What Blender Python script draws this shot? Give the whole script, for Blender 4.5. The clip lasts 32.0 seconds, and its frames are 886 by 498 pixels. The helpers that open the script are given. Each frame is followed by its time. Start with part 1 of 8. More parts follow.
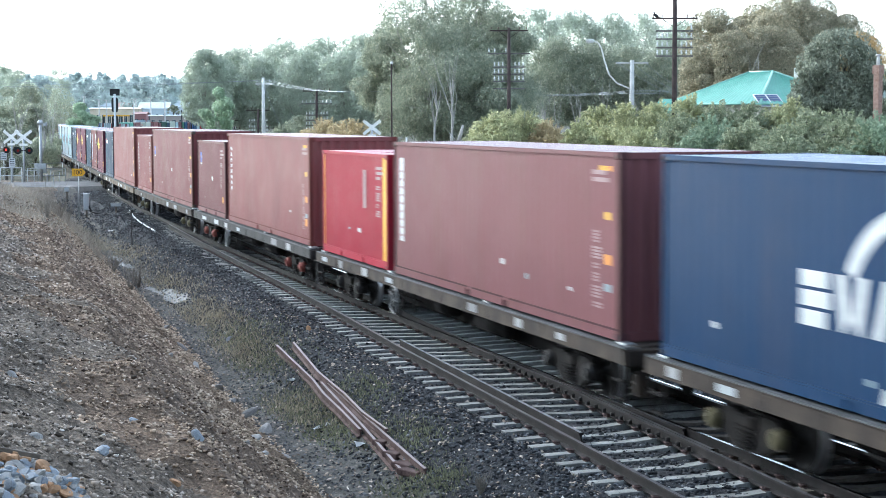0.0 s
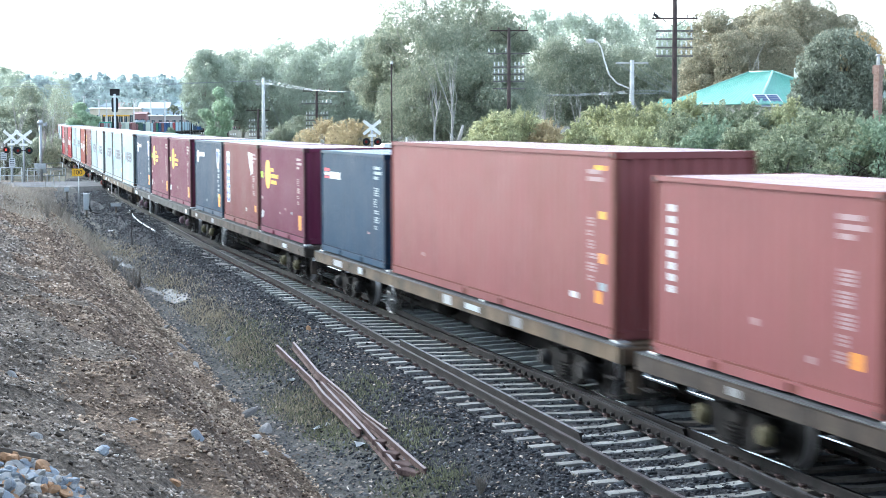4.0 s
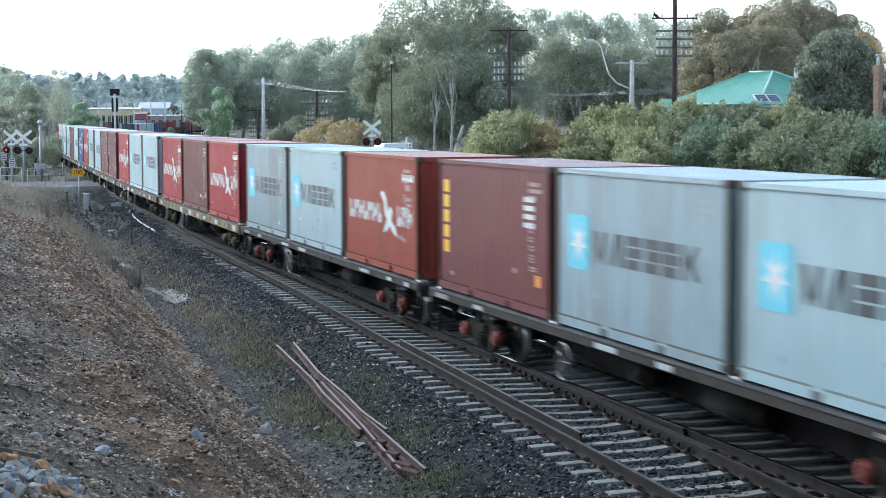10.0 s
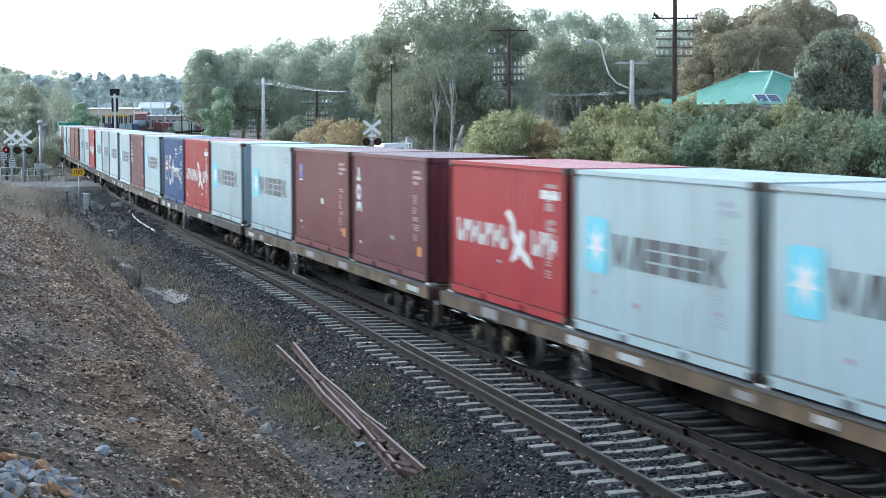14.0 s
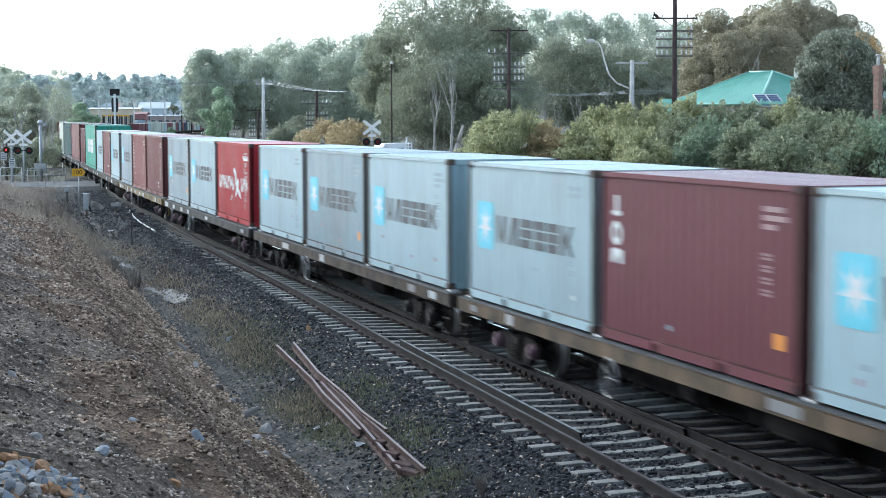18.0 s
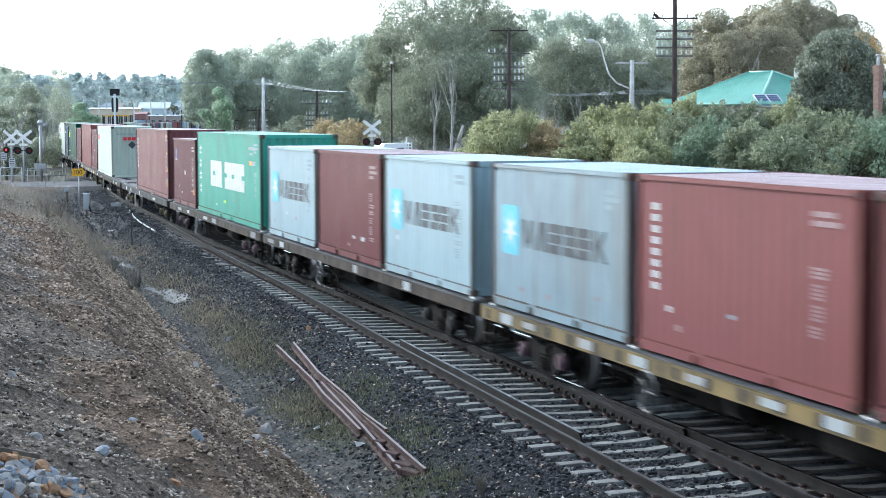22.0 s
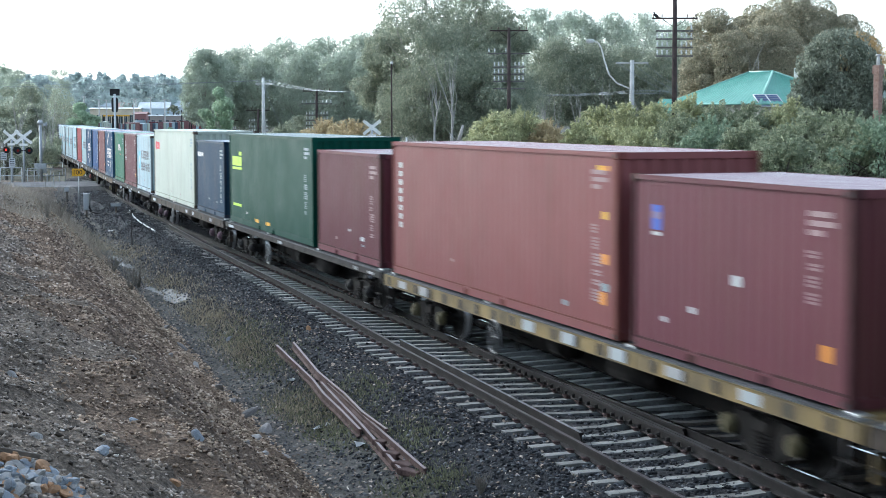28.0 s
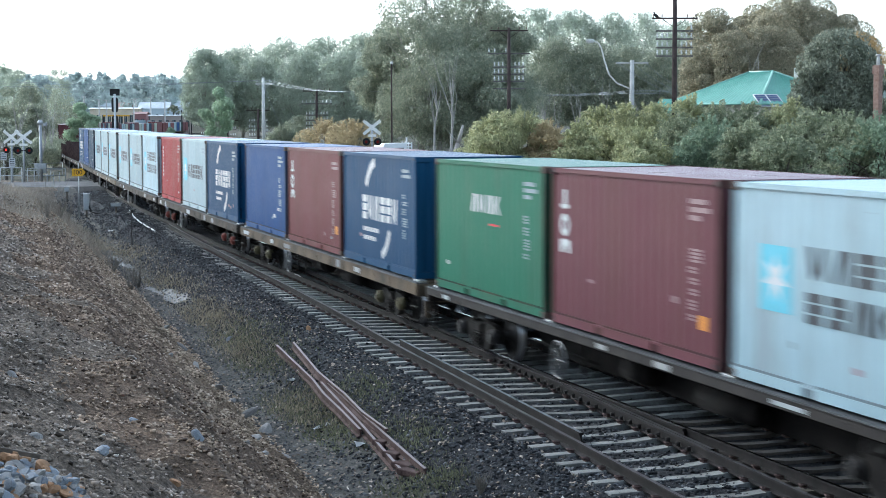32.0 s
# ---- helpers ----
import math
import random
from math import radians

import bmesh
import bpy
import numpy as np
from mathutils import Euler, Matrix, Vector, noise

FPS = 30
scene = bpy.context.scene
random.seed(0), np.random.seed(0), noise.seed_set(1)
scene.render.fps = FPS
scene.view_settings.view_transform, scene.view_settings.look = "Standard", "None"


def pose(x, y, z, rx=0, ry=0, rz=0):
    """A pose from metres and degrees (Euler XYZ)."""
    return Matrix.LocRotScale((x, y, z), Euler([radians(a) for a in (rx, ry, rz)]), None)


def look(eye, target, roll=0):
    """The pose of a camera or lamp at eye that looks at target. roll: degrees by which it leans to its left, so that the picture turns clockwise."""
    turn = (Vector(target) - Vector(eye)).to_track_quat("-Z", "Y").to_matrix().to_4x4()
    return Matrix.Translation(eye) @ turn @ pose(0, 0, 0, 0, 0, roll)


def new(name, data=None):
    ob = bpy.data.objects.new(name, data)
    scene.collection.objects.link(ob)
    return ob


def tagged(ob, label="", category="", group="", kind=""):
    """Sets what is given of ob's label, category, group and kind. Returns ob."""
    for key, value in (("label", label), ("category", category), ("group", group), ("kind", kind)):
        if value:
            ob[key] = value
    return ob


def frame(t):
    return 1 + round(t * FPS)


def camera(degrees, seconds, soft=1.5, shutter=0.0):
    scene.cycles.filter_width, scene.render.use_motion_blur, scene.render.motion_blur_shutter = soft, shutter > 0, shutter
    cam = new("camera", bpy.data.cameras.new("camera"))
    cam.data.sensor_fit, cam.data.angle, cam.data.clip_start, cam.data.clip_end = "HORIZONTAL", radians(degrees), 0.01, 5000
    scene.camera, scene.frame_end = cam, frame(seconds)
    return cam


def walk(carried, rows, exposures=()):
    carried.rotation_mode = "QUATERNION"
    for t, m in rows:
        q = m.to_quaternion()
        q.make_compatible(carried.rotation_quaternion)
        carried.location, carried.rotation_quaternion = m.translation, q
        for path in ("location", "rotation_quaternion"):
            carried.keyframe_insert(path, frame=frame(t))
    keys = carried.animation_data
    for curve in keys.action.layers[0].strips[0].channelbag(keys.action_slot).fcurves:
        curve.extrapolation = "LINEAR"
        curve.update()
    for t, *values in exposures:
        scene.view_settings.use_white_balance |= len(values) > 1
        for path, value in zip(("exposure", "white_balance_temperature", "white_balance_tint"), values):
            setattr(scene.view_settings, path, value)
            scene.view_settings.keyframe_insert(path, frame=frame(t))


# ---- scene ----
# ---- camera ----
cam = camera(29.32, 32.0, soft=0.8, shutter=0.6)
EYE = (0.0, -11.947, 4.506)
STAND = pose(EYE[0], EYE[1], EYE[2], 85.50, 0.162, 71.111)
BASE_STOPS = 1.45
STOPS = ((0.0, 0.50), (1.5, 0.60), (3.0, 0.80), (5.5, 0.82), (6.5, 0.72), (7.2, 0.60), (7.8, 0.42), (8.4, 0.15), (9.0, -0.08), (11.0, 0.0), (12.0, 0.0), (13.0, 0.15), (13.5, 0.08), (14.5, 0.0), (16.5, 0.02),
         (19.0, 0.0), (20.3, 0.1), (21.5, 0.30), (23.0, 0.12), (24.5, 0.15), (25.5, 0.22), (27.5, -0.08), (28.3, 0.15), (29.5, 0.50), (30.3, 0.30), (31.0, -0.06), (32.0, -0.02))
walk(cam, [(0.0, STAND), (32.0, STAND)], exposures=[(t, BASE_STOPS + e, 5570, 3) for t, e in STOPS])

# ---- sky and sun: a bright thin overcast late in the day ----
world = bpy.data.worlds.new("sky")
scene.world = world
world.use_nodes = True
wn = world.node_tree
wn.nodes.clear()
sky = wn.nodes.new("ShaderNodeTexSky")
sky.sky_type, sky.sun_disc = "NISHITA", False
sky.sun_elevation, sky.sun_rotation = radians(30), radians(-121)
sky.air_density, sky.dust_density, sky.ozone_density = 1.0, 2.0, 1.5
pale = wn.nodes.new("ShaderNodeHueSaturation")
pale.inputs["Saturation"].default_value = 0.45
back = wn.nodes.new("ShaderNodeBackground")
back.inputs["Strength"].default_value = 0.15
wout = wn.nodes.new("ShaderNodeOutputWorld")
wn.links.new(sky.outputs[0], pale.inputs["Color"])
wn.links.new(pale.outputs[0], back.inputs["Color"])
wn.links.new(back.outputs[0], wout.inputs["Surface"])
sun = new("sun", bpy.data.lights.new("sun", "SUN"))
sun.data.energy, sun.data.angle, sun.data.color = 0.5, radians(20), (1.0, 0.90, 0.78)
sun.matrix_world = look((-80, -48, 54), (0, 0, 0))


# ---- materials ----
def srgb(r, g, b):
    f = lambda v: v / 255 / 12.92 if v <= 10 else ((v / 255 + 0.055) / 1.055) ** 2.4
    return (f(r), f(g), f(b))


def link(t, a, b):
    t.links.new(a, b)


def base_mat(name, rough=0.7, metal=0.0, spec=0.4):
    m = bpy.data.materials.new(name)
    m.use_nodes = True
    t = m.node_tree
    b = t.nodes["Principled BSDF"]
    b.inputs["Roughness"].default_value, b.inputs["Metallic"].default_value = rough, metal
    b.inputs["Specular IOR Level"].default_value = spec
    return m, t, b


def noise_node(t, scale, detail=4.0, rough=0.6, stretch=None, coords="Object"):
    tc = t.nodes.new("ShaderNodeTexCoord")
    n = t.nodes.new("ShaderNodeTexNoise")
    n.inputs["Scale"].default_value, n.inputs["Detail"].default_value, n.inputs["Roughness"].default_value = scale, detail, rough
    src = tc.outputs[coords]
    if stretch:
        mp = t.nodes.new("ShaderNodeMapping")
        mp.inputs["Scale"].default_value = stretch
        link(t, src, mp.inputs["Vector"])
        src = mp.outputs[0]
    link(t, src, n.inputs["Vector"])
    return n.outputs["Fac"]


def ramp(t, fac, stops):
    r = t.nodes.new("ShaderNodeValToRGB")
    while len(r.color_ramp.elements) < len(stops):
        r.color_ramp.elements.new(0.5)
    for e, (p, c) in zip(r.color_ramp.elements, stops):
        e.position, e.color = p, (*c, 1.0)
    link(t, fac, r.inputs[0])
    return r.outputs[0]


def mixc(t, fac, a, b, kind="MIX"):
    n = t.nodes.new("ShaderNodeMix")
    n.data_type, n.blend_type = "RGBA", kind
    for src, i in ((fac, 0), (a, 6), (b, 7)):
        if isinstance(src, (int, float)):
            n.inputs[i].default_value = src
        elif isinstance(src, tuple):
            n.inputs[i].default_value = (*src, 1.0)
        else:
            link(t, src, n.inputs[i])
    return n.outputs[2]


def bump(t, b, height, strength=0.4, dist=0.02):
    n = t.nodes.new("ShaderNodeBump")
    n.inputs["Strength"].default_value, n.inputs["Distance"].default_value = strength, dist
    link(t, height, n.inputs["Height"])
    link(t, n.outputs[0], b.inputs["Normal"])


def two_tone(name, c1, c2, scale=3.0, rough=0.8, metal=0.0, fine=40.0, bumps=0.3, spec=0.3, dist=0.01, coords="Object", vary=0.0):
    """Two colours at a coarse and a fine scale with a little relief."""
    m, t, b = base_mat(name, rough, metal, spec)
    a = noise_node(t, scale, coords=coords)
    f = noise_node(t, fine, 3.0, coords=coords)
    col = ramp(t, a, [(0.32, c1), (0.68, c2)])
    shade = ramp(t, f, [(0.3, (0.72, 0.72, 0.72)), (0.7, (1.2, 1.2, 1.2))])
    col = mixc(t, 0.8, col, shade, "MULTIPLY")
    if vary:
        oi = t.nodes.new("ShaderNodeObjectInfo")
        v = ramp(t, oi.outputs["Random"], [(0.0, (1 - vary,) * 3), (1.0, (1 + vary,) * 3)])
        col = mixc(t, 1.0, col, v, "MULTIPLY")
    link(t, col, b.inputs["Base Color"])
    if bumps:
        bump(t, b, f, bumps, dist)
    return m


def paint(name, c, rust=0.25, rough=0.48, fade=0.25, spec=None):
    """Container paint: faded in patches, grimy vertical runs, rust specks, different on every box."""
    pale = max(c) > 0.33 and min(c) > 0.2
    m, t, b = base_mat(name, rough, 0.0, spec or (0.42 if pale else 0.09))
    c = tuple(v * (0.65 if pale else 0.70) for v in c)
    fadec = tuple(min(1.0, v * 1.1 + 0.014) for v in c)
    oi = t.nodes.new("ShaderNodeObjectInfo")
    tc = t.nodes.new("ShaderNodeTexCoord")
    jump = t.nodes.new("ShaderNodeVectorMath")
    jump.operation = "MULTIPLY"
    jump.inputs[1].default_value = (61.0, 17.0, 29.0)
    link(t, oi.outputs["Random"], jump.inputs[0])
    shift = t.nodes.new("ShaderNodeVectorMath")
    link(t, tc.outputs["Object"], shift.inputs[0])
    link(t, jump.outputs[0], shift.inputs[1])

    def field(scale, detail, rough_, stretch=(1.0, 1.0, 1.0)):
        mp = t.nodes.new("ShaderNodeMapping")
        mp.inputs["Scale"].default_value = stretch
        link(t, shift.outputs[0], mp.inputs["Vector"])
        n = t.nodes.new("ShaderNodeTexNoise")
        n.inputs["Scale"].default_value, n.inputs["Detail"].default_value, n.inputs["Roughness"].default_value = scale, detail, rough_
        link(t, mp.outputs[0], n.inputs["Vector"])
        return n.outputs["Fac"]

    patch = field(0.7, 5.0, 0.65)
    run = field(2.2, 5.0, 0.7, (3.0, 3.0, 0.18))
    wash = field(1.0, 4.0, 0.6, (0.9, 0.9, 0.22))
    speck = field(9.0, 6.0, 0.75)
    soot = field(0.9, 6.0, 0.7, (1.0, 1.0, 0.55))
    col = mixc(t, fade, c, fadec)
    col.node.name = "base_tint"
    col = mixc(t, ramp(t, patch, [(0.35, (0, 0, 0)), (0.75, (fade * 2,) * 3)]), col, fadec)
    col = mixc(t, ramp(t, soot, [(0.48, (0, 0, 0)), (0.68, (0.15 + rust * 0.9,) * 3)]), col, tuple(v * 0.66 + 0.012 for v in c))
    col = mixc(t, ramp(t, wash, [(0.52, (0, 0, 0)), (0.64, (min(0.8, rust * 1.5),) * 3)]), col, tuple(v * 0.56 + w for v, w in zip(c, (0.055, 0.036, 0.022))))
    col = mixc(t, ramp(t, run, [(0.52, (0, 0, 0)), (0.70, (min(0.9, rust * 1.7),) * 3)]), col, tuple(v * 0.35 + w for v, w in zip(c, (0.070, 0.046, 0.032))))
    col = mixc(t, ramp(t, speck, [(0.64, (0, 0, 0)), (0.72, (min(1.0, rust * 2.2),) * 3)]), col, (0.13, 0.055, 0.03))
    col = mixc(t, 1.0, col, ramp(t, oi.outputs["Random"], [(0.0, (0.90,) * 3), (1.0, (1.06,) * 3)]), "MULTIPLY")
    link(t, col, b.inputs["Base Color"])
    link(t, ramp(t, patch, [(0.2, (rough - 0.1,) * 3), (0.8, (rough + 0.2,) * 3)]), b.inputs["Roughness"])
    dent = field(1.3, 3.0, 0.5)
    bump(t, b, mixc(t, 0.06, dent, speck), 0.35, 0.03)
    return m


def plain(name, c, rough=0.6, metal=0.0, emit=0.0):
    m, t, b = base_mat(name, rough, metal)
    n = noise_node(t, 12.0)
    link(t, mixc(t, 0.5, c, ramp(t, n, [(0.3, tuple(v * 0.75 for v in c)), (0.7, tuple(min(1, v * 1.15) for v in c))])), b.inputs["Base Color"])
    if emit:
        b.inputs["Emission Color"].default_value, b.inputs["Emission Strength"].default_value = (*c, 1.0), emit
    return m


PAINTS = {
    "pale_blue": paint("pale_grey_blue_paint", srgb(166, 192, 201), 0.22),
    "dull_blue": paint("weathered_grey_blue_paint", srgb(142, 166, 178), 0.50),
    "sea_blue": paint("chalky_light_blue_paint", srgb(176, 206, 218), 0.42),
    "brown": paint("brown_oxide_paint", srgb(119, 66, 70), 0.24),
    "mauve": paint("mauve_brown_paint", srgb(124, 78, 81), 0.15),
    "brick": paint("brick_red_paint", srgb(138, 84, 84), 0.18),
    "crimson": paint("crimson_paint", srgb(168, 36, 60), 0.10),
    "plum": paint("plum_brown_paint", srgb(112, 64, 73), 0.18),
    "purple": paint("wine_purple_paint", srgb(110, 44, 72), 0.12),
    "red": paint("signal_red_paint", srgb(168, 46, 56), 0.20),
    "orange": paint("orange_brick_paint", srgb(158, 76, 62), 0.25),
    "navy": paint("navy_blue_paint", srgb(8, 54, 92), 0.10),
    "slate": paint("slate_blue_paint", srgb(33, 67, 93), 0.12),
    "marine": paint("marine_blue_paint", srgb(26, 76, 114), 0.10),
    "royal": paint("royal_blue_paint", srgb(24, 76, 134), 0.12),
    "jade": paint("jade_green_paint", srgb(84, 168, 148), 0.26),
    "forest": paint("forest_green_paint", srgb(0, 70, 57), 0.02, fade=0.08),
    "bottle": paint("dull_green_paint", srgb(46, 116, 90), 0.15),
    "cream": paint("cream_green_paint", srgb(192, 203, 188), 0.16),
}
FRAMES = {k: paint(f"grimy_{k}_frame", tuple(v * 0.72 for v in c), r, 0.7, 0.1) for k, c, r in (
    ("pale_blue", srgb(150, 158, 158), 0.75), ("dull_blue", srgb(124, 122, 118), 0.9), ("sea_blue", srgb(150, 168, 176), 0.7), ("cream", srgb(196, 204, 186), 0.4),
    ("brown", srgb(100, 58, 56), 0.4), ("brick", srgb(140, 82, 76), 0.4), ("red", srgb(128, 46, 48), 0.7), ("orange", srgb(120, 64, 50), 0.7), ("jade", srgb(92, 120, 104), 0.95), ("plum", srgb(92, 58, 62), 0.5), ("royal", srgb(52, 76, 110), 0.6), ("bottle", srgb(44, 82, 66), 0.5),
    ("slate", srgb(34, 62, 88), 0.4), ("purple", srgb(84, 38, 58), 0.3), ("mauve", srgb(100, 66, 70), 0.3))}
CASTRUST = two_tone("rusty_dark_corner_steel", (0.035, 0.028, 0.024), (0.12, 0.085, 0.066), 7.0, 0.85, 0.0, 50)
ROOFS = {}
ROOF_BASE = {k: tuple(m.node_tree.nodes["base_tint"].inputs[6].default_value)[:3] for k, m in PAINTS.items()}
WHITE = plain("white_marking", (0.480, 0.496, 0.504))
DARKGREY = plain("charcoal_marking", (0.026, 0.032, 0.042))
YELLOW = plain("yellow_marking", srgb(210, 159, 27))
LIME = plain("lime_marking", srgb(172, 212, 54))
PALEBLUE = plain("sky_blue_marking", srgb(94, 173, 193))
REDMARK = plain("red_marking", srgb(185, 36, 50))
BLUEMARK = plain("blue_marking", srgb(45, 81, 172))
PALEMARK = plain("pale_marking", srgb(140, 114, 116))
ORANGEMARK = plain("amber_marking", srgb(212, 136, 36))
GREYMARK = plain("grey_marking", srgb(126, 143, 150))
UNDER = two_tone("dark_oily_steel", (0.008, 0.0075, 0.0075), (0.024, 0.021, 0.019), 4.0, 0.9, 0.0, spec=0.12)
WHEEL = two_tone("worn_wheel_steel", (0.015, 0.014, 0.013), (0.038, 0.034, 0.031), 6.0, 0.65, 0.2)
TREAD = plain("bright_tread_steel", (0.45, 0.45, 0.46), 0.28, 0.9)
RAIL = two_tone("rusty_brown_rail", (0.011, 0.010, 0.010), (0.027, 0.023, 0.022), 3.0, 0.85, 0.0, 60, spec=0.15)
RAILTOP = plain("polished_rail_head", (0.62, 0.63, 0.65), 0.13, 1.0)
RAILDULL = plain("dull_rail_head", (0.065, 0.063, 0.066), 0.5, 0.5)
CHECKTOP = plain("bluish_polished_check_rail", (0.50, 0.55, 0.60), 0.3, 0.9)
CONCRETE_SLEEPER = two_tone("weathered_concrete", srgb(92, 93, 91), srgb(140, 141, 138), 2.5, 0.9, 0, 45, 0.35, vary=0.18)
DIRTY_SHADED_SLEEPER = two_tone("oily_brown_stained_shaded_concrete", srgb(70, 64, 59), srgb(102, 95, 87), 2.5, 0.9, 0, 45, 0.35, vary=0.2)
BALLAST = two_tone("dark_basalt_ballast", (0.018, 0.020, 0.024), (0.10, 0.105, 0.115), 30.0, 0.9, 0, 90, 0.6, dist=0.03, vary=0.0)
RUST = two_tone("red_brown_rust", (0.05, 0.032, 0.030), (0.115, 0.080, 0.074), 5.0, 0.9, 0.0, 70, spec=0.12)
GALV = two_tone("galvanised_steel", (0.288, 0.304, 0.312), (0.416, 0.432, 0.440), 3.0, 0.5, 0.5)
OILY_SHADED_BALLAST = two_tone("oil_and_shade_dark_ballast", (0.008, 0.008, 0.008), (0.035, 0.034, 0.033), 30.0, 0.85, 0, 90, 0.6, dist=0.03)
BLACKMAT = plain("matt_black", (0.012, 0.012, 0.013), 0.7)
POLEWOOD = two_tone("dark_weathered_pole_timber", (0.036, 0.026, 0.024), (0.080, 0.058, 0.052), 1.5, 0.9, 0, 25)
CONCPOLE = two_tone("pale_concrete_pole", (0.40, 0.39, 0.37), (0.55, 0.54, 0.51), 1.2, 0.9)
PALEPOLE = two_tone("whitish_concrete_pole", (0.54, 0.53, 0.50), (0.68, 0.67, 0.64), 1.2, 0.9)
ARMWOOD = two_tone("silver_weathered_arm_timber", (0.11, 0.10, 0.092), (0.22, 0.205, 0.19), 2.0, 0.9, 0, 25)
PORCELAIN = plain("white_porcelain", (0.656, 0.664, 0.656), 0.25)

CROSSWHITE = plain("warm_white_sign_enamel", (0.74, 0.73, 0.69), 0.45)


# ---- mesh helpers ----
def mesh_of(name, bm, mats):
    me = bpy.data.meshes.new(name)
    bm.to_mesh(me)
    bm.free()
    for m in (mats if isinstance(mats, (list, tuple)) else [mats]):
        me.materials.append(m)
    return me


def part(name, bm, material, parent, label="", m=None):
    """One mesh object under a thing or a part. bm: a bmesh, or a mesh to share."""
    me = bm if isinstance(bm, bpy.types.Mesh) else mesh_of(name, bm, material)
    ob = new(name, me)
    if isinstance(bm, bpy.types.Mesh) and material is not None:
        for i, mt in enumerate(material if isinstance(material, (list, tuple)) else [material]):
            ob.material_slots[i].link = "OBJECT"
            ob.material_slots[i].material = mt
    ob.parent = parent
    if m is not None:
        ob.matrix_basis = m
    return tagged(ob, label)


def box(bm, x0, x1, y0, y1, z0, z1, mat=0, bevel=0.0):
    v = [bm.verts.new((x, y, z)) for z in (z0, z1) for y in (y0, y1) for x in (x0, x1)]
    fs = [bm.faces.new([v[i] for i in f]) for f in ((0, 2, 3, 1), (4, 5, 7, 6), (0, 1, 5, 4), (2, 6, 7, 3), (0, 4, 6, 2), (1, 3, 7, 5))]
    for f in fs:
        f.material_index = mat
    if bevel:
        es = list({e for f in fs for e in f.edges})
        r = bmesh.ops.bevel(bm, geom=es, offset=bevel, segments=1, affect="EDGES")
        for f in r["faces"]:
            f.material_index = mat
    return bm


def tube(bm, p0, p1, r0, r1=None, n=10, mat=0, caps=True):
    p0, p1 = Vector(p0), Vector(p1)
    r1 = r0 if r1 is None else r1
    q = (p1 - p0).to_track_quat("Z", "Y")
    a = [bm.verts.new(p0 + q @ Vector((r0 * math.cos(2 * math.pi * i / n), r0 * math.sin(2 * math.pi * i / n), 0))) for i in range(n)]
    b = [bm.verts.new(p1 + q @ Vector((r1 * math.cos(2 * math.pi * i / n), r1 * math.sin(2 * math.pi * i / n), 0))) for i in range(n)]
    for i in range(n):
        f = bm.faces.new((a[i], a[(i + 1) % n], b[(i + 1) % n], b[i]))
        f.material_index, f.smooth = mat, True
    if caps:
        bm.faces.new(a[::-1]).material_index = mat
        bm.faces.new(b).material_index = mat
    return bm


def sweep(bm, profile, path, mat=0, mats=None, cap=True):
    """A closed profile of (across, up) carried along a path of (point, sideways vector)."""
    rings = []
    for p, side in path:
        rings.append([bm.verts.new((p[0] + side[0] * u, p[1] + side[1] * u, p[2] + w)) for u, w in profile])
    n = len(profile)
    for a, b in zip(rings, rings[1:]):
        for i in range(n):
            f = bm.faces.new((a[i], a[(i + 1) % n], b[(i + 1) % n], b[i]))
            f.material_index = mats[i] if mats else mat
    if cap:
        bm.faces.new(rings[0])
        bm.faces.new(rings[-1][::-1])
    return bm


def nb():
    return bmesh.new()


def group_of(name, label, category, group="", m=None):
    e = new(name)
    if m is not None:
        e.matrix_basis = m
    return tagged(e, label, category, group)


# ---- the line: a curve that bends away behind the crossing ----
RAIL_Z = -0.06
KNOT_S = (-520.0, -420.0, -260.0, -180.0, -130.0, -90.0, -40.0, 20.0, 80.0)
KNOT_K = (0.0007, 0.0007, 0.0002, 0.0016, -0.0004, 0.000888, 0.000552, 0.000441, 0.0)
LS = np.linspace(-1100, 620, 3441)
_k = np.interp(LS, KNOT_S, KNOT_K)
_th = np.cumsum(_k) * 0.5
_th -= np.interp(0, LS, _th)
_x = np.cumsum(np.cos(_th)) * 0.5
_y = np.cumsum(np.sin(_th)) * 0.5
_x -= np.interp(0, LS, _x)
_y -= np.interp(0, LS, _y)


def line_at(s, off=0.0):
    """Place and heading on the train's line, off metres to its left."""
    x, y, th = (float(np.interp(s, LS, a)) for a in (_x, _y, _th))
    return x - off * math.sin(th), y + off * math.cos(th), th


def line_y(x):
    return np.interp(x, _x, _y)


SIDE_S = (-85.0, -55.0, -45.0, -38.0, -32.0, -28.0, -25.0, -22.0, -18.0, 60.0)
SIDE_G = (0.0, 0.68, 0.88, 1.12, 1.45, 1.62, 1.76, 1.89, 2.08, 4.6)


def siding_gap(s):
    """How far the siding's centre lies on the near side of the train's line."""
    return float(np.interp(s, SIDE_S, SIDE_G))


# ---- ground: one sheet ----
def vnoise(x, y, seed):
    """Smooth value noise on arrays."""
    rs = np.random.RandomState(seed)
    tab = rs.rand(256, 256)
    xi, yi = np.floor(x).astype(int), np.floor(y).astype(int)
    fx, fy = x - xi, y - yi
    fx, fy = fx * fx * (3 - 2 * fx), fy * fy * (3 - 2 * fy)
    g = lambda a, b: tab[a % 256, b % 256]
    return (g(xi, yi) * (1 - fx) + g(xi + 1, yi) * fx) * (1 - fy) + (g(xi, yi + 1) * (1 - fx) + g(xi + 1, yi + 1) * fx) * fy - 0.5


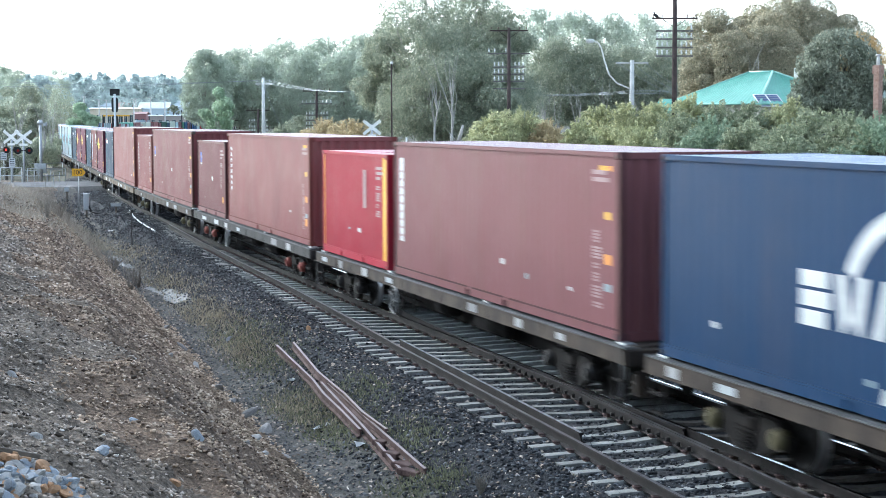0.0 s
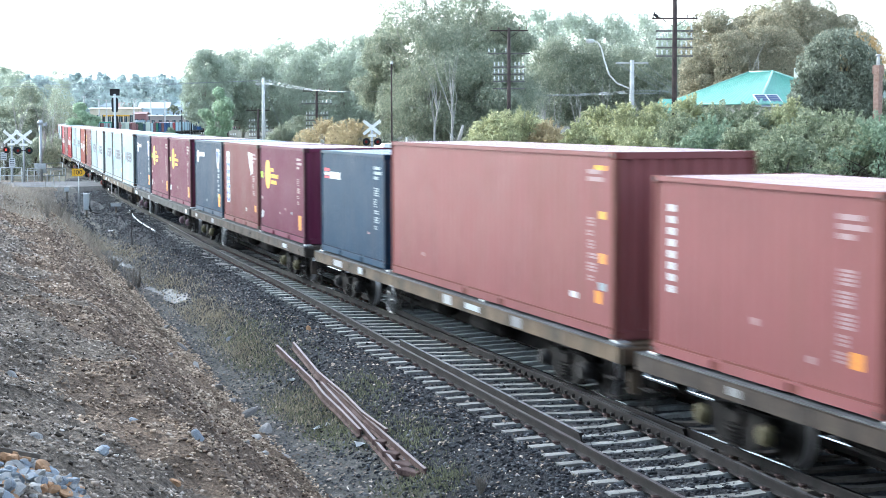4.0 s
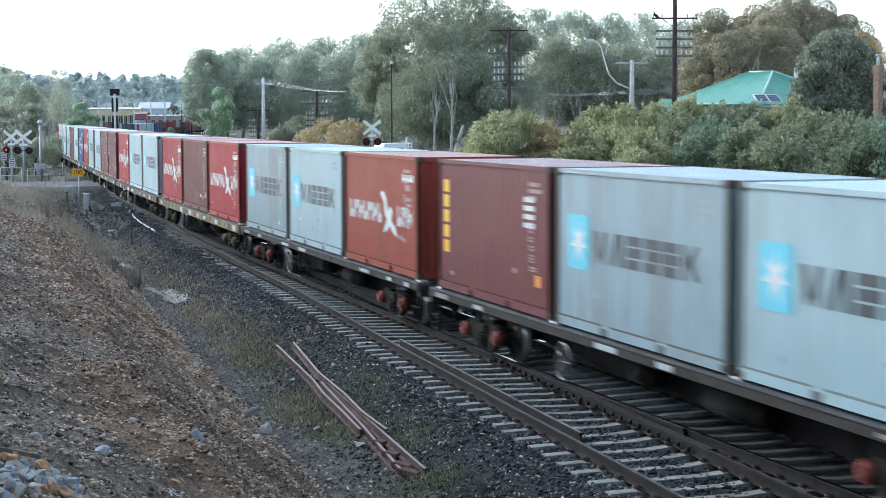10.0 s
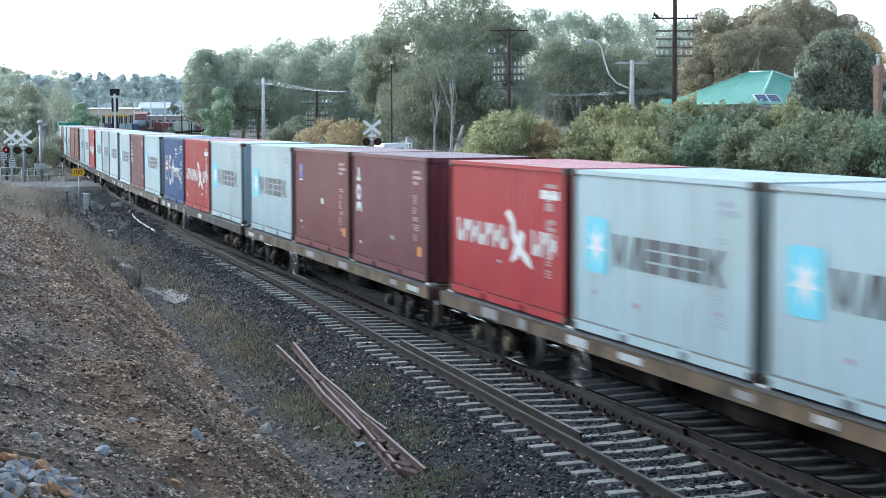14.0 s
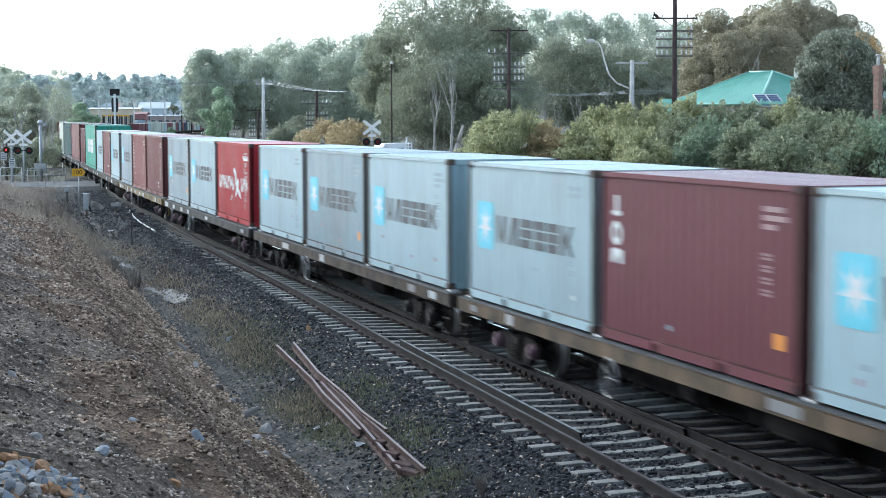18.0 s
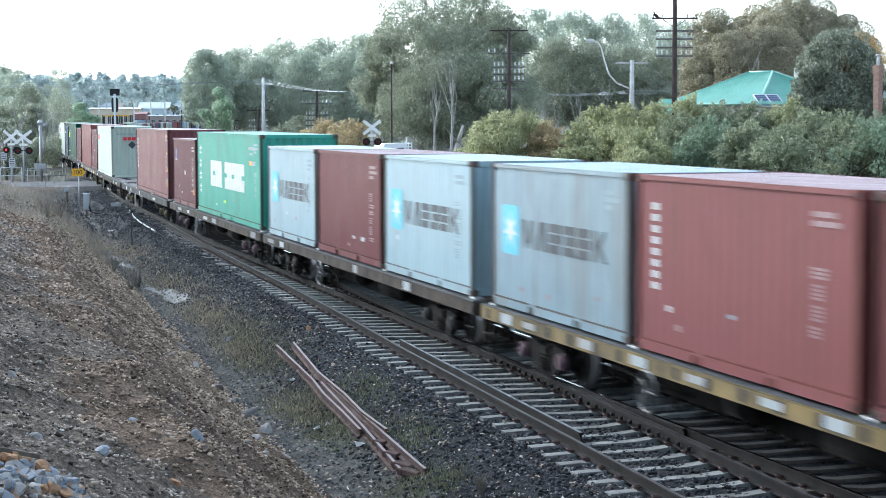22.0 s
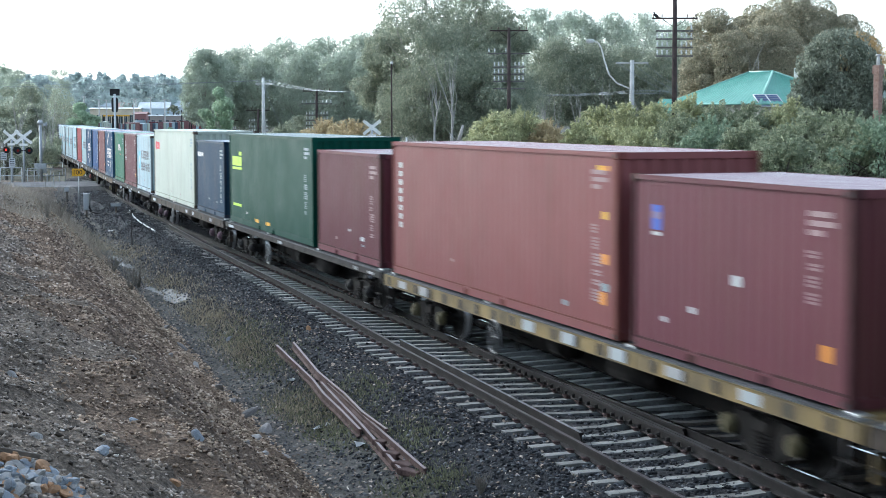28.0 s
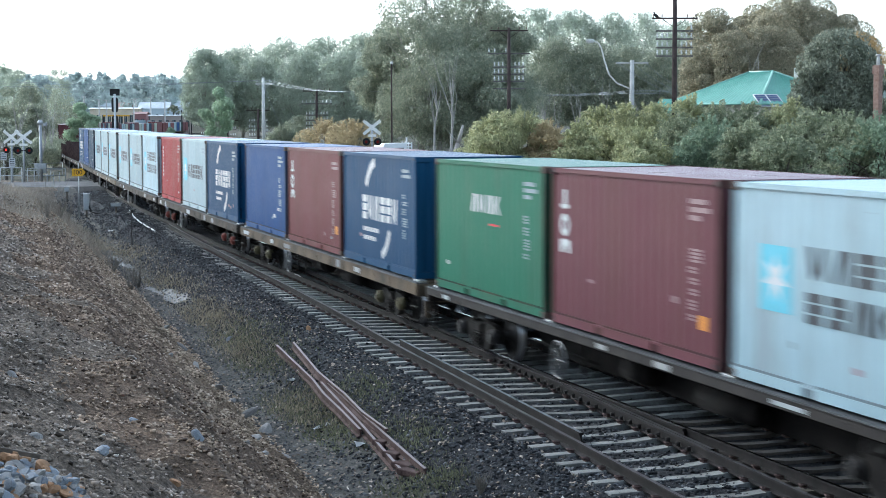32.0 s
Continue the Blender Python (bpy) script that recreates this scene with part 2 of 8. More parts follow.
def sstep(a, b, v):
    t = np.clip((v - a) / (b - a), 0, 1)
    return t * t * (3 - 2 * t)


ROAD_X = -117.0


def fall(x):
    return -0.85 * sstep(-230, -430, np.asarray(x, float))


def bank_foot(x):
    """Where the bank meets the ditch, measured from the train's line."""
    return -np.interp(x, (-100.0, -80.0, -66.0, -52.0, -43.0, -32.0, -26.0, -20.0, -10.0, 0.0, 25.0), (4.15, 4.3, 4.45, 4.8, 5.12, 5.6, 5.92, 6.12, 6.38, 6.65, 7.4))


def ground_z(x, y, rough=True):
    x, y = np.asarray(x, float), np.asarray(y, float)
    r = y - line_y(x)
    gap = np.interp(x, SIDE_S, SIDE_G)
    top = np.full_like(x, -0.262)
    edge = -(1.95 + gap)
    # near side: shoulder, ditch, bank
    ditch = -0.98 + 0.25 * sstep(-75, -105, x)
    foot = bank_foot(x)
    d = edge - r
    near = np.maximum(top - d / 1.7, ditch)
    crest = 3.0 + 0.012 * np.clip(x, -60, 0) - 2.6 * sstep(-55, -108, x) 
    width = (crest - ditch) * 1.12
    up = np.clip((foot - r) / width, 0, 1.35)
    rise = np.where(up < 0.8, up, 0.8 + 0.2 * sstep(0.8, 1.35, up) * 1.0)
    bank = ditch + (crest - ditch) * rise
    z = np.where(r > edge, top, np.maximum(near, np.where(r < foot, bank, ditch)))
    # far side
    far = np.where(r > 2.1, -0.30 - np.clip((r - 2.1) / 1.8, 0, 0.22), top)
    far = np.where(r > 7.0, -0.52 + 0.22 * sstep(7.0, 7.8, r), far)
    far = np.where(r > 11.9, -0.30 + 0.50 * sstep(12.3, 16.5, r) + 0.85 * sstep(12.6, 15.2, r) * (1 - sstep(18, 25, r)) + 0.15 * sstep(16, 30, r), far)
    z = np.where(r > 0, far, z)
    if rough:
        inb = sstep(foot + 0.3, foot - 0.5, r) * (r < 0)
        z = z + inb * (0.30 * vnoise(x * 0.35, y * 0.5, 1) + 0.16 * vnoise(x * 1.1, y * 1.1, 2) + 0.10 * vnoise(x * 3.1, y * 3.1, 3) + 0.075 * vnoise(x * 8, y * 8, 4))
        ind = sstep(edge - 0.3, edge - 1.0, r) * (1 - inb) * (r < 0)
        z = z + ind * (0.14 * vnoise(x * 0.6, y * 1.0, 5) + 0.05 * vnoise(x * 3, y * 3, 6))
        z = z - 0.025 * (np.abs(r) < 1.5) * (x > -60)
        onb = sstep(edge - 1.2, edge - 0.2, r) * (r < 2.5)
        z = z + onb * 0.035 * vnoise(x * 9, y * 9, 7)
        wild = sstep(12.2, 14, r)
        z = z + wild * (0.5 * vnoise(x * 0.25, y * 0.25, 8) + 0.22 * vnoise(x * 1.1, y * 1.1, 9)) * (1 - sstep(40, 80, r))
    # the land rises behind the far shrubs
    z = z + 2.6 * sstep(27, 50, r) * sstep(-150, -125, x)
    # the road lies level over the line
    flat = sstep(9.5, 6.0, np.abs(x - ROAD_X)) * sstep(46, 36, r)
    z = z * (1 - flat) + (-0.07) * flat
    # the yard lies a little lower
    z = z + fall(x)
    return z


gx = np.unique(np.concatenate([np.linspace(-6, 30, 30), np.linspace(-30, -6, 190), np.linspace(-62, -30, 160), np.linspace(-130, -62, 110),
                               np.linspace(-400, -130, 60), np.linspace(30, 600, 16), np.array([-4500, -2500, -1500, -1000, -700, -550, 900, 1500, 3000])]))
gy = np.unique(np.concatenate([np.linspace(-15, -2, 150), np.linspace(-2, 14, 56), np.linspace(14, 40, 32), np.linspace(-60, -15, 10), np.linspace(40, 200, 24),
                               np.array([-3500, -1500, -600, -300, -150, -90, 300, 500, 900, 1800, 3500])]))
GX, GY = np.meshgrid(gx, gy, indexing="ij")
GZ = ground_z(GX, GY)
nx, ny = GX.shape
gv = np.stack([GX, GY, GZ], -1).reshape(-1, 3)
ii, jj = np.meshgrid(np.arange(nx - 1), np.arange(ny - 1), indexing="ij")
a0 = (ii * ny + jj).ravel()
gf = np.stack([a0, a0 + ny, a0 + ny + 1, a0 + 1], -1)
gme = bpy.data.meshes.new("ground")
gme.from_pydata(gv.tolist(), [], gf.tolist())
# soil of four kinds, told apart by where they lie
RX = GX[:-1, :-1].ravel()
RR = (GY - line_y(GX))[:-1, :-1].ravel()
gapf = np.interp(RX, SIDE_S, SIDE_G)
footf = bank_foot(RX)
wob = 0.5 * vnoise(RX * 0.5, RR * 0.5, 11)
kindf = np.zeros(len(RX), int)
kindf[(RR > -(1.95 + gapf) - 0.95 + wob * 0.8) & (RR < 3.5 + wob) & (RX > -400)] = 1
kindf[(RR < footf - 1.9 + wob * 1.6) & (RR > footf - 3.9 + wob * 2.8) & (RX > -70)] = 5
kindf[(RR >= footf - 1.9 + wob * 1.6) & (RR < footf + 0.05 + wob * 0.3) & (RX > -75)] = 6
kindf[(RR < -(1.95 + gapf) - 0.95 + wob * 0.8) & (RR >= footf + 0.05 + wob * 0.3)] = 2
kindf[(RR >= 3.5 + wob) & (RR < 12.3 + wob)] = 3
kindf[(RR > 12.6 + wob) | (RX < -135)] = 4
kindf[(RX < -400)] = 4


def soil(name, cols, pebble, s_big=0.6, s_mid=5.0, relief=0.6, dist=0.05):
    m, t, b = base_mat(name, 0.95, 0.0, 0.2)
    big = noise_node(t, s_big, 6.0, 0.65)
    mid = noise_node(t, s_mid, 6.0, 0.7)
    fine = noise_node(t, s_mid * 6, 5.0, 0.75)
    col = ramp(t, big, [(0.30, cols[0]), (0.52, cols[1]), (0.72, cols[2])])
    col = mixc(t, 0.75, col, ramp(t, mid, [(0.3, (0.35,) * 3), (0.7, (1.6,) * 3)]), "MULTIPLY")
    col = mixc(t, 0.7, col, ramp(t, fine, [(0.34, (0.25,) * 3), (0.66, (1.9,) * 3)]), "MULTIPLY")
    tc = t.nodes.new("ShaderNodeTexCoord")
    vo = t.nodes.new("ShaderNodeTexVoronoi")
    vo.inputs["Scale"].default_value = pebble
    link(t, tc.outputs["Object"], vo.inputs["Vector"])
    stone = mixc(t, 1.0, ramp(t, vo.outputs["Color"], [(0.0, tuple(v * 0.8 for v in cols[2])), (1.0, tuple(min(1, v * 1.9) for v in cols[2]))]), (1, 1, 1), "MULTIPLY")
    mask = ramp(t, vo.outputs["Distance"], [(0.18, (0.9,) * 3), (0.34, (0, 0, 0))])
    mask2 = mixc(t, 1.0, mask, ramp(t, mid, [(0.42, (0, 0, 0)), (0.6, (1, 1, 1))]), "MULTIPLY")
    col = mixc(t, mask2, col, stone)
    link(t, col, b.inputs["Base Color"])
    h = mixc(t, 0.5, mid, fine)
    bump(t, b, mixc(t, 0.4, h, mask2, "ADD"), relief, dist)
    return m


RED_EARTH = soil("reddish_brown_crumbled_earth", [(0.097, 0.071, 0.051), (0.156, 0.112, 0.080), (0.212, 0.159, 0.118)], 20.0, 0.8, 5.0, 1.0, 0.12)
RUBBLE = soil("pale_yellowish_rubble", [(0.130, 0.094, 0.066), (0.225, 0.168, 0.118), (0.320, 0.252, 0.185)], 14.0, 0.8, 5.0, 1.0, 0.12)
EARTH = soil("brown_gravelly_earth", [(0.092, 0.075, 0.059), (0.146, 0.117, 0.092), (0.212, 0.174, 0.137)], 22.0, 0.5, 6.0, 1.0, 0.11)
DITCH = soil("damp_grey_ditch_soil", [(0.045, 0.044, 0.041), (0.077, 0.075, 0.069), (0.125, 0.119, 0.104)], 14.0, 0.7, 6.0, 0.9)
BALGROUND = soil("ballast_bed", [(0.015, 0.017, 0.019), (0.027, 0.028, 0.032), (0.041, 0.043, 0.046)], 15.0, 0.5, 14.0, 1.0, 0.05)
FARBALLAST = soil("grey_track_gravel", [(0.043, 0.040, 0.038), (0.064, 0.060, 0.056), (0.093, 0.085, 0.081)], 15.0, 0.5, 10.0, 0.8)
PADDOCK = soil("dry_grass_and_dirt", [(0.04, 0.042, 0.028), (0.065, 0.062, 0.044), (0.09, 0.088, 0.06)], 9.0, 0.15, 1.5)
for m in (EARTH, BALGROUND, DITCH, FARBALLAST, PADDOCK, RED_EARTH, RUBBLE):
    gme.materials.append(m)
gme.polygons.foreach_set("material_index", kindf)
gme.polygons.foreach_set("use_smooth", np.ones(len(kindf), bool))
ground = tagged(new("ground", gme), "brown gravelly bank, ballast, muddy ditch and dry ground", "ground", kind="structure")


# ---- tracks ----
def rail_profile():
    return [(-0.07, -0.16), (0.07, -0.16), (0.07, -0.148), (0.012, -0.128), (0.012, -0.045), (0.036, -0.035), (0.036, -0.004), (0.028, 0.0),
            (-0.028, 0.0), (-0.036, -0.004), (-0.036, -0.035), (-0.012, -0.045), (-0.012, -0.128), (-0.07, -0.148)]


RAIL_MATS = [0, 0, 0, 0, 0, 0, 0, 1, 0, 0, 0, 0, 0, 0]


def rail_path(offset, s0, s1, step=2.0, z=RAIL_Z):
    n = max(2, int((s1 - s0) / step) + 1)
    rows = []
    for i in range(n):
        s = s0 + (s1 - s0) * i / (n - 1)
        x, y, th = line_at(s, offset(s) if callable(offset) else offset)
        rows.append(((x, y, z + float(fall(x))), (-math.sin(th), math.cos(th))))
    return rows


def rail(parent, offset, s0, s1, top=RAILTOP, name="rail"):
    bm = sweep(nb(), rail_profile(), rail_path(offset, s0, s1), mats=RAIL_MATS)
    return part(name, bm, [RAIL, top], parent)


main_track = tagged(new("railway_track"), "train track of worn steel rails on concrete sleepers", "railway track", kind="structure")
siding_track = tagged(new("railway_track"), "siding track with dull rails joining the main line", "railway track", kind="structure")
far_track = tagged(new("railway_track"), "rusty single track beyond the train on grey gravel", "railway track", kind="structure")
G = 0.7535
for o in (-G, G):
    rail(main_track, o, -640, 560)
rail(siding_track, lambda s: -siding_gap(s) - G, -72, 120, RAILDULL)
rail(siding_track, lambda s: -siding_gap(s) + G, -72, 120, RAILDULL)
rail(siding_track, lambda s: -siding_gap(s) - G + 0.27, -32.9, -22.2, CHECKTOP, "check_rail")
rail(main_track, lambda s: G - 0.085, -33.0, -22.5, RAILDULL, "check_rail")
# wing rails and bolted blocks of the crossing
rail(main_track, lambda s: -G - 0.075 + 0.004 * (s + 26), -31.5, -22.0, RAILDULL, "wing_rail")
rail(main_track, lambda s: -siding_gap(s) + G + 0.09 - 0.004 * (s + 26), -29.0, -20.5, RAILDULL, "wing_rail")
bolt_bm = nb()
tube(bolt_bm, (0, 0.0, 0), (0, -0.055, 0), 0.03, n=6)
box(bolt_bm, -0.035, 0.035, -0.02, 0.0, -0.035, 0.035)
bolt_me = mesh_of("bolt", bolt_bm, RAIL)
for i in range(26):
    s = -30.0 + i * 0.36
    x, y, th = line_at(s, -siding_gap(s) + G - 0.05)
    part("bolt", bolt_me, None, siding_track, m=pose(x, y, RAIL_Z - 0.085, 0, 0, math.degrees(th)))
for o in (-G, G):
    bm = sweep(nb(), rail_profile(), [((x, line_y(x) + 10.0 + o, RAIL_Z), (0, 1)) for x in np.linspace(-200, 200, 40)], mats=RAIL_MATS)
    part("rail", bm, [RAIL, RAILDULL], far_track)


def sleeper_mesh(length, name="sleeper"):
    h, w = length / 2, 0.12
    bm = nb()
    prof = [(-h, 0.0), (-h + 0.55, 0.012), (-0.35, -0.02), (0.35, -0.02), (h - 0.55, 0.012), (h, 0.0)]
    rows = []
    for y, dz in prof:
        rows.append([bm.verts.new((sx, y, z)) for sx, z in ((-w, -0.2), (w, -0.2), (w * 0.78, dz), (-w * 0.78, dz))])
    for a, b in zip(rows, rows[1:]):
        for i in range(4):
            bm.faces.new((a[i], b[i], b[(i + 1) % 4], a[(i + 1) % 4]))
    bm.faces.new(rows[0])
    bm.faces.new(rows[-1][::-1])
    bmesh.ops.recalc_face_normals(bm, faces=bm.faces)
    return mesh_of(name, bm, CONCRETE_SLEEPER)


SLEEPERS = [sleeper_mesh(2.5 + 0.25 * i) for i in range(12)]
clip_bm = nb()
for sg in (-1, 1):
    box(clip_bm, -0.06, 0.06, sg * 0.075, sg * 0.13, 0.0, 0.028)
    for k in (-0.045, 0.02):
        tube(clip_bm, (k, sg * 0.06, 0.035), (k + 0.025, sg * 0.155, 0.05), 0.014, n=5)
    tube(clip_bm, (-0.03, sg * 0.155, 0.05), (0.05, sg * 0.155, 0.04), 0.014, n=5)
CLIP = mesh_of("rail_clip", clip_bm, RUST)
rnd = random.Random(4)
SL_TOP = RAIL_Z - 0.162
s = -132.0
while s < 36:
    g = siding_gap(s)
    if s < -71 or s > -3:
        n_m, ctr = 0, 0.0
    else:
        n_m, ctr = min(11, int(round(g / 0.25))), -g / 2
    lift = 0.0 if s > -50 else -0.035 if (s < -57 or rnd.random() < 0.5) else -0.015
    x, y, th = line_at(s, ctr)
    p = pose(x, y, SL_TOP + lift + rnd.uniform(-0.008, 0.008), 0, 0, math.degrees(th) + rnd.uniform(-0.8, 0.8))
    if n_m and -24 < s:
        # beyond the crossing each track has sleepers of its own, those under the train stained and darkened for its
        # shade
        xa, ya, _ = line_at(s, -g - 0.02)
        part("sleeper", SLEEPERS[0], None, siding_track, m=pose(xa, ya, p.translation.z, 0, 0, math.degrees(th)))
        xa, ya, _ = line_at(s + 0.12, 0.28)
        part("sleeper", SLEEPERS[0], DIRTY_SHADED_SLEEPER, main_track, m=pose(xa, ya, p.translation.z + 0.004, 0, 0, math.degrees(th)))
    else:
        part("sleeper", SLEEPERS[n_m], None, main_track, m=p)
    if -60 < s < -14:
        for o in (-G, G, -g - G, -g + G):
            cx, cy, _ = line_at(s, o)
            part("rail_clip", CLIP, None, main_track, m=pose(cx, cy, SL_TOP + 0.004, 0, 0, math.degrees(th)))
    s += 0.61 + rnd.uniform(-0.02, 0.02)
bm = nb()
for i in range(140):
    x = -110 + i * 0.66
    yy = float(line_y(x)) + 10.0
    box(bm, x - 0.11, x + 0.11, yy - 1.25, yy + 1.25, SL_TOP - 0.14, SL_TOP - 0.035 + rnd.uniform(-0.02, 0.01))
tagged(part("sleepers", bm, CONCRETE_SLEEPER, far_track), kind="stuff")


# ---- containers ----
def corrugated(u0, u1, v0, v1, depth, pitch, along):
    """A pressed panel; along='x': ribs upright on a long side, facing -y at 0, 'y': on an end, facing +x."""
    bm = nb()
    n = max(2, int(round((u1 - u0) / pitch)))
    p = (u1 - u0) / n
    us = []
    for i in range(n):
        a = u0 + i * p
        us += [(a, 0.0), (a + 0.26 * p, 0.0), (a + 0.50 * p, depth), (a + 0.76 * p, depth)]
    us.append((u1, 0.0))
    lo, hi = [], []
    for u, d in us:
        for row, v in ((lo, v0), (hi, v1)):
            row.append(bm.verts.new((u, d, v) if along == "x" else (-d, u, v)))
    for i in range(len(us) - 1):
        bm.faces.new((lo[i], lo[i + 1], hi[i + 1], hi[i]))
    return bm


def frame_bm(L, h):
    bm = nb()
    hl, w = L / 2, 1.219
    for sx in (-1, 1):
        for sy in (-1, 1):
            a, b = sorted((sx * hl, sx * (hl - 0.11)))
            c, d = sorted((sy * w, sy * (w - 0.10)))
            box(bm, a + 0.006, b - 0.006, c + 0.006, d - 0.006, 0.1, h - 0.1, mat=1, bevel=0.012)
        a, b = sorted((sx * hl - sx * 0.01, sx * (hl - 0.08)))
        box(bm, a, b, -w + 0.1, w - 0.1, 0.0, 0.14)
        box(bm, a, b, -w + 0.1, w - 0.1, h - 0.11, h - 0.006)
    for sy in (-1, 1):
        c, d = sorted((sy * (w - 0.002), sy * (w - 0.065)))
        box(bm, -hl + 0.1, hl - 0.1, c, d, h - 0.075, h - 0.006)
        # bottom rail with two fork pockets
        cut = [(-hl + 0.1, -1.16), (-0.90, 0.90), (1.16, hl - 0.1)]
        for a, b in cut:
            box(bm, a, b, c, d, 0.012, 0.150)
            box(bm, a, b, *((c + 0.012, d) if sy < 0 else (c, d - 0.012)), 0.150, 0.180, mat=1)
        for a, b in ((-1.16, -0.90), (0.90, 1.16)):
            box(bm, a, b, c, d, 0.125, 0.155)
            box(bm, a, b, *((c + 0.03, d) if sy < 0 else (c, d - 0.03)), 0.012, 0.125, mat=1)
    return bm


def casting_bm():
    bm = nb()
    box(bm, -0.089, 0.089, -0.081, 0.081, -0.059, 0.059, bevel=0.01)
    for sy in (-1, 1):
        a, b = sorted((sy * 0.0815, sy * 0.078))
        box(bm, -0.045, 0.045, a, b, -0.028, 0.028, mat=1)
    return bm


def roof_bm(L, h):
    bm = nb()
    hl, w = L / 2 - 0.1, 1.16
    n = int(L / 0.42)
    prev = None
    for i in range(n + 1):
        for k, dz in ((0.0, -0.012), (0.30, -0.012), (0.42, 0.012), (0.85, 0.012)):
            if i == n and k > 0:
                break
            x = -hl + (i + k) * 2 * hl / n
            cur = [bm.verts.new((x, y, h - 0.018 + dz)) for y in (-w, w)]
            if prev:
                bm.faces.new((prev[0], cur[0], cur[1], prev[1]))
            prev = cur
    return bm


def door_bm(h):
    return box(nb(), -0.045, 0.0, 0.02, 1.08, 0.15, h - 0.12, bevel=0.008)


def panel_bm(h):
    """One pressed panel of a door."""
    return box(nb(), 0.0, 0.018, 0.10, 1.0, 0.0, (h - 0.6) / 4 - 0.14, bevel=0.006)


def rod_bm(h):
    bm = nb()
    tube(bm, (0.05, 0, 0.08), (0.05, 0, h - 0.06), 0.018, n=6)
    for z in (0.12, 0.9, 1.7, h - 0.14):
        box(bm, 0.015, 0.07, -0.05, 0.05, z, z + 0.06)
    box(bm, 0.05, 0.08, -0.02, 0.35, 1.02, 1.06)
    return bm


DUMMY = PAINTS["brown"]
BOX_KINDS = {}
for code, L, h in (("20", 6.058, 2.591), ("40", 12.192, 2.896)):
    BOX_KINDS[code] = dict(
        L=L, h=h,
        side=mesh_of("side_wall", corrugated(-L / 2 + 0.09, L / 2 - 0.09, 0.14, h - 0.07, 0.016 if L < 8 else 0.009, 0.278, "x"), DUMMY),
        end=mesh_of("end_wall", corrugated(-1.13, 1.13, 0.13, h - 0.10, 0.045, 0.25, "y"), DUMMY),
        frame=mesh_of("frame", frame_bm(L, h), [DUMMY, DUMMY]),
        roof=mesh_of("roof", roof_bm(L, h), DUMMY),
        door=mesh_of("door", door_bm(h), DUMMY),
        panel=mesh_of("door_panel", panel_bm(h), DUMMY),
        rod=mesh_of("lock_rod", rod_bm(h), GALV),
        floor=mesh_of("floor", box(nb(), -L / 2 + 0.09, L / 2 - 0.09, -1.14, 1.14, 0.10, 0.15), UNDER))
CASTING = mesh_of("corner_casting", casting_bm(), [DUMMY, BLACKMAT])

YF = -1.1965  # the plane of the markings


class Pieces(list):
    """Flat marks, each a mesh of its own: (list of outlines, depth, material)."""


def polygon(bm, pts, y, mat=0):
    bm.append(([pts], y, mat))


def rect(bm, x0, x1, z0, z1, mat=0, slant=0.0):
    polygon(bm, [(x0, z0), (x1, z0), (x1 + slant, z1), (x0 + slant, z1)], YF, mat)


def blob(bm, cx, cz, rx, rz, mat=0, n=22):
    polygon(bm, [(cx + rx * math.cos(2 * math.pi * i / n), cz + rz * math.sin(2 * math.pi * i / n)) for i in range(n)], YF, mat)


def ring(bm, cx, cz, r0, r1, a0, a1, mat=0, n=18):
    quads = []
    for i in range(n):
        a, b = (radians(a0 + (a1 - a0) * k / n) for k in (i, i + 1))
        quads.append([(cx + r0 * math.cos(a), cz + r0 * math.sin(a)), (cx + r1 * math.cos(a), cz + r1 * math.sin(a)),
                      (cx + r1 * math.cos(b), cz + r1 * math.sin(b)), (cx + r0 * math.cos(b), cz + r0 * math.sin(b))])
    bm.append((quads, YF - 0.001, mat))


def bars(bm, x0, x1, z0, z1, count, mat=0, duty=0.78, striped=()):
    """A row of plain blocks as long and tall as a word."""
    p = (x1 - x0) / count
    for i in range(count):
        a, b = x0 + i * p, x0 + (i + duty) * p
        if i in striped:
            q = (z1 - z0) * 0.42
            rect(bm, a, b, z0, z0 + q, mat)
            rect(bm, a, b, z1 - q, z1, mat)
        else:
            rect(bm, a, b, z0, z1, mat)


def column(bm, x0, x1, z0, z1, count, mat=0, duty=0.75):
    p = (z1 - z0) / count
    for i in range(count):
        rect(bm, x0, x1, z0 + i * p, z0 + (i + duty) * p, mat)


# every emblem draws on a face that runs from -hl to hl and up to h
def em_star(bm, hl, h):
    x0 = -hl + 0.50
    polygon(bm, [(x0 + 0.06, 0.98), (x0 + 0.80, 0.98), (x0 + 0.86, 1.04), (x0 + 0.86, 1.80), (x0 + 0.80, 1.86), (x0 + 0.06, 1.86), (x0, 1.80), (x0, 1.04)], YF, 1)
    pts = []
    for i in range(14):
        r = 0.36 if i % 2 == 0 else 0.13
        a = math.pi / 2 + i * math.pi / 7
        pts.append((x0 + 0.43 + r * math.cos(a), 1.42 + r * math.sin(a)))
    bm.append(([[pts[i], pts[(i + 1) % 14], (x0 + 0.43, 1.42), pts[i - 1]] for i in range(0, 14, 2)], YF - 0.002, 0))
    block_word(bm, x0 + 1.04, 0.625, 1.14, 1.64, "WTSSSK")


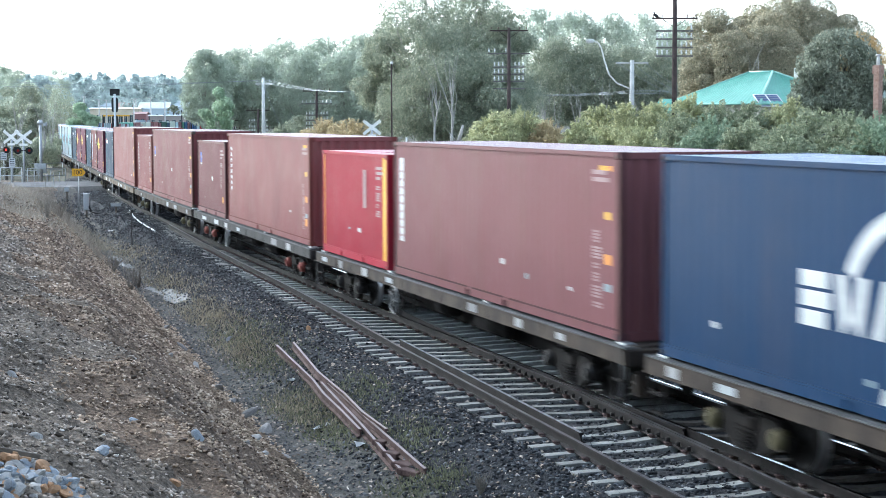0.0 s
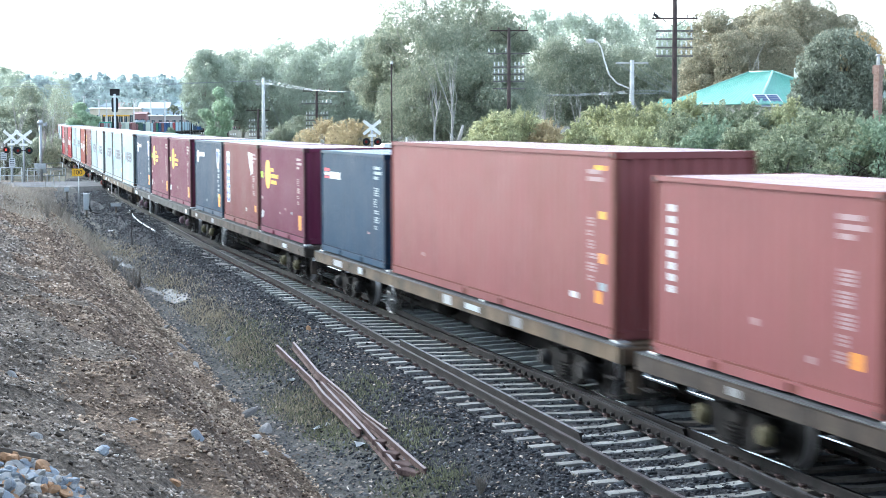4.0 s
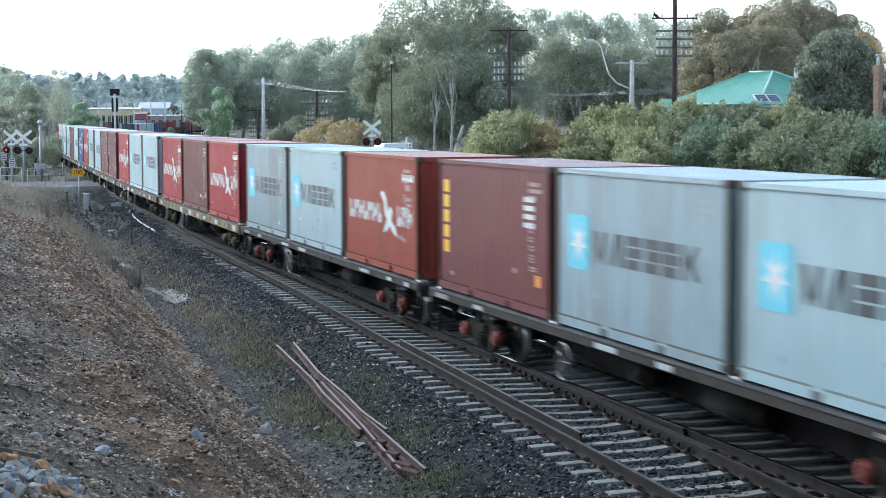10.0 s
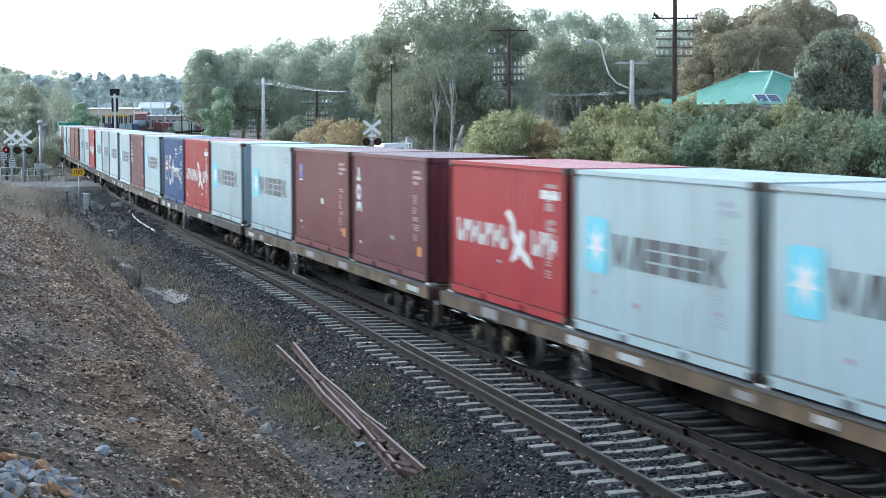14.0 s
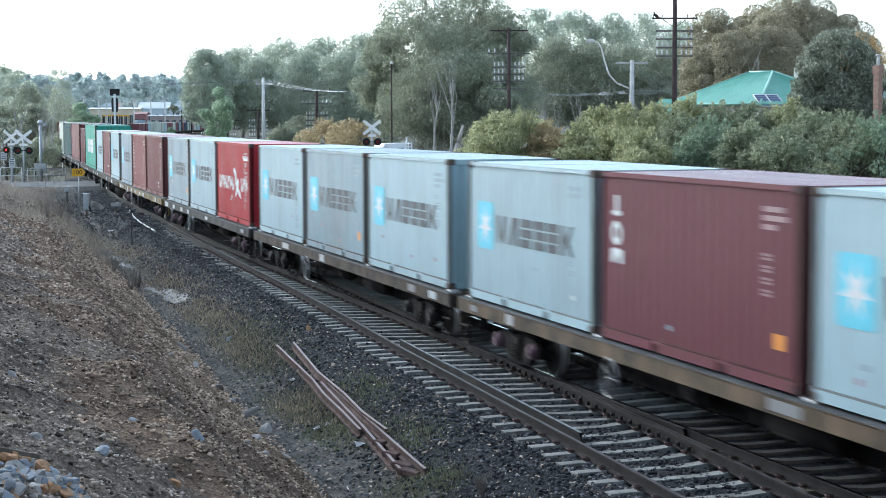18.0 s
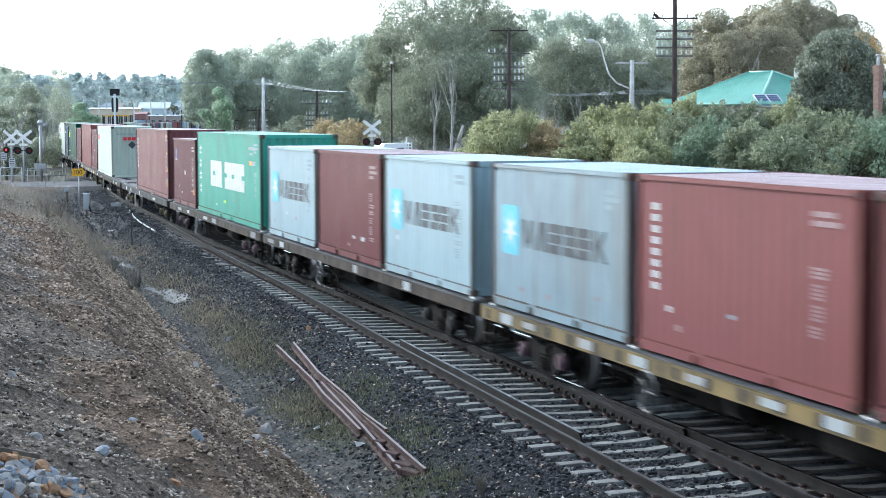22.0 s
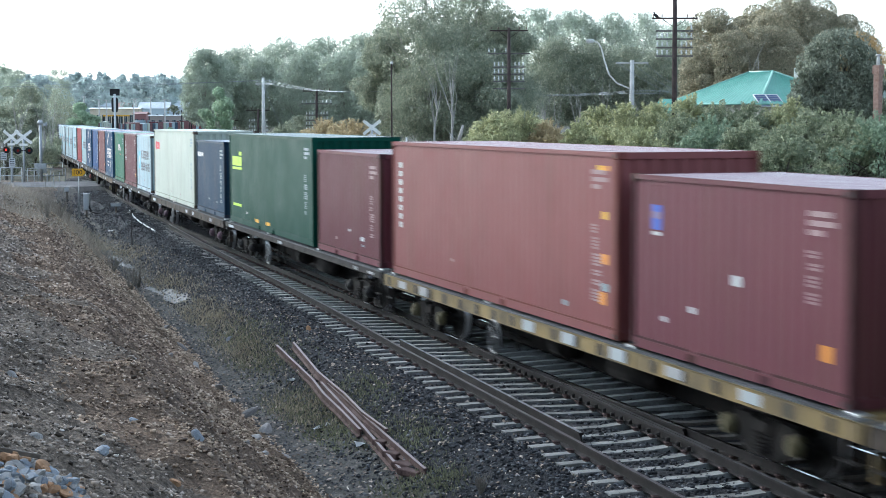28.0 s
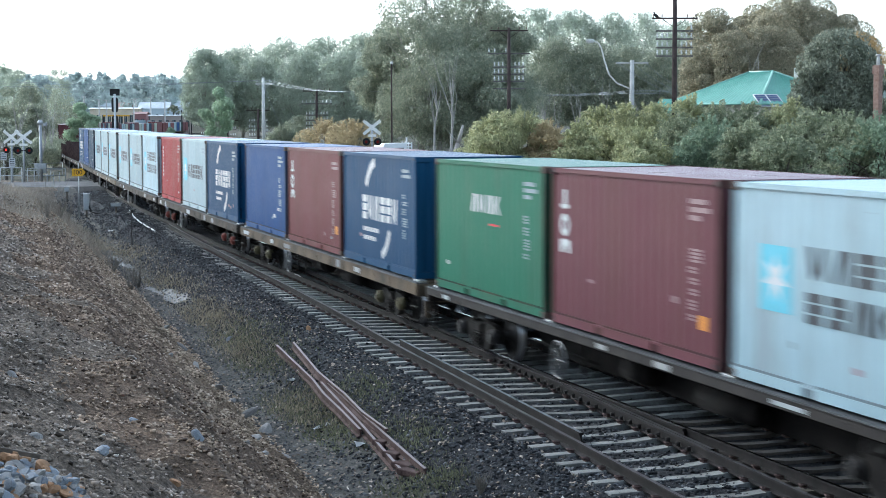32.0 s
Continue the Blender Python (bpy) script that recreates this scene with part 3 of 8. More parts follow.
def block_word(bm, x0, pitch, z0, z1, kinds, mat=2):
    """Plain blocks, wedges and stacked stripes in a row, as heavy as the painted word."""
    h = z1 - z0
    for i, k in enumerate(kinds):
        a, b = x0 + i * pitch, x0 + (i + 0.86) * pitch
        w = b - a
        if k == "W":
            polygon(bm, [(a, z1), (a + 0.30 * w, z1), (a + 0.46 * w, z0 + 0.25 * h), (a + 0.30 * w, z0), (a + 0.18 * w, z0)], YF, mat)
            polygon(bm, [(b, z1), (b - 0.30 * w, z1), (b - 0.46 * w, z0 + 0.25 * h), (b - 0.30 * w, z0), (b - 0.18 * w, z0)], YF, mat)
        elif k == "T":
            polygon(bm, [(a, z0), (a + 0.32 * w, z0), (a + 0.62 * w, z1), (a + 0.34 * w, z1)], YF, mat)
            polygon(bm, [(a + 0.66 * w, z0), (b, z0), (b - 0.10 * w, z1), (a + 0.62 * w, z1)], YF, mat)
        elif k == "S":
            for n, (u, v) in enumerate(((0.0, 0.86), (0.14 * (i % 2), 1.0), (0.0, 0.92))):
                rect(bm, a + u * w, a + v * w, z0 + 0.355 * n * h, z0 + (0.355 * n + 0.29) * h, mat)
        else:
            polygon(bm, [(a, z0), (a + 0.26 * w, z0), (a + 0.26 * w, z1), (a, z1)], YF, mat)
            polygon(bm, [(a + 0.30 * w, z0 + 0.5 * h), (b - 0.26 * w, z1), (b, z1), (a + 0.62 * w, z0 + 0.5 * h), (b + 0.06 * w, z0), (b - 0.22 * w, z0)], YF, mat)


def serif_word(bm, x0, x1, z0, z1, count, mat=0):
    """A row of strokes of two weights with half-high blocks between, light as a thin word."""
    p = (x1 - x0) / count
    for i in range(count):
        a, w, h = x0 + i * p, p * 0.86, z1 - z0
        rect(bm, a, a + 0.26 * w, z0, z1, mat)
        q = z0 + h * (0.0, 0.52, 0.28)[i % 3]
        rect(bm, a + 0.34 * w, a + 0.72 * w, q, q + 0.46 * h, mat, 0.10 * w)
        rect(bm, a + 0.84 * w, a + 0.94 * w, z0 + 0.12 * h, z1 - 0.05 * h, mat)


def em_sea(bm, hl, h):
    x0 = -hl + 0.75
    rect(bm, x0, x0 + 0.80, 0.98, 1.82, 1)
    pts = []
    for i in range(14):
        r = 0.34 if i % 2 == 0 else 0.13
        a = math.pi / 2 + i * math.pi / 7
        pts.append((x0 + 0.40 + r * math.cos(a), 1.40 + r * math.sin(a)))
    bm.append(([[pts[i], pts[(i + 1) % 14], (x0 + 0.40, 1.40), pts[i - 1]] for i in range(0, 14, 2)], YF - 0.002, 0))
    block_word(bm, x0 + 1.15, 0.56, 1.46, 1.86, "WTSSSK")
    block_word(bm, x0 + 1.15, 0.50, 0.92, 1.30, "SSTKTWS")


def em_south(bm, hl, h):
    serif_word(bm, -hl + 0.45, 0.28, 1.04, 1.48, 7)
    polygon(bm, [(0.10, 1.70), (0.34, 1.78), (0.58, 1.62), (0.66, 1.36), (1.02, 1.12), (1.34, 0.98), (1.48, 0.78), (1.16, 0.86), (0.82, 1.02), (0.46, 1.26), (0.40, 1.52)], YF, 0)
    polygon(bm, [(0.86, 1.46), (1.10, 1.36), (1.00, 1.14), (0.72, 0.92), (0.36, 0.82), (0.58, 1.08)], YF - 0.002, 0)
    serif_word(bm, 1.46, hl - 0.38, 1.04, 1.48, 3)
    rect(bm, hl - 1.16, hl - 0.34, 2.04, 2.19, 0)
    rect(bm, hl - 0.95, hl - 0.60, 1.84, 1.98, 3)
    rect(bm, hl - 0.85, hl - 0.50, 1.62, 1.70, 3)
    rect(bm, hl - 0.85, hl - 0.50, 1.50, 1.57, 3)


def em_column(bm, hl, h):
    column(bm, -hl + 0.50, -hl + 0.70, h * 0.36, h * 0.87, 8, 0, 0.62)


def em_tall_column(bm, hl, h):
    rect(bm, -hl + 0.42, -hl + 0.72, 0.75, 2.55, 0)
    column(bm, -hl + 0.44, -hl + 0.70, 0.85, 2.4, 9, 3, 0.3)


def em_blue_column(bm, hl, h):
    column(bm, -hl + 0.55, -hl + 1.10, 0.6, 2.3, 8, 0, 0.96)
    column(bm, -hl + 0.60, -hl + 1.05, 0.62, 2.0, 6, 4, 0.6)
    polygon(bm, [(hl - 1.65, 2.35), (hl - 1.0, 2.3), (hl - 0.9, 1.75), (hl - 1.15, 1.6), (hl - 1.5, 2.0)], YF, 0)


def em_gold_column(bm, hl, h):
    column(bm, -hl + 0.30, -hl + 0.62, 0.75, 2.25, 5, 5, 0.8)
    column(bm, hl - 1.25, hl - 0.75, 1.5, 2.1, 4, 0, 0.6)


def em_short_column(bm, hl, h):
    rect(bm, -hl + 0.50, -hl + 0.62, 1.92, 2.24, 0)
    rect(bm, -hl + 0.40, -hl + 0.72, 1.94, 2.00, 0)
    ring(bm, -hl + 0.56, 1.66, 0.09, 0.19, 40, 400, 0, 12)
    polygon(bm, [(-hl + 0.36, 1.20), (-hl + 0.46, 1.20), (-hl + 0.58, 1.34), (-hl + 0.68, 1.20), (-hl + 0.78, 1.20), (-hl + 0.78, 1.40), (-hl + 0.58, 1.44), (-hl + 0.36, 1.40)], YF, 0)


def em_arc(bm, hl, h):
    if hl > 4:
        block_word(bm, -2.25, 0.80, 0.90, 1.58, "SWT", 0)
        block_word(bm, 0.45, 0.80, 0.90, 1.58, "SSW", 0)
        ring(bm, 0.05, 1.0, 1.20, 1.42, 60, 153, 0)
        ring(bm, 0.05, 1.5, 1.20, 1.40, -110, -60, 0)
        return
    block_word(bm, -1.30, 0.48, 1.06, 1.62, "SWT", 0)
    block_word(bm, 0.22, 0.48, 1.06, 1.62, "SSW", 0)
    ring(bm, 0.0, 1.32, 1.00, 1.20, 102, 152, 0)
    ring(bm, 0.0, 1.32, 0.98, 1.16, -72, -24, 0)
    bars(bm, -1.25, 0.10, 0.78, 0.88, 7, 0, 0.8)
    bars(bm, -1.20, -0.15, 0.58, 0.68, 5, 0, 0.8)


def em_sun(bm, hl, h):
    blob(bm, -hl + 1.12, 1.74, 0.36, 0.43, 5)
    ring(bm, -hl + 1.12, 1.74, 0.14, 0.18, 20, 340, 8, 12)
    for z, u, w in ((1.90, 0.48, 0.36), (1.72, 0.46, 1.00), (1.54, 0.46, 0.80)):
        bars(bm, -hl + 1.12 + u, -hl + 1.12 + u + w, z - 0.07, z + 0.04, max(2, int(w / 0.13)), 5, 0.86)
    rect(bm, hl - 0.80, hl - 0.50, 0.34, 0.74, 8)
    rect(bm, -hl + 0.12, -hl + 0.40, 1.62, 1.80, 7)
    rect(bm, -hl + 0.14, -hl + 0.40, 0.98, 1.06, 3)
    polygon(bm, [(-hl + 0.16, 0.40), (-hl + 0.42, 0.46), (-hl + 0.50, 0.62), (-hl + 0.34, 0.66), (-hl + 0.20, 0.58)], YF, 0)


def em_knot(bm, hl, h):
    for a in (0, 60, 120, 180, 240, 300):
        blob(bm, -hl + 0.72 + 0.17 * math.cos(radians(a)), 2.0 + 0.15 * math.sin(radians(a)), 0.11, 0.10, 0)
    bars(bm, -hl + 1.02, -hl + 2.25, 2.00, 2.16, 7, 0, 0.82)
    polygon(bm, [(hl - 1.22, 2.34), (hl - 0.66, 2.34), (hl - 0.66, 1.86), (hl - 0.82, 1.62), (hl - 1.08, 1.70), (hl - 1.20, 2.0)], YF, 0)
    polygon(bm, [(hl - 1.12, 2.24), (hl - 0.76, 2.24), (hl - 0.78, 1.92), (hl - 0.96, 1.78), (hl - 1.08, 1.98)], YF - 0.002, 4)
    rect(bm, hl - 0.92, hl - 0.56, 0.34, 0.78, 8)
    for k in (0.42, 0.54, 0.66):
        bm.append(([[(hl - 0.88, k), (hl - 0.62, k), (hl - 0.62, k + 0.03), (hl - 0.88, k + 0.03)]], YF - 0.002, 5))


def em_flag(bm, hl, h):
    rect(bm, -hl + 0.35, -hl + 0.85, 2.06, 2.14, 6)
    rect(bm, -hl + 0.35, -hl + 0.85, 1.96, 2.04, 0)
    rect(bm, -hl + 0.38, -hl + 0.85, 1.88, 1.94, 6)
    bars(bm, -hl + 0.92, -hl + 2.0, 1.88, 2.06, 4, 0, 0.85)


def em_safari(bm, hl, h):
    quads = []
    for i in range(28):
        p, q = 2 * math.pi * i / 28, 2 * math.pi * (i + 1) / 28
        quads.append([(-2.1 + rx * math.cos(u), 1.32 + rz * math.sin(u)) for rx, rz, u in ((0.45, 0.45, p), (0.53, 0.52, p), (0.53, 0.52, q), (0.45, 0.45, q))])
    bm.append((quads, YF - 0.001, 9))
    for k, mt in enumerate((6, 0, 6, 0, 6)):
        rect(bm, -2.42 + 0.02 * k, -1.86 + 0.02 * k, 1.16 + 0.095 * k, 1.25 + 0.095 * k, mt)
    # a looping script stroke with smaller waves behind it
    ring(bm, -0.98, 1.56, 0.20, 0.32, 20, 250, 0)
    ring(bm, -0.86, 1.10, 0.22, 0.34, -90, 95, 0)
    ring(bm, -1.02, 0.88, 0.12, 0.26, 170, 345, 0)
    polygon(bm, [(-0.34, 0.74), (-0.14, 0.74), (0.04, 1.72), (-0.12, 1.76)], YF - 0.002, 0)
    rect(bm, -0.42, 0.24, 1.34, 1.42, 0)
    for k in range(5):
        ring(bm, 0.26 + 0.34 * k, 1.22, 0.09, 0.18, 0, 200, 0, 8)
        rect(bm, 0.36 + 0.34 * k, 0.45 + 0.34 * k, 1.02, 1.26, 0)
    ring(bm, 1.92, 1.08, 0.10, 0.20, 150, 350, 0, 8)
    rect(bm, 0.55, 0.98, 2.06, 2.18, 9)
    rect(bm, 0.55, 1.28, 1.92, 1.99, 9)
    rect(bm, 0.62, 0.92, 1.80, 1.86, 9)


def em_ship(bm, hl, h):
    bars(bm, -3.16, -0.82, 1.02, 1.92, 5, 0, 0.88, (1,))
    bars(bm, -0.28, 3.35, 1.02, 1.92, 8, 0, 0.88, (0, 3, 7))
    for z in (0.70, 1.16, 1.62, 2.08):
        rect(bm, -hl + 0.50, -hl + 0.95, z + 0.20, z + 0.25, 0)
        rect(bm, -hl + 0.66, -hl + 0.76, z, z + 0.32, 0)
        rect(bm, -hl + 0.52, -hl + 0.92, z + 0.04, z + 0.09, 0)
    rect(bm, hl - 1.95, hl - 0.75, 2.40, 2.50, 9)
    rect(bm, hl - 1.80, hl - 1.35, 2.24, 2.32, 9)
    rect(bm, hl - 1.85, hl - 1.45, 1.92, 2.06, 8)
    rect(bm, hl - 1.38, hl - 0.90, 1.92, 2.06, 9)
    rect(bm, -0.5, -0.15, 0.52, 0.62, 7)


def em_flower(bm, hl, h):
    bars(bm, -hl + 0.85, -hl + 1.9, 2.05, 2.35, 3, 6, 0.92)
    blob(bm, -hl + 0.72, 2.2, 0.20, 0.21, 6)
    bm.append(([[(-hl + 1.25 + 0.09 * math.cos(a) * u, 2.20 + 0.08 * math.sin(a) * u) for a, u in ((k, 0.5), (k, 1.0), (k + 0.63, 1.0), (k + 0.63, 0.5))] for k in (0, 1.26, 2.52, 3.78, 5.04)], YF - 0.003, 0))


def em_hook(bm, hl, h):
    bars(bm, -hl + 0.5, -hl + 2.1, 1.86, 2.16, 3, 7, 0.92)
    rect(bm, -hl + 0.5, -hl + 2.1, 1.74, 1.82, 7)
    rect(bm, -hl + 1.6, -hl + 2.05, 2.2, 2.32, 7)
    rect(bm, -hl + 0.55, -hl + 2.0, 0.55, 0.64, 7)
    for k in (-0.55, 1.15):
        rect(bm, k - 1.35, k - 0.75, 0.20, 0.30, 5)


def em_word(bm, hl, h):
    block_word(bm, -0.85, 0.42, 1.64, 1.98, "TWTK", 0)
    rect(bm, 0.2, 0.7, 1.42, 1.46, 6)


def em_small_word(bm, hl, h):
    bars(bm, -hl + 0.25, -hl + 1.15, 2.0, 2.16, 3, 0, 0.9)
    blob(bm, -hl + 1.35, 2.08, 0.14, 0.08, 0)


def em_badge(bm, hl, h):
    rect(bm, -hl + 0.66, -hl + 0.96, 1.80, 2.16, 4)
    rect(bm, -hl + 0.68, -hl + 0.94, 1.96, 2.06, 3)
    rect(bm, -hl + 0.68, -hl + 0.94, 1.72, 1.77, 0)
    rect(bm, 0.1, 0.32, 1.2, 1.34, 0)


def em_post(bm, hl, h):
    rect(bm, hl - 0.40, hl - 0.115, 0.19, h - 0.08, 5)
    rect(bm, -hl + 0.115, -hl + 0.20, 0.19, h - 0.08, 8)
    rect(bm, 0.9, 1.15, 1.3, 2.2, 3)
    rect(bm, 0.4, 0.65, 0.7, 0.8, 0)


def em_none(bm, hl, h):
    rect(bm, hl - 1.8, hl - 1.5, 0.5, 0.6, 0)


def id_marks(bm, hl, h, rnd, mat=3, stickers=True):
    x = hl - rnd.uniform(0.95, 1.1)
    rows = []
    # the number at the top, then close-set small print in blocks down the end of the side
    z = h - 0.36
    for k in range(rnd.choice((2, 3, 3))):
        rows.append((x, x + (0.52, 0.62, 0.34)[k], z, 0.07))
        z -= 0.115
    z = rnd.uniform(1.55, 1.85)
    for block in range(rnd.choice((4, 5, 6))):
        a, w = x + rnd.choice((0.0, 0.04)), rnd.choice((0.20, 0.20, 0.34))
        for k in range(rnd.choice((2, 3, 4))):
            rows.append((a, a + w, z, 0.034))
            z -= 0.052
        z -= 0.05
    bm.append(([[(a, q), (b, q), (b, q + t_), (a, q + t_)] for a, b, q, t_ in rows], YF, mat))
    for k in range(rnd.choice((1, 2, 3))):
        a = rnd.uniform(-hl + 0.5, hl - 0.8)
        z = rnd.uniform(0.3, 0.8)
        rect(bm, a, a + rnd.uniform(0.12, 0.2), z, z + rnd.uniform(0.05, 0.1), rnd.choice((0, 3, 9, 3)))
    if rnd.random() < 0.6 and stickers:
        rect(bm, x + 0.34, x + 0.56, 0.50, 0.70, 8)
    if hl > 4 and stickers:
        rect(bm, hl - 0.80, hl - 0.58, h - 0.30, h - 0.22, 5)
        rect(bm, hl - 0.54, hl - 0.36, h - 0.30, h - 0.22, 8)
        rect(bm, hl - 0.60, hl - 0.40, 1.84, 1.96, 5)
        rect(bm, hl - 0.60, hl - 0.38, 1.14, 1.30, 8)
        rect(bm, hl - 0.62, hl - 0.36, 0.72, 0.84, 9)


MARKS = [WHITE, PALEBLUE, DARKGREY, PALEMARK, BLUEMARK, YELLOW, REDMARK, LIME, ORANGEMARK, GREYMARK]
EMBLEMS = dict(star=em_star, sea=em_sea, south=em_south, column=em_column, tall=em_tall_column, bluecol=em_blue_column, gold=em_gold_column, short=em_short_column,
               arc=em_arc, sun=em_sun, knot=em_knot, flag=em_flag, safari=em_safari, ship=em_ship, flower=em_flower, hook=em_hook, word=em_word,
               smallword=em_small_word, badge=em_badge, post=em_post, none=em_none)
WORDS = dict(pale_blue="pale grey-blue", dull_blue="weathered grey-blue", sea_blue="chalky light blue", brown="brown oxide", mauve="mauve brown", brick="faded brick-red",
             crimson="crimson", plum="plum brown", purple="wine purple", red="signal red", orange="orange-brown", navy="navy blue", slate="slate blue", royal="royal blue", marine="marine blue",
             jade="jade green", forest="forest green", bottle="dull green", cream="pale cream-green")
SHOWN = dict(star="with pale blue star panel", sea="with dark lettering blocks", south="with white lettering blocks and swoosh", column="with a white upright name strip",
             tall="with a white upright panel", bluecol="with blue blocks down its edge", gold="with yellow blocks down its edge", short="with short white side marks", arc="with white arc emblem",
             sun="with round yellow emblem", knot="with white knot emblem", flag="with small striped flag", safari="with white script emblem", ship="with large white lettering blocks",
             flower="with red emblem", hook="with lime-yellow emblem", word="with white word block", smallword="with small white word block", badge="with blue and yellow badge", none="with plain sides", post="with a yellow corner post")
EMBLEM_MESH = {}


def mark_mesh(name, piece):
    outlines, y, mat = piece
    bm = nb()
    for pts in outlines:
        area = sum(a[0] * b[1] - b[0] * a[1] for a, b in zip(pts, pts[1:] + pts[:1]))
        bm.faces.new([bm.verts.new((x, y, z)) for x, z in (pts if area > 0 else pts[::-1])])
    return mesh_of(name, bm, MARKS[mat])


OLD_PAINT = ("pale_blue", "dull_blue", "sea_blue", "jade", "cream", "red", "orange", "royal", "bottle", "brown")


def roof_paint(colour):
    """The same paint, smoother, with the sky's sheen on roofs put into a lighter colour."""
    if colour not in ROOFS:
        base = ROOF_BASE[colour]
        ROOFS[colour] = paint(f"sky_sheen_{colour}_roof", tuple(min(0.85, v * 1.7 + 0.19) for v in base), 0.12, 0.30, 0.3, 0.45)
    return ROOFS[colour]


def container(code, colour, emblem, seed, doors=False, far=False):
    K = BOX_KINDS[code]
    L, h, hl = K["L"], K["h"], K["L"] / 2
    P = PAINTS[colour]
    size = "twenty-foot" if code == "20" else "forty-foot"
    root = group_of("shipping_container", f"{WORDS[colour]} {size} steel shipping container {SHOWN[emblem]}", "shipping container", "containers on the train")
    part("side_wall", K["side"], P, root, m=pose(0, -1.192, 0))
    part("side_wall", K["side"], P, root, m=pose(0, 1.192, 0, 0, 0, 180))
    part("frame", K["frame"], [P, FRAMES.get(colour, P)], root)
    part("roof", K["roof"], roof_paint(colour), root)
    part("floor", K["floor"], None, root)
    part("end_wall", K["end"], P, root, m=pose(-hl + 0.02, 0, 0, 0, 0, 180))
    if doors:
        for sg in (-1, 1):
            d = part("door", K["door"], P, root, m=pose(hl - 0.03, 0, 0) if sg > 0 else pose(hl - 0.03, -1.10, 0))
            for i in range(4):
                part("door_panel", K["panel"], P, d, m=pose(0.001, 0, 0.28 + i * (h - 0.6) / 4))
            for yy in (0.3, 0.8):
                part("lock_rod", K["rod"], P, d, m=pose(0, yy, 0))
    else:
        part("end_wall", K["end"], P, root, m=pose(hl - 0.02, 0, 0))
    for sx in (-1, 1) if not far else ():
        for sy in (-1, 1):
            for z in (0.059, h - 0.059):
                part("corner_casting", CASTING, [CASTRUST if colour in OLD_PAINT else FRAMES.get(colour, P), BLACKMAT], root, m=pose(sx * (hl - 0.089), sy * (1.219 - 0.081), z))
    key = (code, emblem)
    if key not in EMBLEM_MESH:
        pcs = Pieces()
        EMBLEMS[emblem](pcs, hl, h)
        EMBLEM_MESH[key] = [mark_mesh("emblem", pc) for pc in pcs]
    for me in EMBLEM_MESH[key] if not far else ():
        part("emblem", me, None, root)
    if emblem == "flower" and not doors:
        # the same emblem small on the end wall
        ends = Pieces()
        bars(ends, -0.55, 0.45, 2.1, 2.28, 4, 6, 0.85)
        polygon(ends, [(-0.05, 1.62), (0.17, 1.84), (-0.05, 2.06), (-0.27, 1.84)], YF, 2)
        bars(ends, -0.9, 0.9, 2.42, 2.50, 9, 9, 0.6)
        for pc in ends:
            part("end_emblem", mark_mesh("end_emblem", pc), None, root, m=pose(hl - 1.1965 + 0.004, 0, 0, 0, 0, 90))
    if far:
        return root
    pcs = Pieces()
    id_marks(pcs, hl, h, random.Random(seed), 3 if colour in ("brown", "mauve", "brick", "crimson", "plum", "purple", "red", "orange") else 9, colour in ("brown", "mauve", "brick", "plum", "navy", "dull_blue", "bottle"))
    for pc in pcs:
        ob = part("data_mark", mark_mesh("data_mark", pc), None, root)
        if len(pc[0]) > 1:
            tagged(ob, "small rows of unreadable lettering", kind="stuff")
    return root


# ---- wagons ----
def sill_bm(deep=0.215):
    bm = nb()
    hl = 9.75
    # a channel: web and two flanges, outer face on -y
    box(bm, -hl, hl, 0.0, 0.03, -deep, 0.0)
    box(bm, -hl, hl, 0.0, 0.13, -0.02, 0.0 + 0.004)
    box(bm, -hl, hl, 0.0, 0.13, -deep - 0.020, -deep + 0.002)
    for i in range(14):
        x = -hl + 0.7 + i * 1.4
        box(bm, x, x + 0.05, -0.010, 0.0, -deep + 0.010, -0.03)
    return bm


def girder_bm():
    """Deep fishbelly centre girder: thin over the bogies, deep between them."""
    bm = nb()
    prof = [(-9.7, -0.04), (9.7, -0.04), (9.7, -0.42), (6.3, -0.46), (4.9, -0.84), (-4.9, -0.84), (-6.3, -0.46), (-9.7, -0.42)]
    a = [bm.verts.new((x, -0.38, z)) for x, z in prof]
    b = [bm.verts.new((x, 0.38, z)) for x, z in prof]
    bm.faces.new(a[::-1])
    bm.faces.new(b)
    for i in range(len(prof)):
        j = (i + 1) % len(prof)
        bm.faces.new((a[i], a[j], b[j], b[i]))
    bmesh.ops.recalc_face_normals(bm, faces=bm.faces)
    return bm


def bearer_bm():
    """A cross bearer, deep at the girder and shallow at the sills."""
    bm = nb()
    prof = [(-1.17, -0.05), (1.17, -0.05), (1.17, -0.17), (0.38, -0.36), (-0.38, -0.36), (-1.17, -0.17)]
    v = [[bm.verts.new((x, y, z)) for y, z in prof] for x in (-0.06, 0.06)]
    bm.faces.new(v[0])
    bm.faces.new(v[1][::-1])
    for i in range(6):
        j = (i + 1) % 6
        bm.faces.new((v[0][i], v[1][i], v[1][j], v[0][j]))
    bmesh.ops.recalc_face_normals(bm, faces=bm.faces)
    return bm


def reservoir_bm():
    bm = nb()
    tube(bm, (-0.75, 0, 0), (0.75, 0, 0), 0.19, n=12)
    for sg in (-1, 1):
        tube(bm, (sg * 0.75, 0, 0), (sg * 0.84, 0, 0), 0.19, 0.08, n=12)
        box(bm, sg * 0.5 - 0.03, sg * 0.5 + 0.03, -0.04, 0.04, 0.15, 0.34)
    return bm


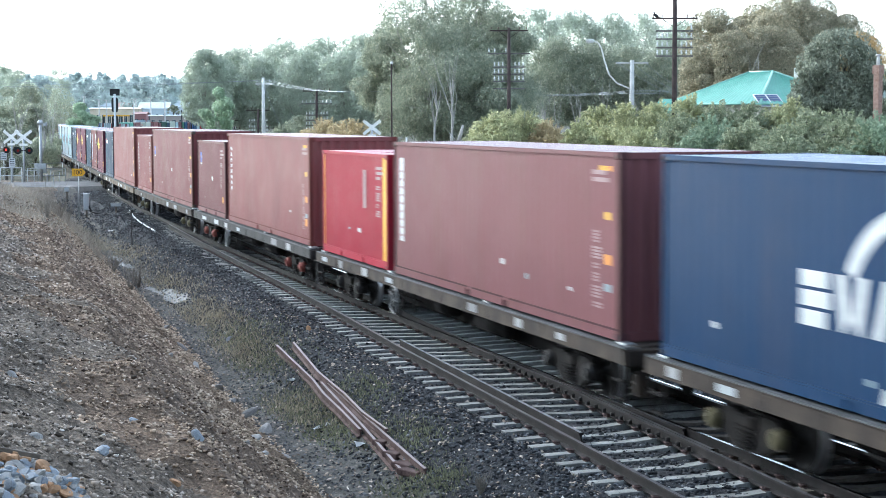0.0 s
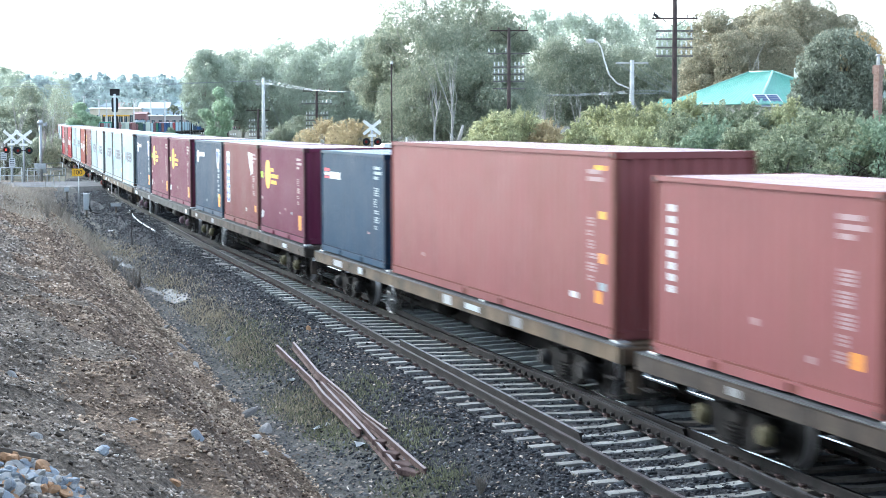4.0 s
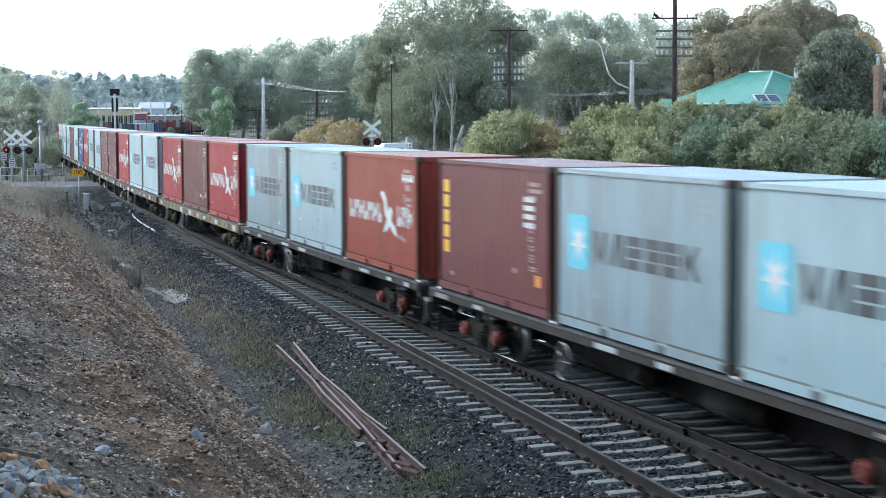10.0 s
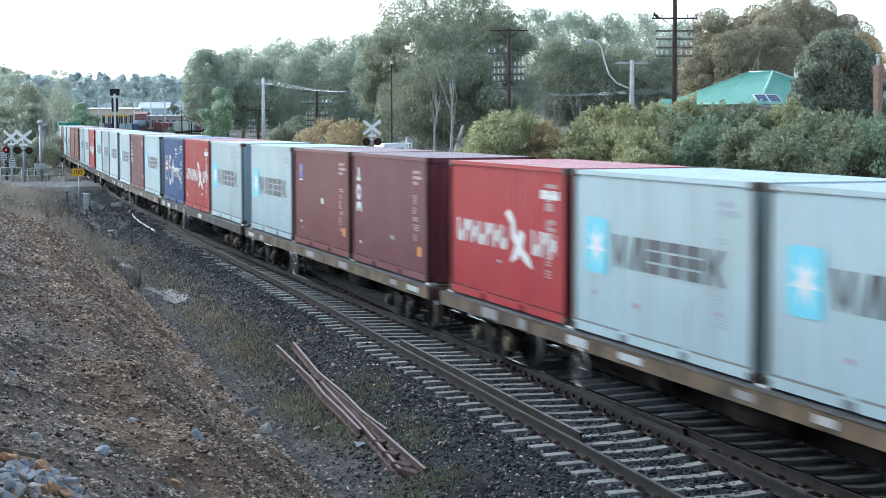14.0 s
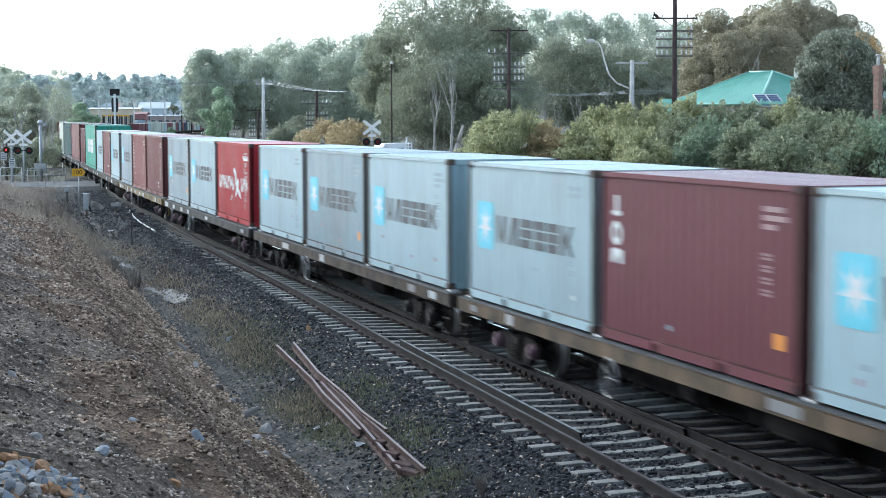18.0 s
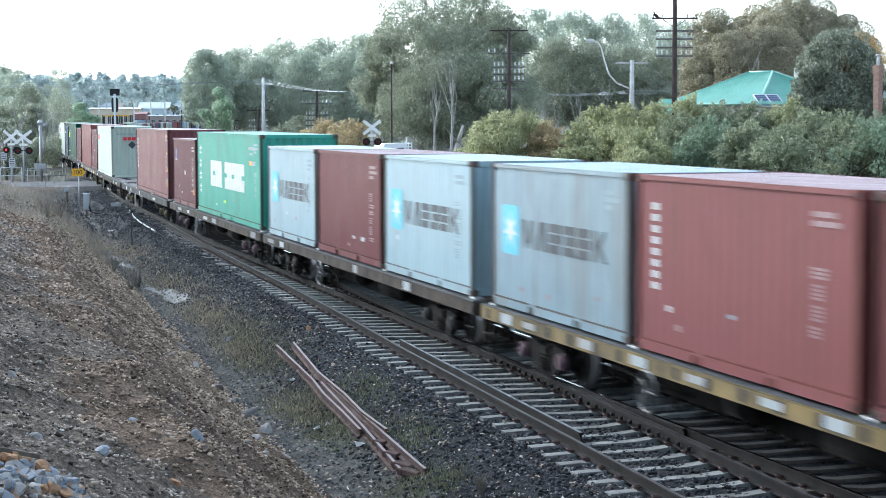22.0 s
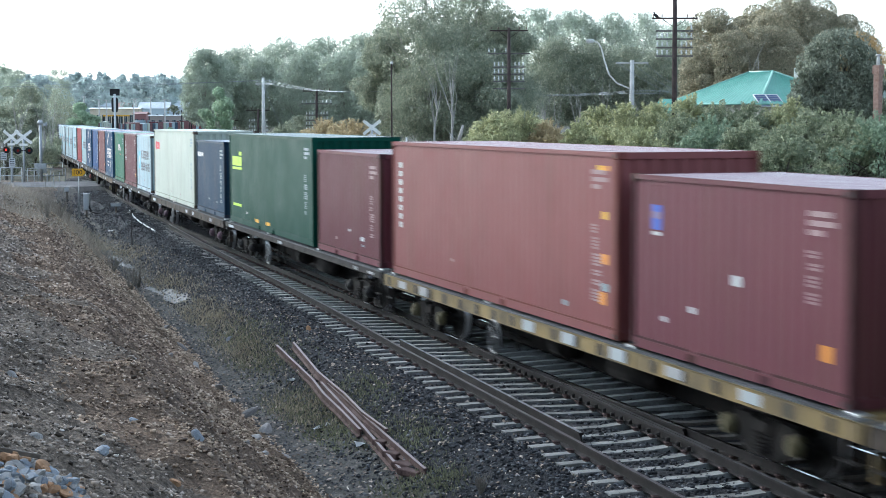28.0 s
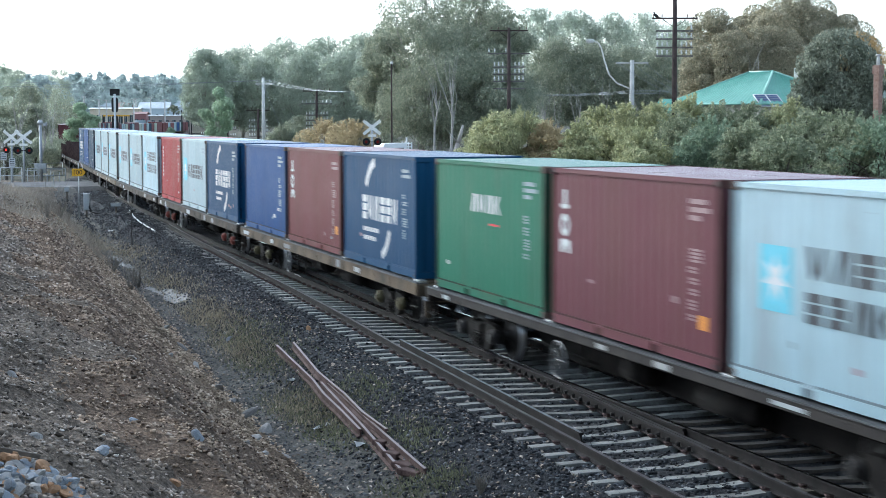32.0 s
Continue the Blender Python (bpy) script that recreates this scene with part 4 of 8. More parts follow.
def step_bm():
    bm = nb()
    for x in (-0.2, 0.2):
        box(bm, x - 0.015, x + 0.015, -0.02, 0.02, -0.62, 0.0)
    for z in (-0.6, -0.32):
        box(bm, -0.2, 0.2, -0.05, 0.05, z, z + 0.025)
    return bm


def brake_pipe_bm():
    bm = nb()
    tube(bm, (-9.4, 0, 0), (9.4, 0, 0), 0.022, n=6)
    for x in (-8.0, -3.0, 2.0, 7.0):
        box(bm, x - 0.03, x + 0.03, -0.04, 0.04, -0.01, 0.14)
    return bm


def lever_bm():
    bm = nb()
    tube(bm, (-1.3, 0, 0), (1.3, 0.05, -0.06), 0.025, n=6)
    box(bm, -0.04, 0.04, -0.02, 0.02, -0.35, 0.3)
    box(bm, 0.85, 0.93, -0.02, 0.02, -0.3, 0.25)
    return bm


def headstock_bm():
    bm = nb()
    box(bm, -0.10, 0.10, -1.28, 1.28, -0.30, -0.045, bevel=0.015)
    box(bm, -0.02, 0.12, -1.12, -0.98, -0.75, -0.4)
    tube(bm, (0.13, -0.9, -0.42), (0.13, -0.5, -0.42), 0.014, n=6)
    return bm


def coupler_bm():
    bm = nb()
    box(bm, -0.1, 0.42, -0.09, 0.09, -0.42, -0.2, bevel=0.02)
    box(bm, 0.34, 0.58, -0.16, 0.14, -0.48, -0.16, bevel=0.03)
    tube(bm, (0.1, 0.3, -0.4), (0.5, 0.26, -0.62), 0.03, n=6)
    return bm


def side_frame_bm():
    bm = nb()
    pts = [(-1.05, 0.02), (-0.75, 0.18), (-0.32, 0.20), (-0.2, -0.02), (0.2, -0.02), (0.32, 0.20), (0.75, 0.18), (1.05, 0.02), (1.05, -0.14), (0.70, -0.14), (0.42, -0.32),
           (-0.42, -0.32), (-0.70, -0.14), (-1.05, -0.14)]
    a = [bm.verts.new((x, -0.07, z)) for x, z in pts]
    b = [bm.verts.new((x, 0.07, z)) for x, z in pts]
    bm.faces.new(a)
    bm.faces.new(b[::-1])
    for i in range(len(pts)):
        j = (i + 1) % len(pts)
        bm.faces.new((a[i], b[i], b[j], a[j]))
    # spring nest and bolster end
    for k in (-0.12, 0.0, 0.12):
        for n in range(5):
            tube(bm, (k, -0.10, -0.26 + n * 0.05), (k, -0.10, -0.235 + n * 0.05), 0.055, n=8)
    box(bm, -0.2, 0.2, -0.14, 0.1, 0.0, 0.16, bevel=0.02)
    return bm


def axlebox_bm():
    bm = nb()
    tube(bm, (0, 0, 0), (0, -0.16, 0), 0.15, 0.13, n=12)
    tube(bm, (0, -0.16, 0), (0, -0.19, 0), 0.085, n=8)
    return bm


def wheelset_bm():
    bm = nb()
    tube(bm, (0, -0.95, 0), (0, 0.95, 0), 0.08, n=10)
    for sg in (-1, 1):
        y0 = sg * 0.69
        prof = [(0.10, -0.09), (0.16, -0.03), (0.36, -0.02), (0.39, -0.065), (0.46, -0.065), (0.465, 0.05), (0.49, 0.07), (0.46, 0.085), (0.39, 0.075), (0.36, 0.03), (0.16, 0.02), (0.10, 0.07)]
        n = 18
        rings = []
        for k in range(n):
            a = 2 * math.pi * k / n
            rings.append([bm.verts.new((r * math.cos(a), y0 - sg * w, r * math.sin(a))) for r, w in prof])
        for k in range(n):
            A, B = rings[k], rings[(k + 1) % n]
            for i in range(len(prof) - 1):
                f = bm.faces.new((A[i], A[i + 1], B[i + 1], B[i]))
                f.smooth = True
                f.material_index = 1 if i == 4 else 0
    bmesh.ops.recalc_face_normals(bm, faces=bm.faces)
    return bm


def handwheel_bm():
    bm = nb()
    n, R, r = 24, 0.30, 0.022
    rings = [[bm.verts.new(((R + r * math.cos(b)) * math.cos(a), r * math.sin(b), (R + r * math.cos(b)) * math.sin(a))) for b in (0, 1.57, 3.14, 4.71)]
             for a in (2 * math.pi * k / n for k in range(n))]
    for k in range(n):
        for i in range(4):
            bm.faces.new((rings[k][i], rings[k][(i + 1) % 4], rings[(k + 1) % n][(i + 1) % 4], rings[(k + 1) % n][i]))
    for k in range(5):
        a = 2 * math.pi * k / 5
        tube(bm, (0, 0, 0), (R * math.cos(a), 0, R * math.sin(a)), 0.016, n=5)
    tube(bm, (0, -0.03, 0), (0, 0.12, 0), 0.04, n=8)
    return bm


SILLS = {
    "rust": two_tone("rusty_brown_wagon_sill", (0.016, 0.013, 0.011), (0.074, 0.055, 0.041), 1.1, 0.85, 0.1),
    "tan": two_tone("tan_painted_sill", (0.020, 0.016, 0.012), (0.135, 0.094, 0.055), 0.9, 0.8),
    "yellow": two_tone("yellow_painted_sill", (0.06, 0.05, 0.035), (0.27, 0.19, 0.07), 0.8, 0.75),
    "grey": two_tone("dull_grey_wagon_sill", (0.018, 0.018, 0.018), (0.048, 0.046, 0.044), 1.3, 0.8, 0.1),
    "dark": two_tone("black_brown_wagon_sill", (0.016, 0.014, 0.013), (0.038, 0.032, 0.029), 1.5, 0.85, 0.1),
}
AXLEBOX = {c: plain(f"{c}_axlebox_cap", v, 0.7) for c, v in dict(
    yellow=srgb(82, 76, 50), pink=srgb(92, 70, 80), red=srgb(116, 52, 42), dark=srgb(34, 32, 31)).items()}
SILL_ME, DECK_ME, HEAD_ME, COUP_ME = (mesh_of(n, b, UNDER) for n, b in (("side_sill", sill_bm()), ("centre_girder", girder_bm()), ("headstock", headstock_bm()), ("coupler", coupler_bm())))
SF_ME, AX_ME, WH_ME = mesh_of("side_frame", side_frame_bm(), UNDER), mesh_of("axle_box", axlebox_bm(), UNDER), mesh_of("wheelset", wheelset_bm(), [WHEEL, TREAD])
HW_ME = mesh_of("handbrake_wheel", handwheel_bm(), plain("dull_wheel_paint", (0.16, 0.16, 0.155), 0.6))
BOL_ME = mesh_of("bogie", box(nb(), -0.2, 0.2, -0.95, 0.95, 0.02, 0.2, bevel=0.02), UNDER)
PLATE_ME = mesh_of("plate", box(nb(), -0.5, 0.5, -0.006, 0.0, -0.5, 0.5), WHITE)
PEDESTAL_ME = mesh_of("container_pedestal", box(nb(), -0.12, 0.12, -0.10, 0.10, -0.03, 0.035, bevel=0.01), GALV)
PLATE_MATS = [plain("white_reflector_plate", (0.36, 0.385, 0.40), 0.5), plain("dusty_white_plate", (0.31, 0.31, 0.31), 0.6), plain("grey_plate", (0.18, 0.18, 0.185), 0.6)]
BEARER_ME, RES_ME, STEP_ME, PIPE_ME, LEVER_ME = (mesh_of(n, b, UNDER) for n, b in (("cross_bearer", bearer_bm()), ("air_reservoir", reservoir_bm()), ("step", step_bm()),
                                                                                ("brake_pipe", brake_pipe_bm()), ("brake_lever", lever_bm())))
DECKPLATE_ME = mesh_of("deck_plate", box(nb(), -0.42, 0.42, -1.14, 1.14, -0.02, 0.0), RUST)
DECK_Z = 1.05
THIN_SILL_ME = mesh_of("side_sill", sill_bm(0.115), UNDER)  # shallow channel of the black wagons
SILL_Y, SILL_Z = 1.31, 0.99
EDGE_ME = mesh_of("deck_edge", box(nb(), -9.74, 9.74, 0.012, 0.26, 0.0, 0.022), two_tone("dark_grey_deck_steel", (0.030, 0.033, 0.036), (0.085, 0.092, 0.098), 1.2, 0.7, 0.1))
WHEELSETS = []


def wagon(colour, caps, seed, stripes=False, far=False):
    rnd = random.Random(seed * 7 + 1)
    thin = colour == "dark"
    words = dict(rust="rusty brown", tan="tan painted", yellow="yellow painted", grey="dull grey", dark="blackish brown")[colour]
    root = group_of("container_wagon", f"{words} flat container wagon on two bogies", "railway wagon", "wagons of the train")
    for sg in (-1, 1):
        part("side_sill", THIN_SILL_ME if thin else SILL_ME, SILLS[colour], root, m=pose(0, sg * SILL_Y, SILL_Z, 0, 0, 0 if sg < 0 else 180))
        part("deck_edge", EDGE_ME, None, root, m=pose(0, sg * SILL_Y, SILL_Z + 0.004, 0, 0, 0 if sg < 0 else 180))
    part("centre_girder", DECK_ME, UNDER, root, m=pose(0, 0, DECK_Z - 0.012))
    for i in range(13):
        part("cross_bearer", BEARER_ME, None, root, m=pose(-9.0 + i * 1.5, 0, DECK_Z - 0.012))
    for x in (-9.25, -3.2, 3.2, 9.25):
        part("deck_plate", DECKPLATE_ME, SILLS[colour], root, m=pose(x, 0, DECK_Z - 0.030))
    for sg in (-1, 1):
        part("headstock", HEAD_ME, SILLS[colour], root, m=pose(sg * 9.72, 0, DECK_Z - 0.02, 0, 0, 0 if sg > 0 else 180))
        part("coupler", COUP_ME, None, root, m=pose(sg * 9.62, 0, DECK_Z - 0.02, 0, 0, 0 if sg > 0 else 180))
    if far:
        for sg in (-1, 1):
            bg = part("bogie", BOL_ME, None, root, m=pose(sg * 7.1, 0, RAIL_Z + 0.46))
            part("side_frame", SF_ME, None, bg, m=pose(0, -1.0, 0))
        return root
    part("air_reservoir", RES_ME, None, root, m=pose(2.4, -0.72, DECK_Z - 0.56))
    part("brake_cylinder", RES_ME, None, root, m=pose(-0.6, -0.70, DECK_Z - 0.52) @ Matrix.Diagonal((0.5, 1, 1, 1)))
    part("brake_pipe", PIPE_ME, None, root, m=pose(0, -0.98, DECK_Z - 0.30))
    part("brake_lever", LEVER_ME, None, root, m=pose(-3.4, -0.85, DECK_Z - 0.55))
    for x in (-9.45, 9.45):
        part("step", STEP_ME, None, root, m=pose(x, -1.25, DECK_Z - 0.26))
    for x in (-9.4, -3.25, 3.2, 9.4):
        for sg in (-1, 1):
            part("container_pedestal", PEDESTAL_ME, None, root, m=pose(x, sg * 1.11, DECK_Z - 0.035))
    # pale plates along the near sill
    xs = [-8.6, -7.0, -4.9, -2.9, -0.8, 1.2, 3.0, 5.2, 7.4, 8.8]
    for x in xs:
        if rnd.random() < (0.8 if stripes else 0.48):
            w = rnd.choice((0.35, 0.5, 0.8)) if not stripes else 0.55
            part("reflector_plate", PLATE_ME, rnd.choice(PLATE_MATS[:2] if stripes else PLATE_MATS), root,
                 m=pose(x + rnd.uniform(-0.3, 0.3), -SILL_Y - 0.012, SILL_Z - (0.07 if thin else 0.11)) @ Matrix.Diagonal((w, 1, rnd.choice((0.11, 0.15, 0.18)) * (0.5 if thin else 1.0), 1)))
    if stripes:
        for i in range(20):
            part("stake_pocket", PLATE_ME, BLACKMAT, root, m=pose(-9.3 + i * 0.97, -SILL_Y - 0.011, SILL_Z - 0.115) @ Matrix.Diagonal((0.16, 1, 0.17, 1)))
    part("handbrake_wheel", HW_ME, None, root, m=pose(-2.4, -1.36, DECK_Z - 0.56))
    for sg in (-1, 1):
        bg = part("bogie", BOL_ME, None, root, m=pose(sg * 7.1, 0, RAIL_Z + 0.46))
        for sy in (-1, 1):
            part("side_frame", SF_ME, None, bg, m=pose(0, sy * 1.0, 0.0, 0, 0, 0 if sy < 0 else 180))
            for k in (-0.87, 0.87):
                part("axle_box", AX_ME, AXLEBOX[caps], bg, m=pose(k, sy * 1.02, -0.02, 0, 0, 0 if sy < 0 else 180))
        for k in (-0.87, 0.87):
            WHEELSETS.append((part("wheelset", WH_ME, None, bg, m=pose(k, 0, 0)), root, k))
    return root


DECKGREY = two_tone("mauve_grey_worn_deck_plate", (0.10, 0.094, 0.098), (0.23, 0.22, 0.225), 1.6, 0.75, 0.1)


def deck_panels(root):
    """Worn plates over the frame of a wagon that runs part empty, with dark gaps between them."""
    for y0, y1 in ((-1.06, -0.74), (-0.34, 0.34), (0.74, 1.06)):
        part("deck_panel", box(nb(), -9.6, 9.6, y0, y1, DECK_Z - 0.045, DECK_Z - 0.026), DECKGREY, root)
    for x, w in ((-9.2, 0.75), (-7.4, 1.3), (-5.3, 0.4), (-3.2, 0.9), (-1.0, 0.4), (1.0, 0.4), (3.2, 0.9), (5.3, 0.4), (7.4, 1.3), (9.2, 0.75)):
        part("cross_panel", box(nb(), x - w / 2, x + w / 2, -1.08, 1.08, DECK_Z - 0.026, DECK_Z - 0.010), DECKGREY, root)


def gondola_sides(root):
    """Low open sides with upright ribs, for the empty open wagon."""
    root.name = "open_wagon"
    tagged(root, "rusty brown empty open wagon with low ribbed sides", "railway wagon")
    for sg in (-1, 1):
        wl = part("side", box(nb(), -9.6, 9.6, sg * 1.17 - 0.02, sg * 1.17 + 0.02, DECK_Z, DECK_Z + 0.95), RUST, root)
        for i in range(14):
            x = -9.4 + i * 1.446
            part("rib", box(nb(), x - 0.05, x + 0.05, sg * 1.23 - 0.04, sg * 1.23 + 0.04, DECK_Z - 0.1, DECK_Z + 0.98), RUST, wl)
        part("end", box(nb(), sg * 9.6 - 0.03, sg * 9.6 + 0.03, -1.15, 1.15, DECK_Z, DECK_Z + 0.95), RUST, root)
    part("deck_plate", box(nb(), -9.6, 9.6, -1.15, 1.15, DECK_Z - 0.004, DECK_Z + 0.03), RUST, root)


# rear to front of each wagon: slots R20 M20 F20, or a forty-foot box at the rear (R40) or front (F40)
# behind the open wagons, paler paints on some boxes stand in for haze
TRAIN = """
rust yellow 0: R40 navy arc
rust dark 0: R20 crimson post / F40 mauve tall
grey red 0: R20 mauve badge / F40 brick column
rust yellow 0: R20 brick column / F40 brown badge
tan dark 0: R20 slate flag / F40 brick none
rust yellow 0: R20 slate knot / M20 brown bluecol / F20 purple sun
grey pink 0: R20 slate knot / M20 purple sun / F20 purple sun
tan dark 0: R20 dull_blue star / M20 dull_blue star / F20 pale_blue star
dark red 0: R20 brown gold / M20 dull_blue star / F20 pale_blue star
dark red 0: R20 dull_blue star / M20 pale_blue star / F20 orange south
yellow yellow 1: R20 red south / M20 brown none / F20 red south
tan yellow 0: R20 red south / M20 pale_blue star / F20 pale_blue star
tan dark 0: R20 pale_blue star / M20 brown badge / F20 plum short
grey yellow 0: R20 royal safari / M20 red south / F20 pale_blue star
tan pink 0: R20 pale_blue star / M20 plum short / F20 pale_blue star
rust dark 0: R20 pale_blue star / M20 dull_blue star / F20 pale_blue star
grey pink 0: R20 dull_blue star / M20 pale_blue star / F20 red south
yellow pink 1: R20 dull_blue star / M20 brick column / F20 brown none
rust dark 0: R20 pale_blue star / M20 brown none / F20 pale_blue star
rust pink 0: R20 plum badge / F40 jade ship
grey yellow 0: F40 mauve column
rust yellow 0: R40 cream flower
yellow yellow 1: F20 plum badge / R40 brick column
dark dark 0: F20 plum none / R40 forest hook
rust pink 0: F20 slate smallword / R40 cream flower
dark dark 0: R20 bottle word / M20 plum short / F20 sea_blue sea
tan yellow 0: R20 royal none / M20 brown short / F20 marine arc
rust red 0: R20 red column / M20 pale_blue star / F20 marine arc
rust dark 0: R20 pale_blue star / M20 pale_blue star / F20 sea_blue sea
tan dark 0: R20 pale_blue star / M20 pale_blue star / F20 pale_blue star
rust dark 0: R20 marine arc / M20 royal none / F20 slate none
gondola dark 0: 
gondola dark 0: 
gondola dark 0: 
rust dark 0: R20 mauve none / M20 plum none / F20 mauve none
rust dark 0: R20 cream none / M20 pale_blue none / F20 plum none
tan dark 0: R40 cream none / F20 cream none
rust dark 0: R20 mauve none / M20 pale_blue none / F20 cream none
tan dark 0: R20 plum none / M20 cream none / F20 mauve none
rust dark 0: R20 slate none / M20 mauve none / F20 dull_blue none
rust dark 0: R20 cream none / M20 mauve none / F20 cream none
tan dark 0: R40 brick none / F20 pale_blue none
rust dark 0: R20 pale_blue none / M20 pale_blue none / F20 plum none
rust dark 0: R20 slate none / M20 mauve none / F20 cream none
tan dark 0: R40 plum none / F20 pale_blue none
rust dark 0: R20 brick none / M20 pale_blue none / F20 cream none
rust dark 0: R20 brick none / M20 slate none / F20 pale_blue none
tan dark 0: R40 brown none / F20 cream none
rust dark 0: R20 pale_blue none / M20 brown none / F20 brown none
rust dark 0: R20 royal none / M20 pale_blue none / F20 brick none
tan dark 0: R20 brown none / M20 plum none / F20 pale_blue none
"""
REAR = (-21.96, -42.21, -62.44, -82.52, -102.64, -123.33, -143.22, -163.48, -183.79, -204.04, -224.04, -244.38, -264.67, -284.88, -304.95, -324.96,
        -345.24, -365.69, -385.62, -405.53, -425.88, -446.32, -465.99, -485.78, -505.65, -525.78, -545.95, -566.09, -586.13, -606.2, -626.3, -646.4, -666.5, -686.6, -706.7, -726.8, -746.9) + tuple(-767.0 - 20.1 * i for i in range(14))
SLOT = {"R20": 3.029, "M20": 9.389, "F20": 15.749, "R40": 6.096, "F40": 6.6 + 6.096}
MOVERS = []  # (thing, place along the train, height)
for n, (row, rear) in enumerate(zip(TRAIN.strip().splitlines(), REAR)):
    head, load = row.split(":")
    col, caps, stripes = head.split()
    load = load.strip()
    if col == "gondola":
        w = wagon("rust", caps, n)
        gondola_sides(w)
        MOVERS.append((w, rear + 9.45, 0.0))
        continue
    car = wagon(col, caps, n, stripes == "1", n > 31)
    if n in (20, 21):
        deck_panels(car)
    MOVERS.append((car, rear + 9.45, 0.0))
    for item in load.split(" / "):
        slot, colour, emblem = item.split()
        c = container(slot[1:], colour, emblem, n * 10 + int(SLOT[slot]), doors=slot == "F20" and n in (7, 8, 16, 27), far=n > 31)
        MOVERS.append((c, rear + SLOT[slot], DECK_Z))


# ---- trees ----
def leaf_mat(name, c1, c2, c3):
    m, t, b = base_mat(name, 0.85, 0.0, 0.15)
    c1, c2, c3 = (tuple(1.28 * (0.7 * v + 0.3 * w) for v, w in zip(c, c2)) for c in (c1, c2, c3))
    g = t.nodes.new("ShaderNodeNewGeometry")
    big = noise_node(t, 0.35, 3.0)
    col = ramp(t, g.outputs["Random Per Island"], [(0.0, c1), (0.55, c2), (1.0, c3)])
    col = mixc(t, 0.7, col, ramp(t, big, [(0.3, (0.75,) * 3), (0.7, (1.25,) * 3)]), "MULTIPLY")
    link(t, col, b.inputs["Base Color"])
    tr = t.nodes.new("ShaderNodeBsdfTranslucent")
    link(t, col, tr.inputs["Color"])
    mx = t.nodes.new("ShaderNodeMixShader")
    mx.inputs[0].default_value = 0.50
    link(t, b.outputs[0], mx.inputs[1])
    link(t, tr.outputs[0], mx.inputs[2])
    link(t, mx.outputs[0], t.nodes["Material Output"].inputs["Surface"])
    return m


GUMLEAF = leaf_mat("grey_olive_gum_leaves", (0.155, 0.172, 0.126), (0.265, 0.284, 0.212), (0.420, 0.418, 0.312))
# paler than the near gums: distance haze is mixed into these leaf colours
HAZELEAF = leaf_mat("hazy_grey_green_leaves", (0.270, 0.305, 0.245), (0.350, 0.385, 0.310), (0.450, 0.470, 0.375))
DENSELEAF = leaf_mat("dark_olive_leaves", (0.175, 0.170, 0.120), (0.310, 0.288, 0.205), (0.480, 0.420, 0.306))
DARKLEAF = leaf_mat("dark_glossy_leaves", (0.095, 0.108, 0.084), (0.185, 0.200, 0.150), (0.440, 0.450, 0.360))
RUSSETLEAF = leaf_mat("russet_tip_leaves", (0.280, 0.195, 0.098), (0.403, 0.280, 0.137), (0.520, 0.390, 0.195))
BUSHLEAF = leaf_mat("yellow_green_shrub_leaves", (0.170, 0.185, 0.105), (0.345, 0.355, 0.205), (0.600, 0.570, 0.370))
FRESHLEAF = leaf_mat("soft_green_leaves", (0.120, 0.165, 0.115), (0.220, 0.280, 0.195), (0.370, 0.420, 0.300))
LIMELEAF = leaf_mat("light_green_young_leaves", (0.230, 0.305, 0.205), (0.310, 0.385, 0.265), (0.390, 0.455, 0.325))
PALEBUSH = leaf_mat("pale_grey_green_shrub_leaves", (0.120, 0.145, 0.095), (0.240, 0.265, 0.175), (0.460, 0.460, 0.320))
DRYLEAF = leaf_mat("dry_straw_leaves", (0.281, 0.240, 0.151), (0.400, 0.330, 0.200), (0.520, 0.430, 0.281))
BARK = two_tone("pale_gum_bark", (0.26, 0.235, 0.205), (0.52, 0.49, 0.45), 1.2, 0.9, 0, 14)
DARKBARK = two_tone("dark_bark", (0.06, 0.05, 0.04), (0.13, 0.11, 0.09), 2.0, 0.95, 0, 18)


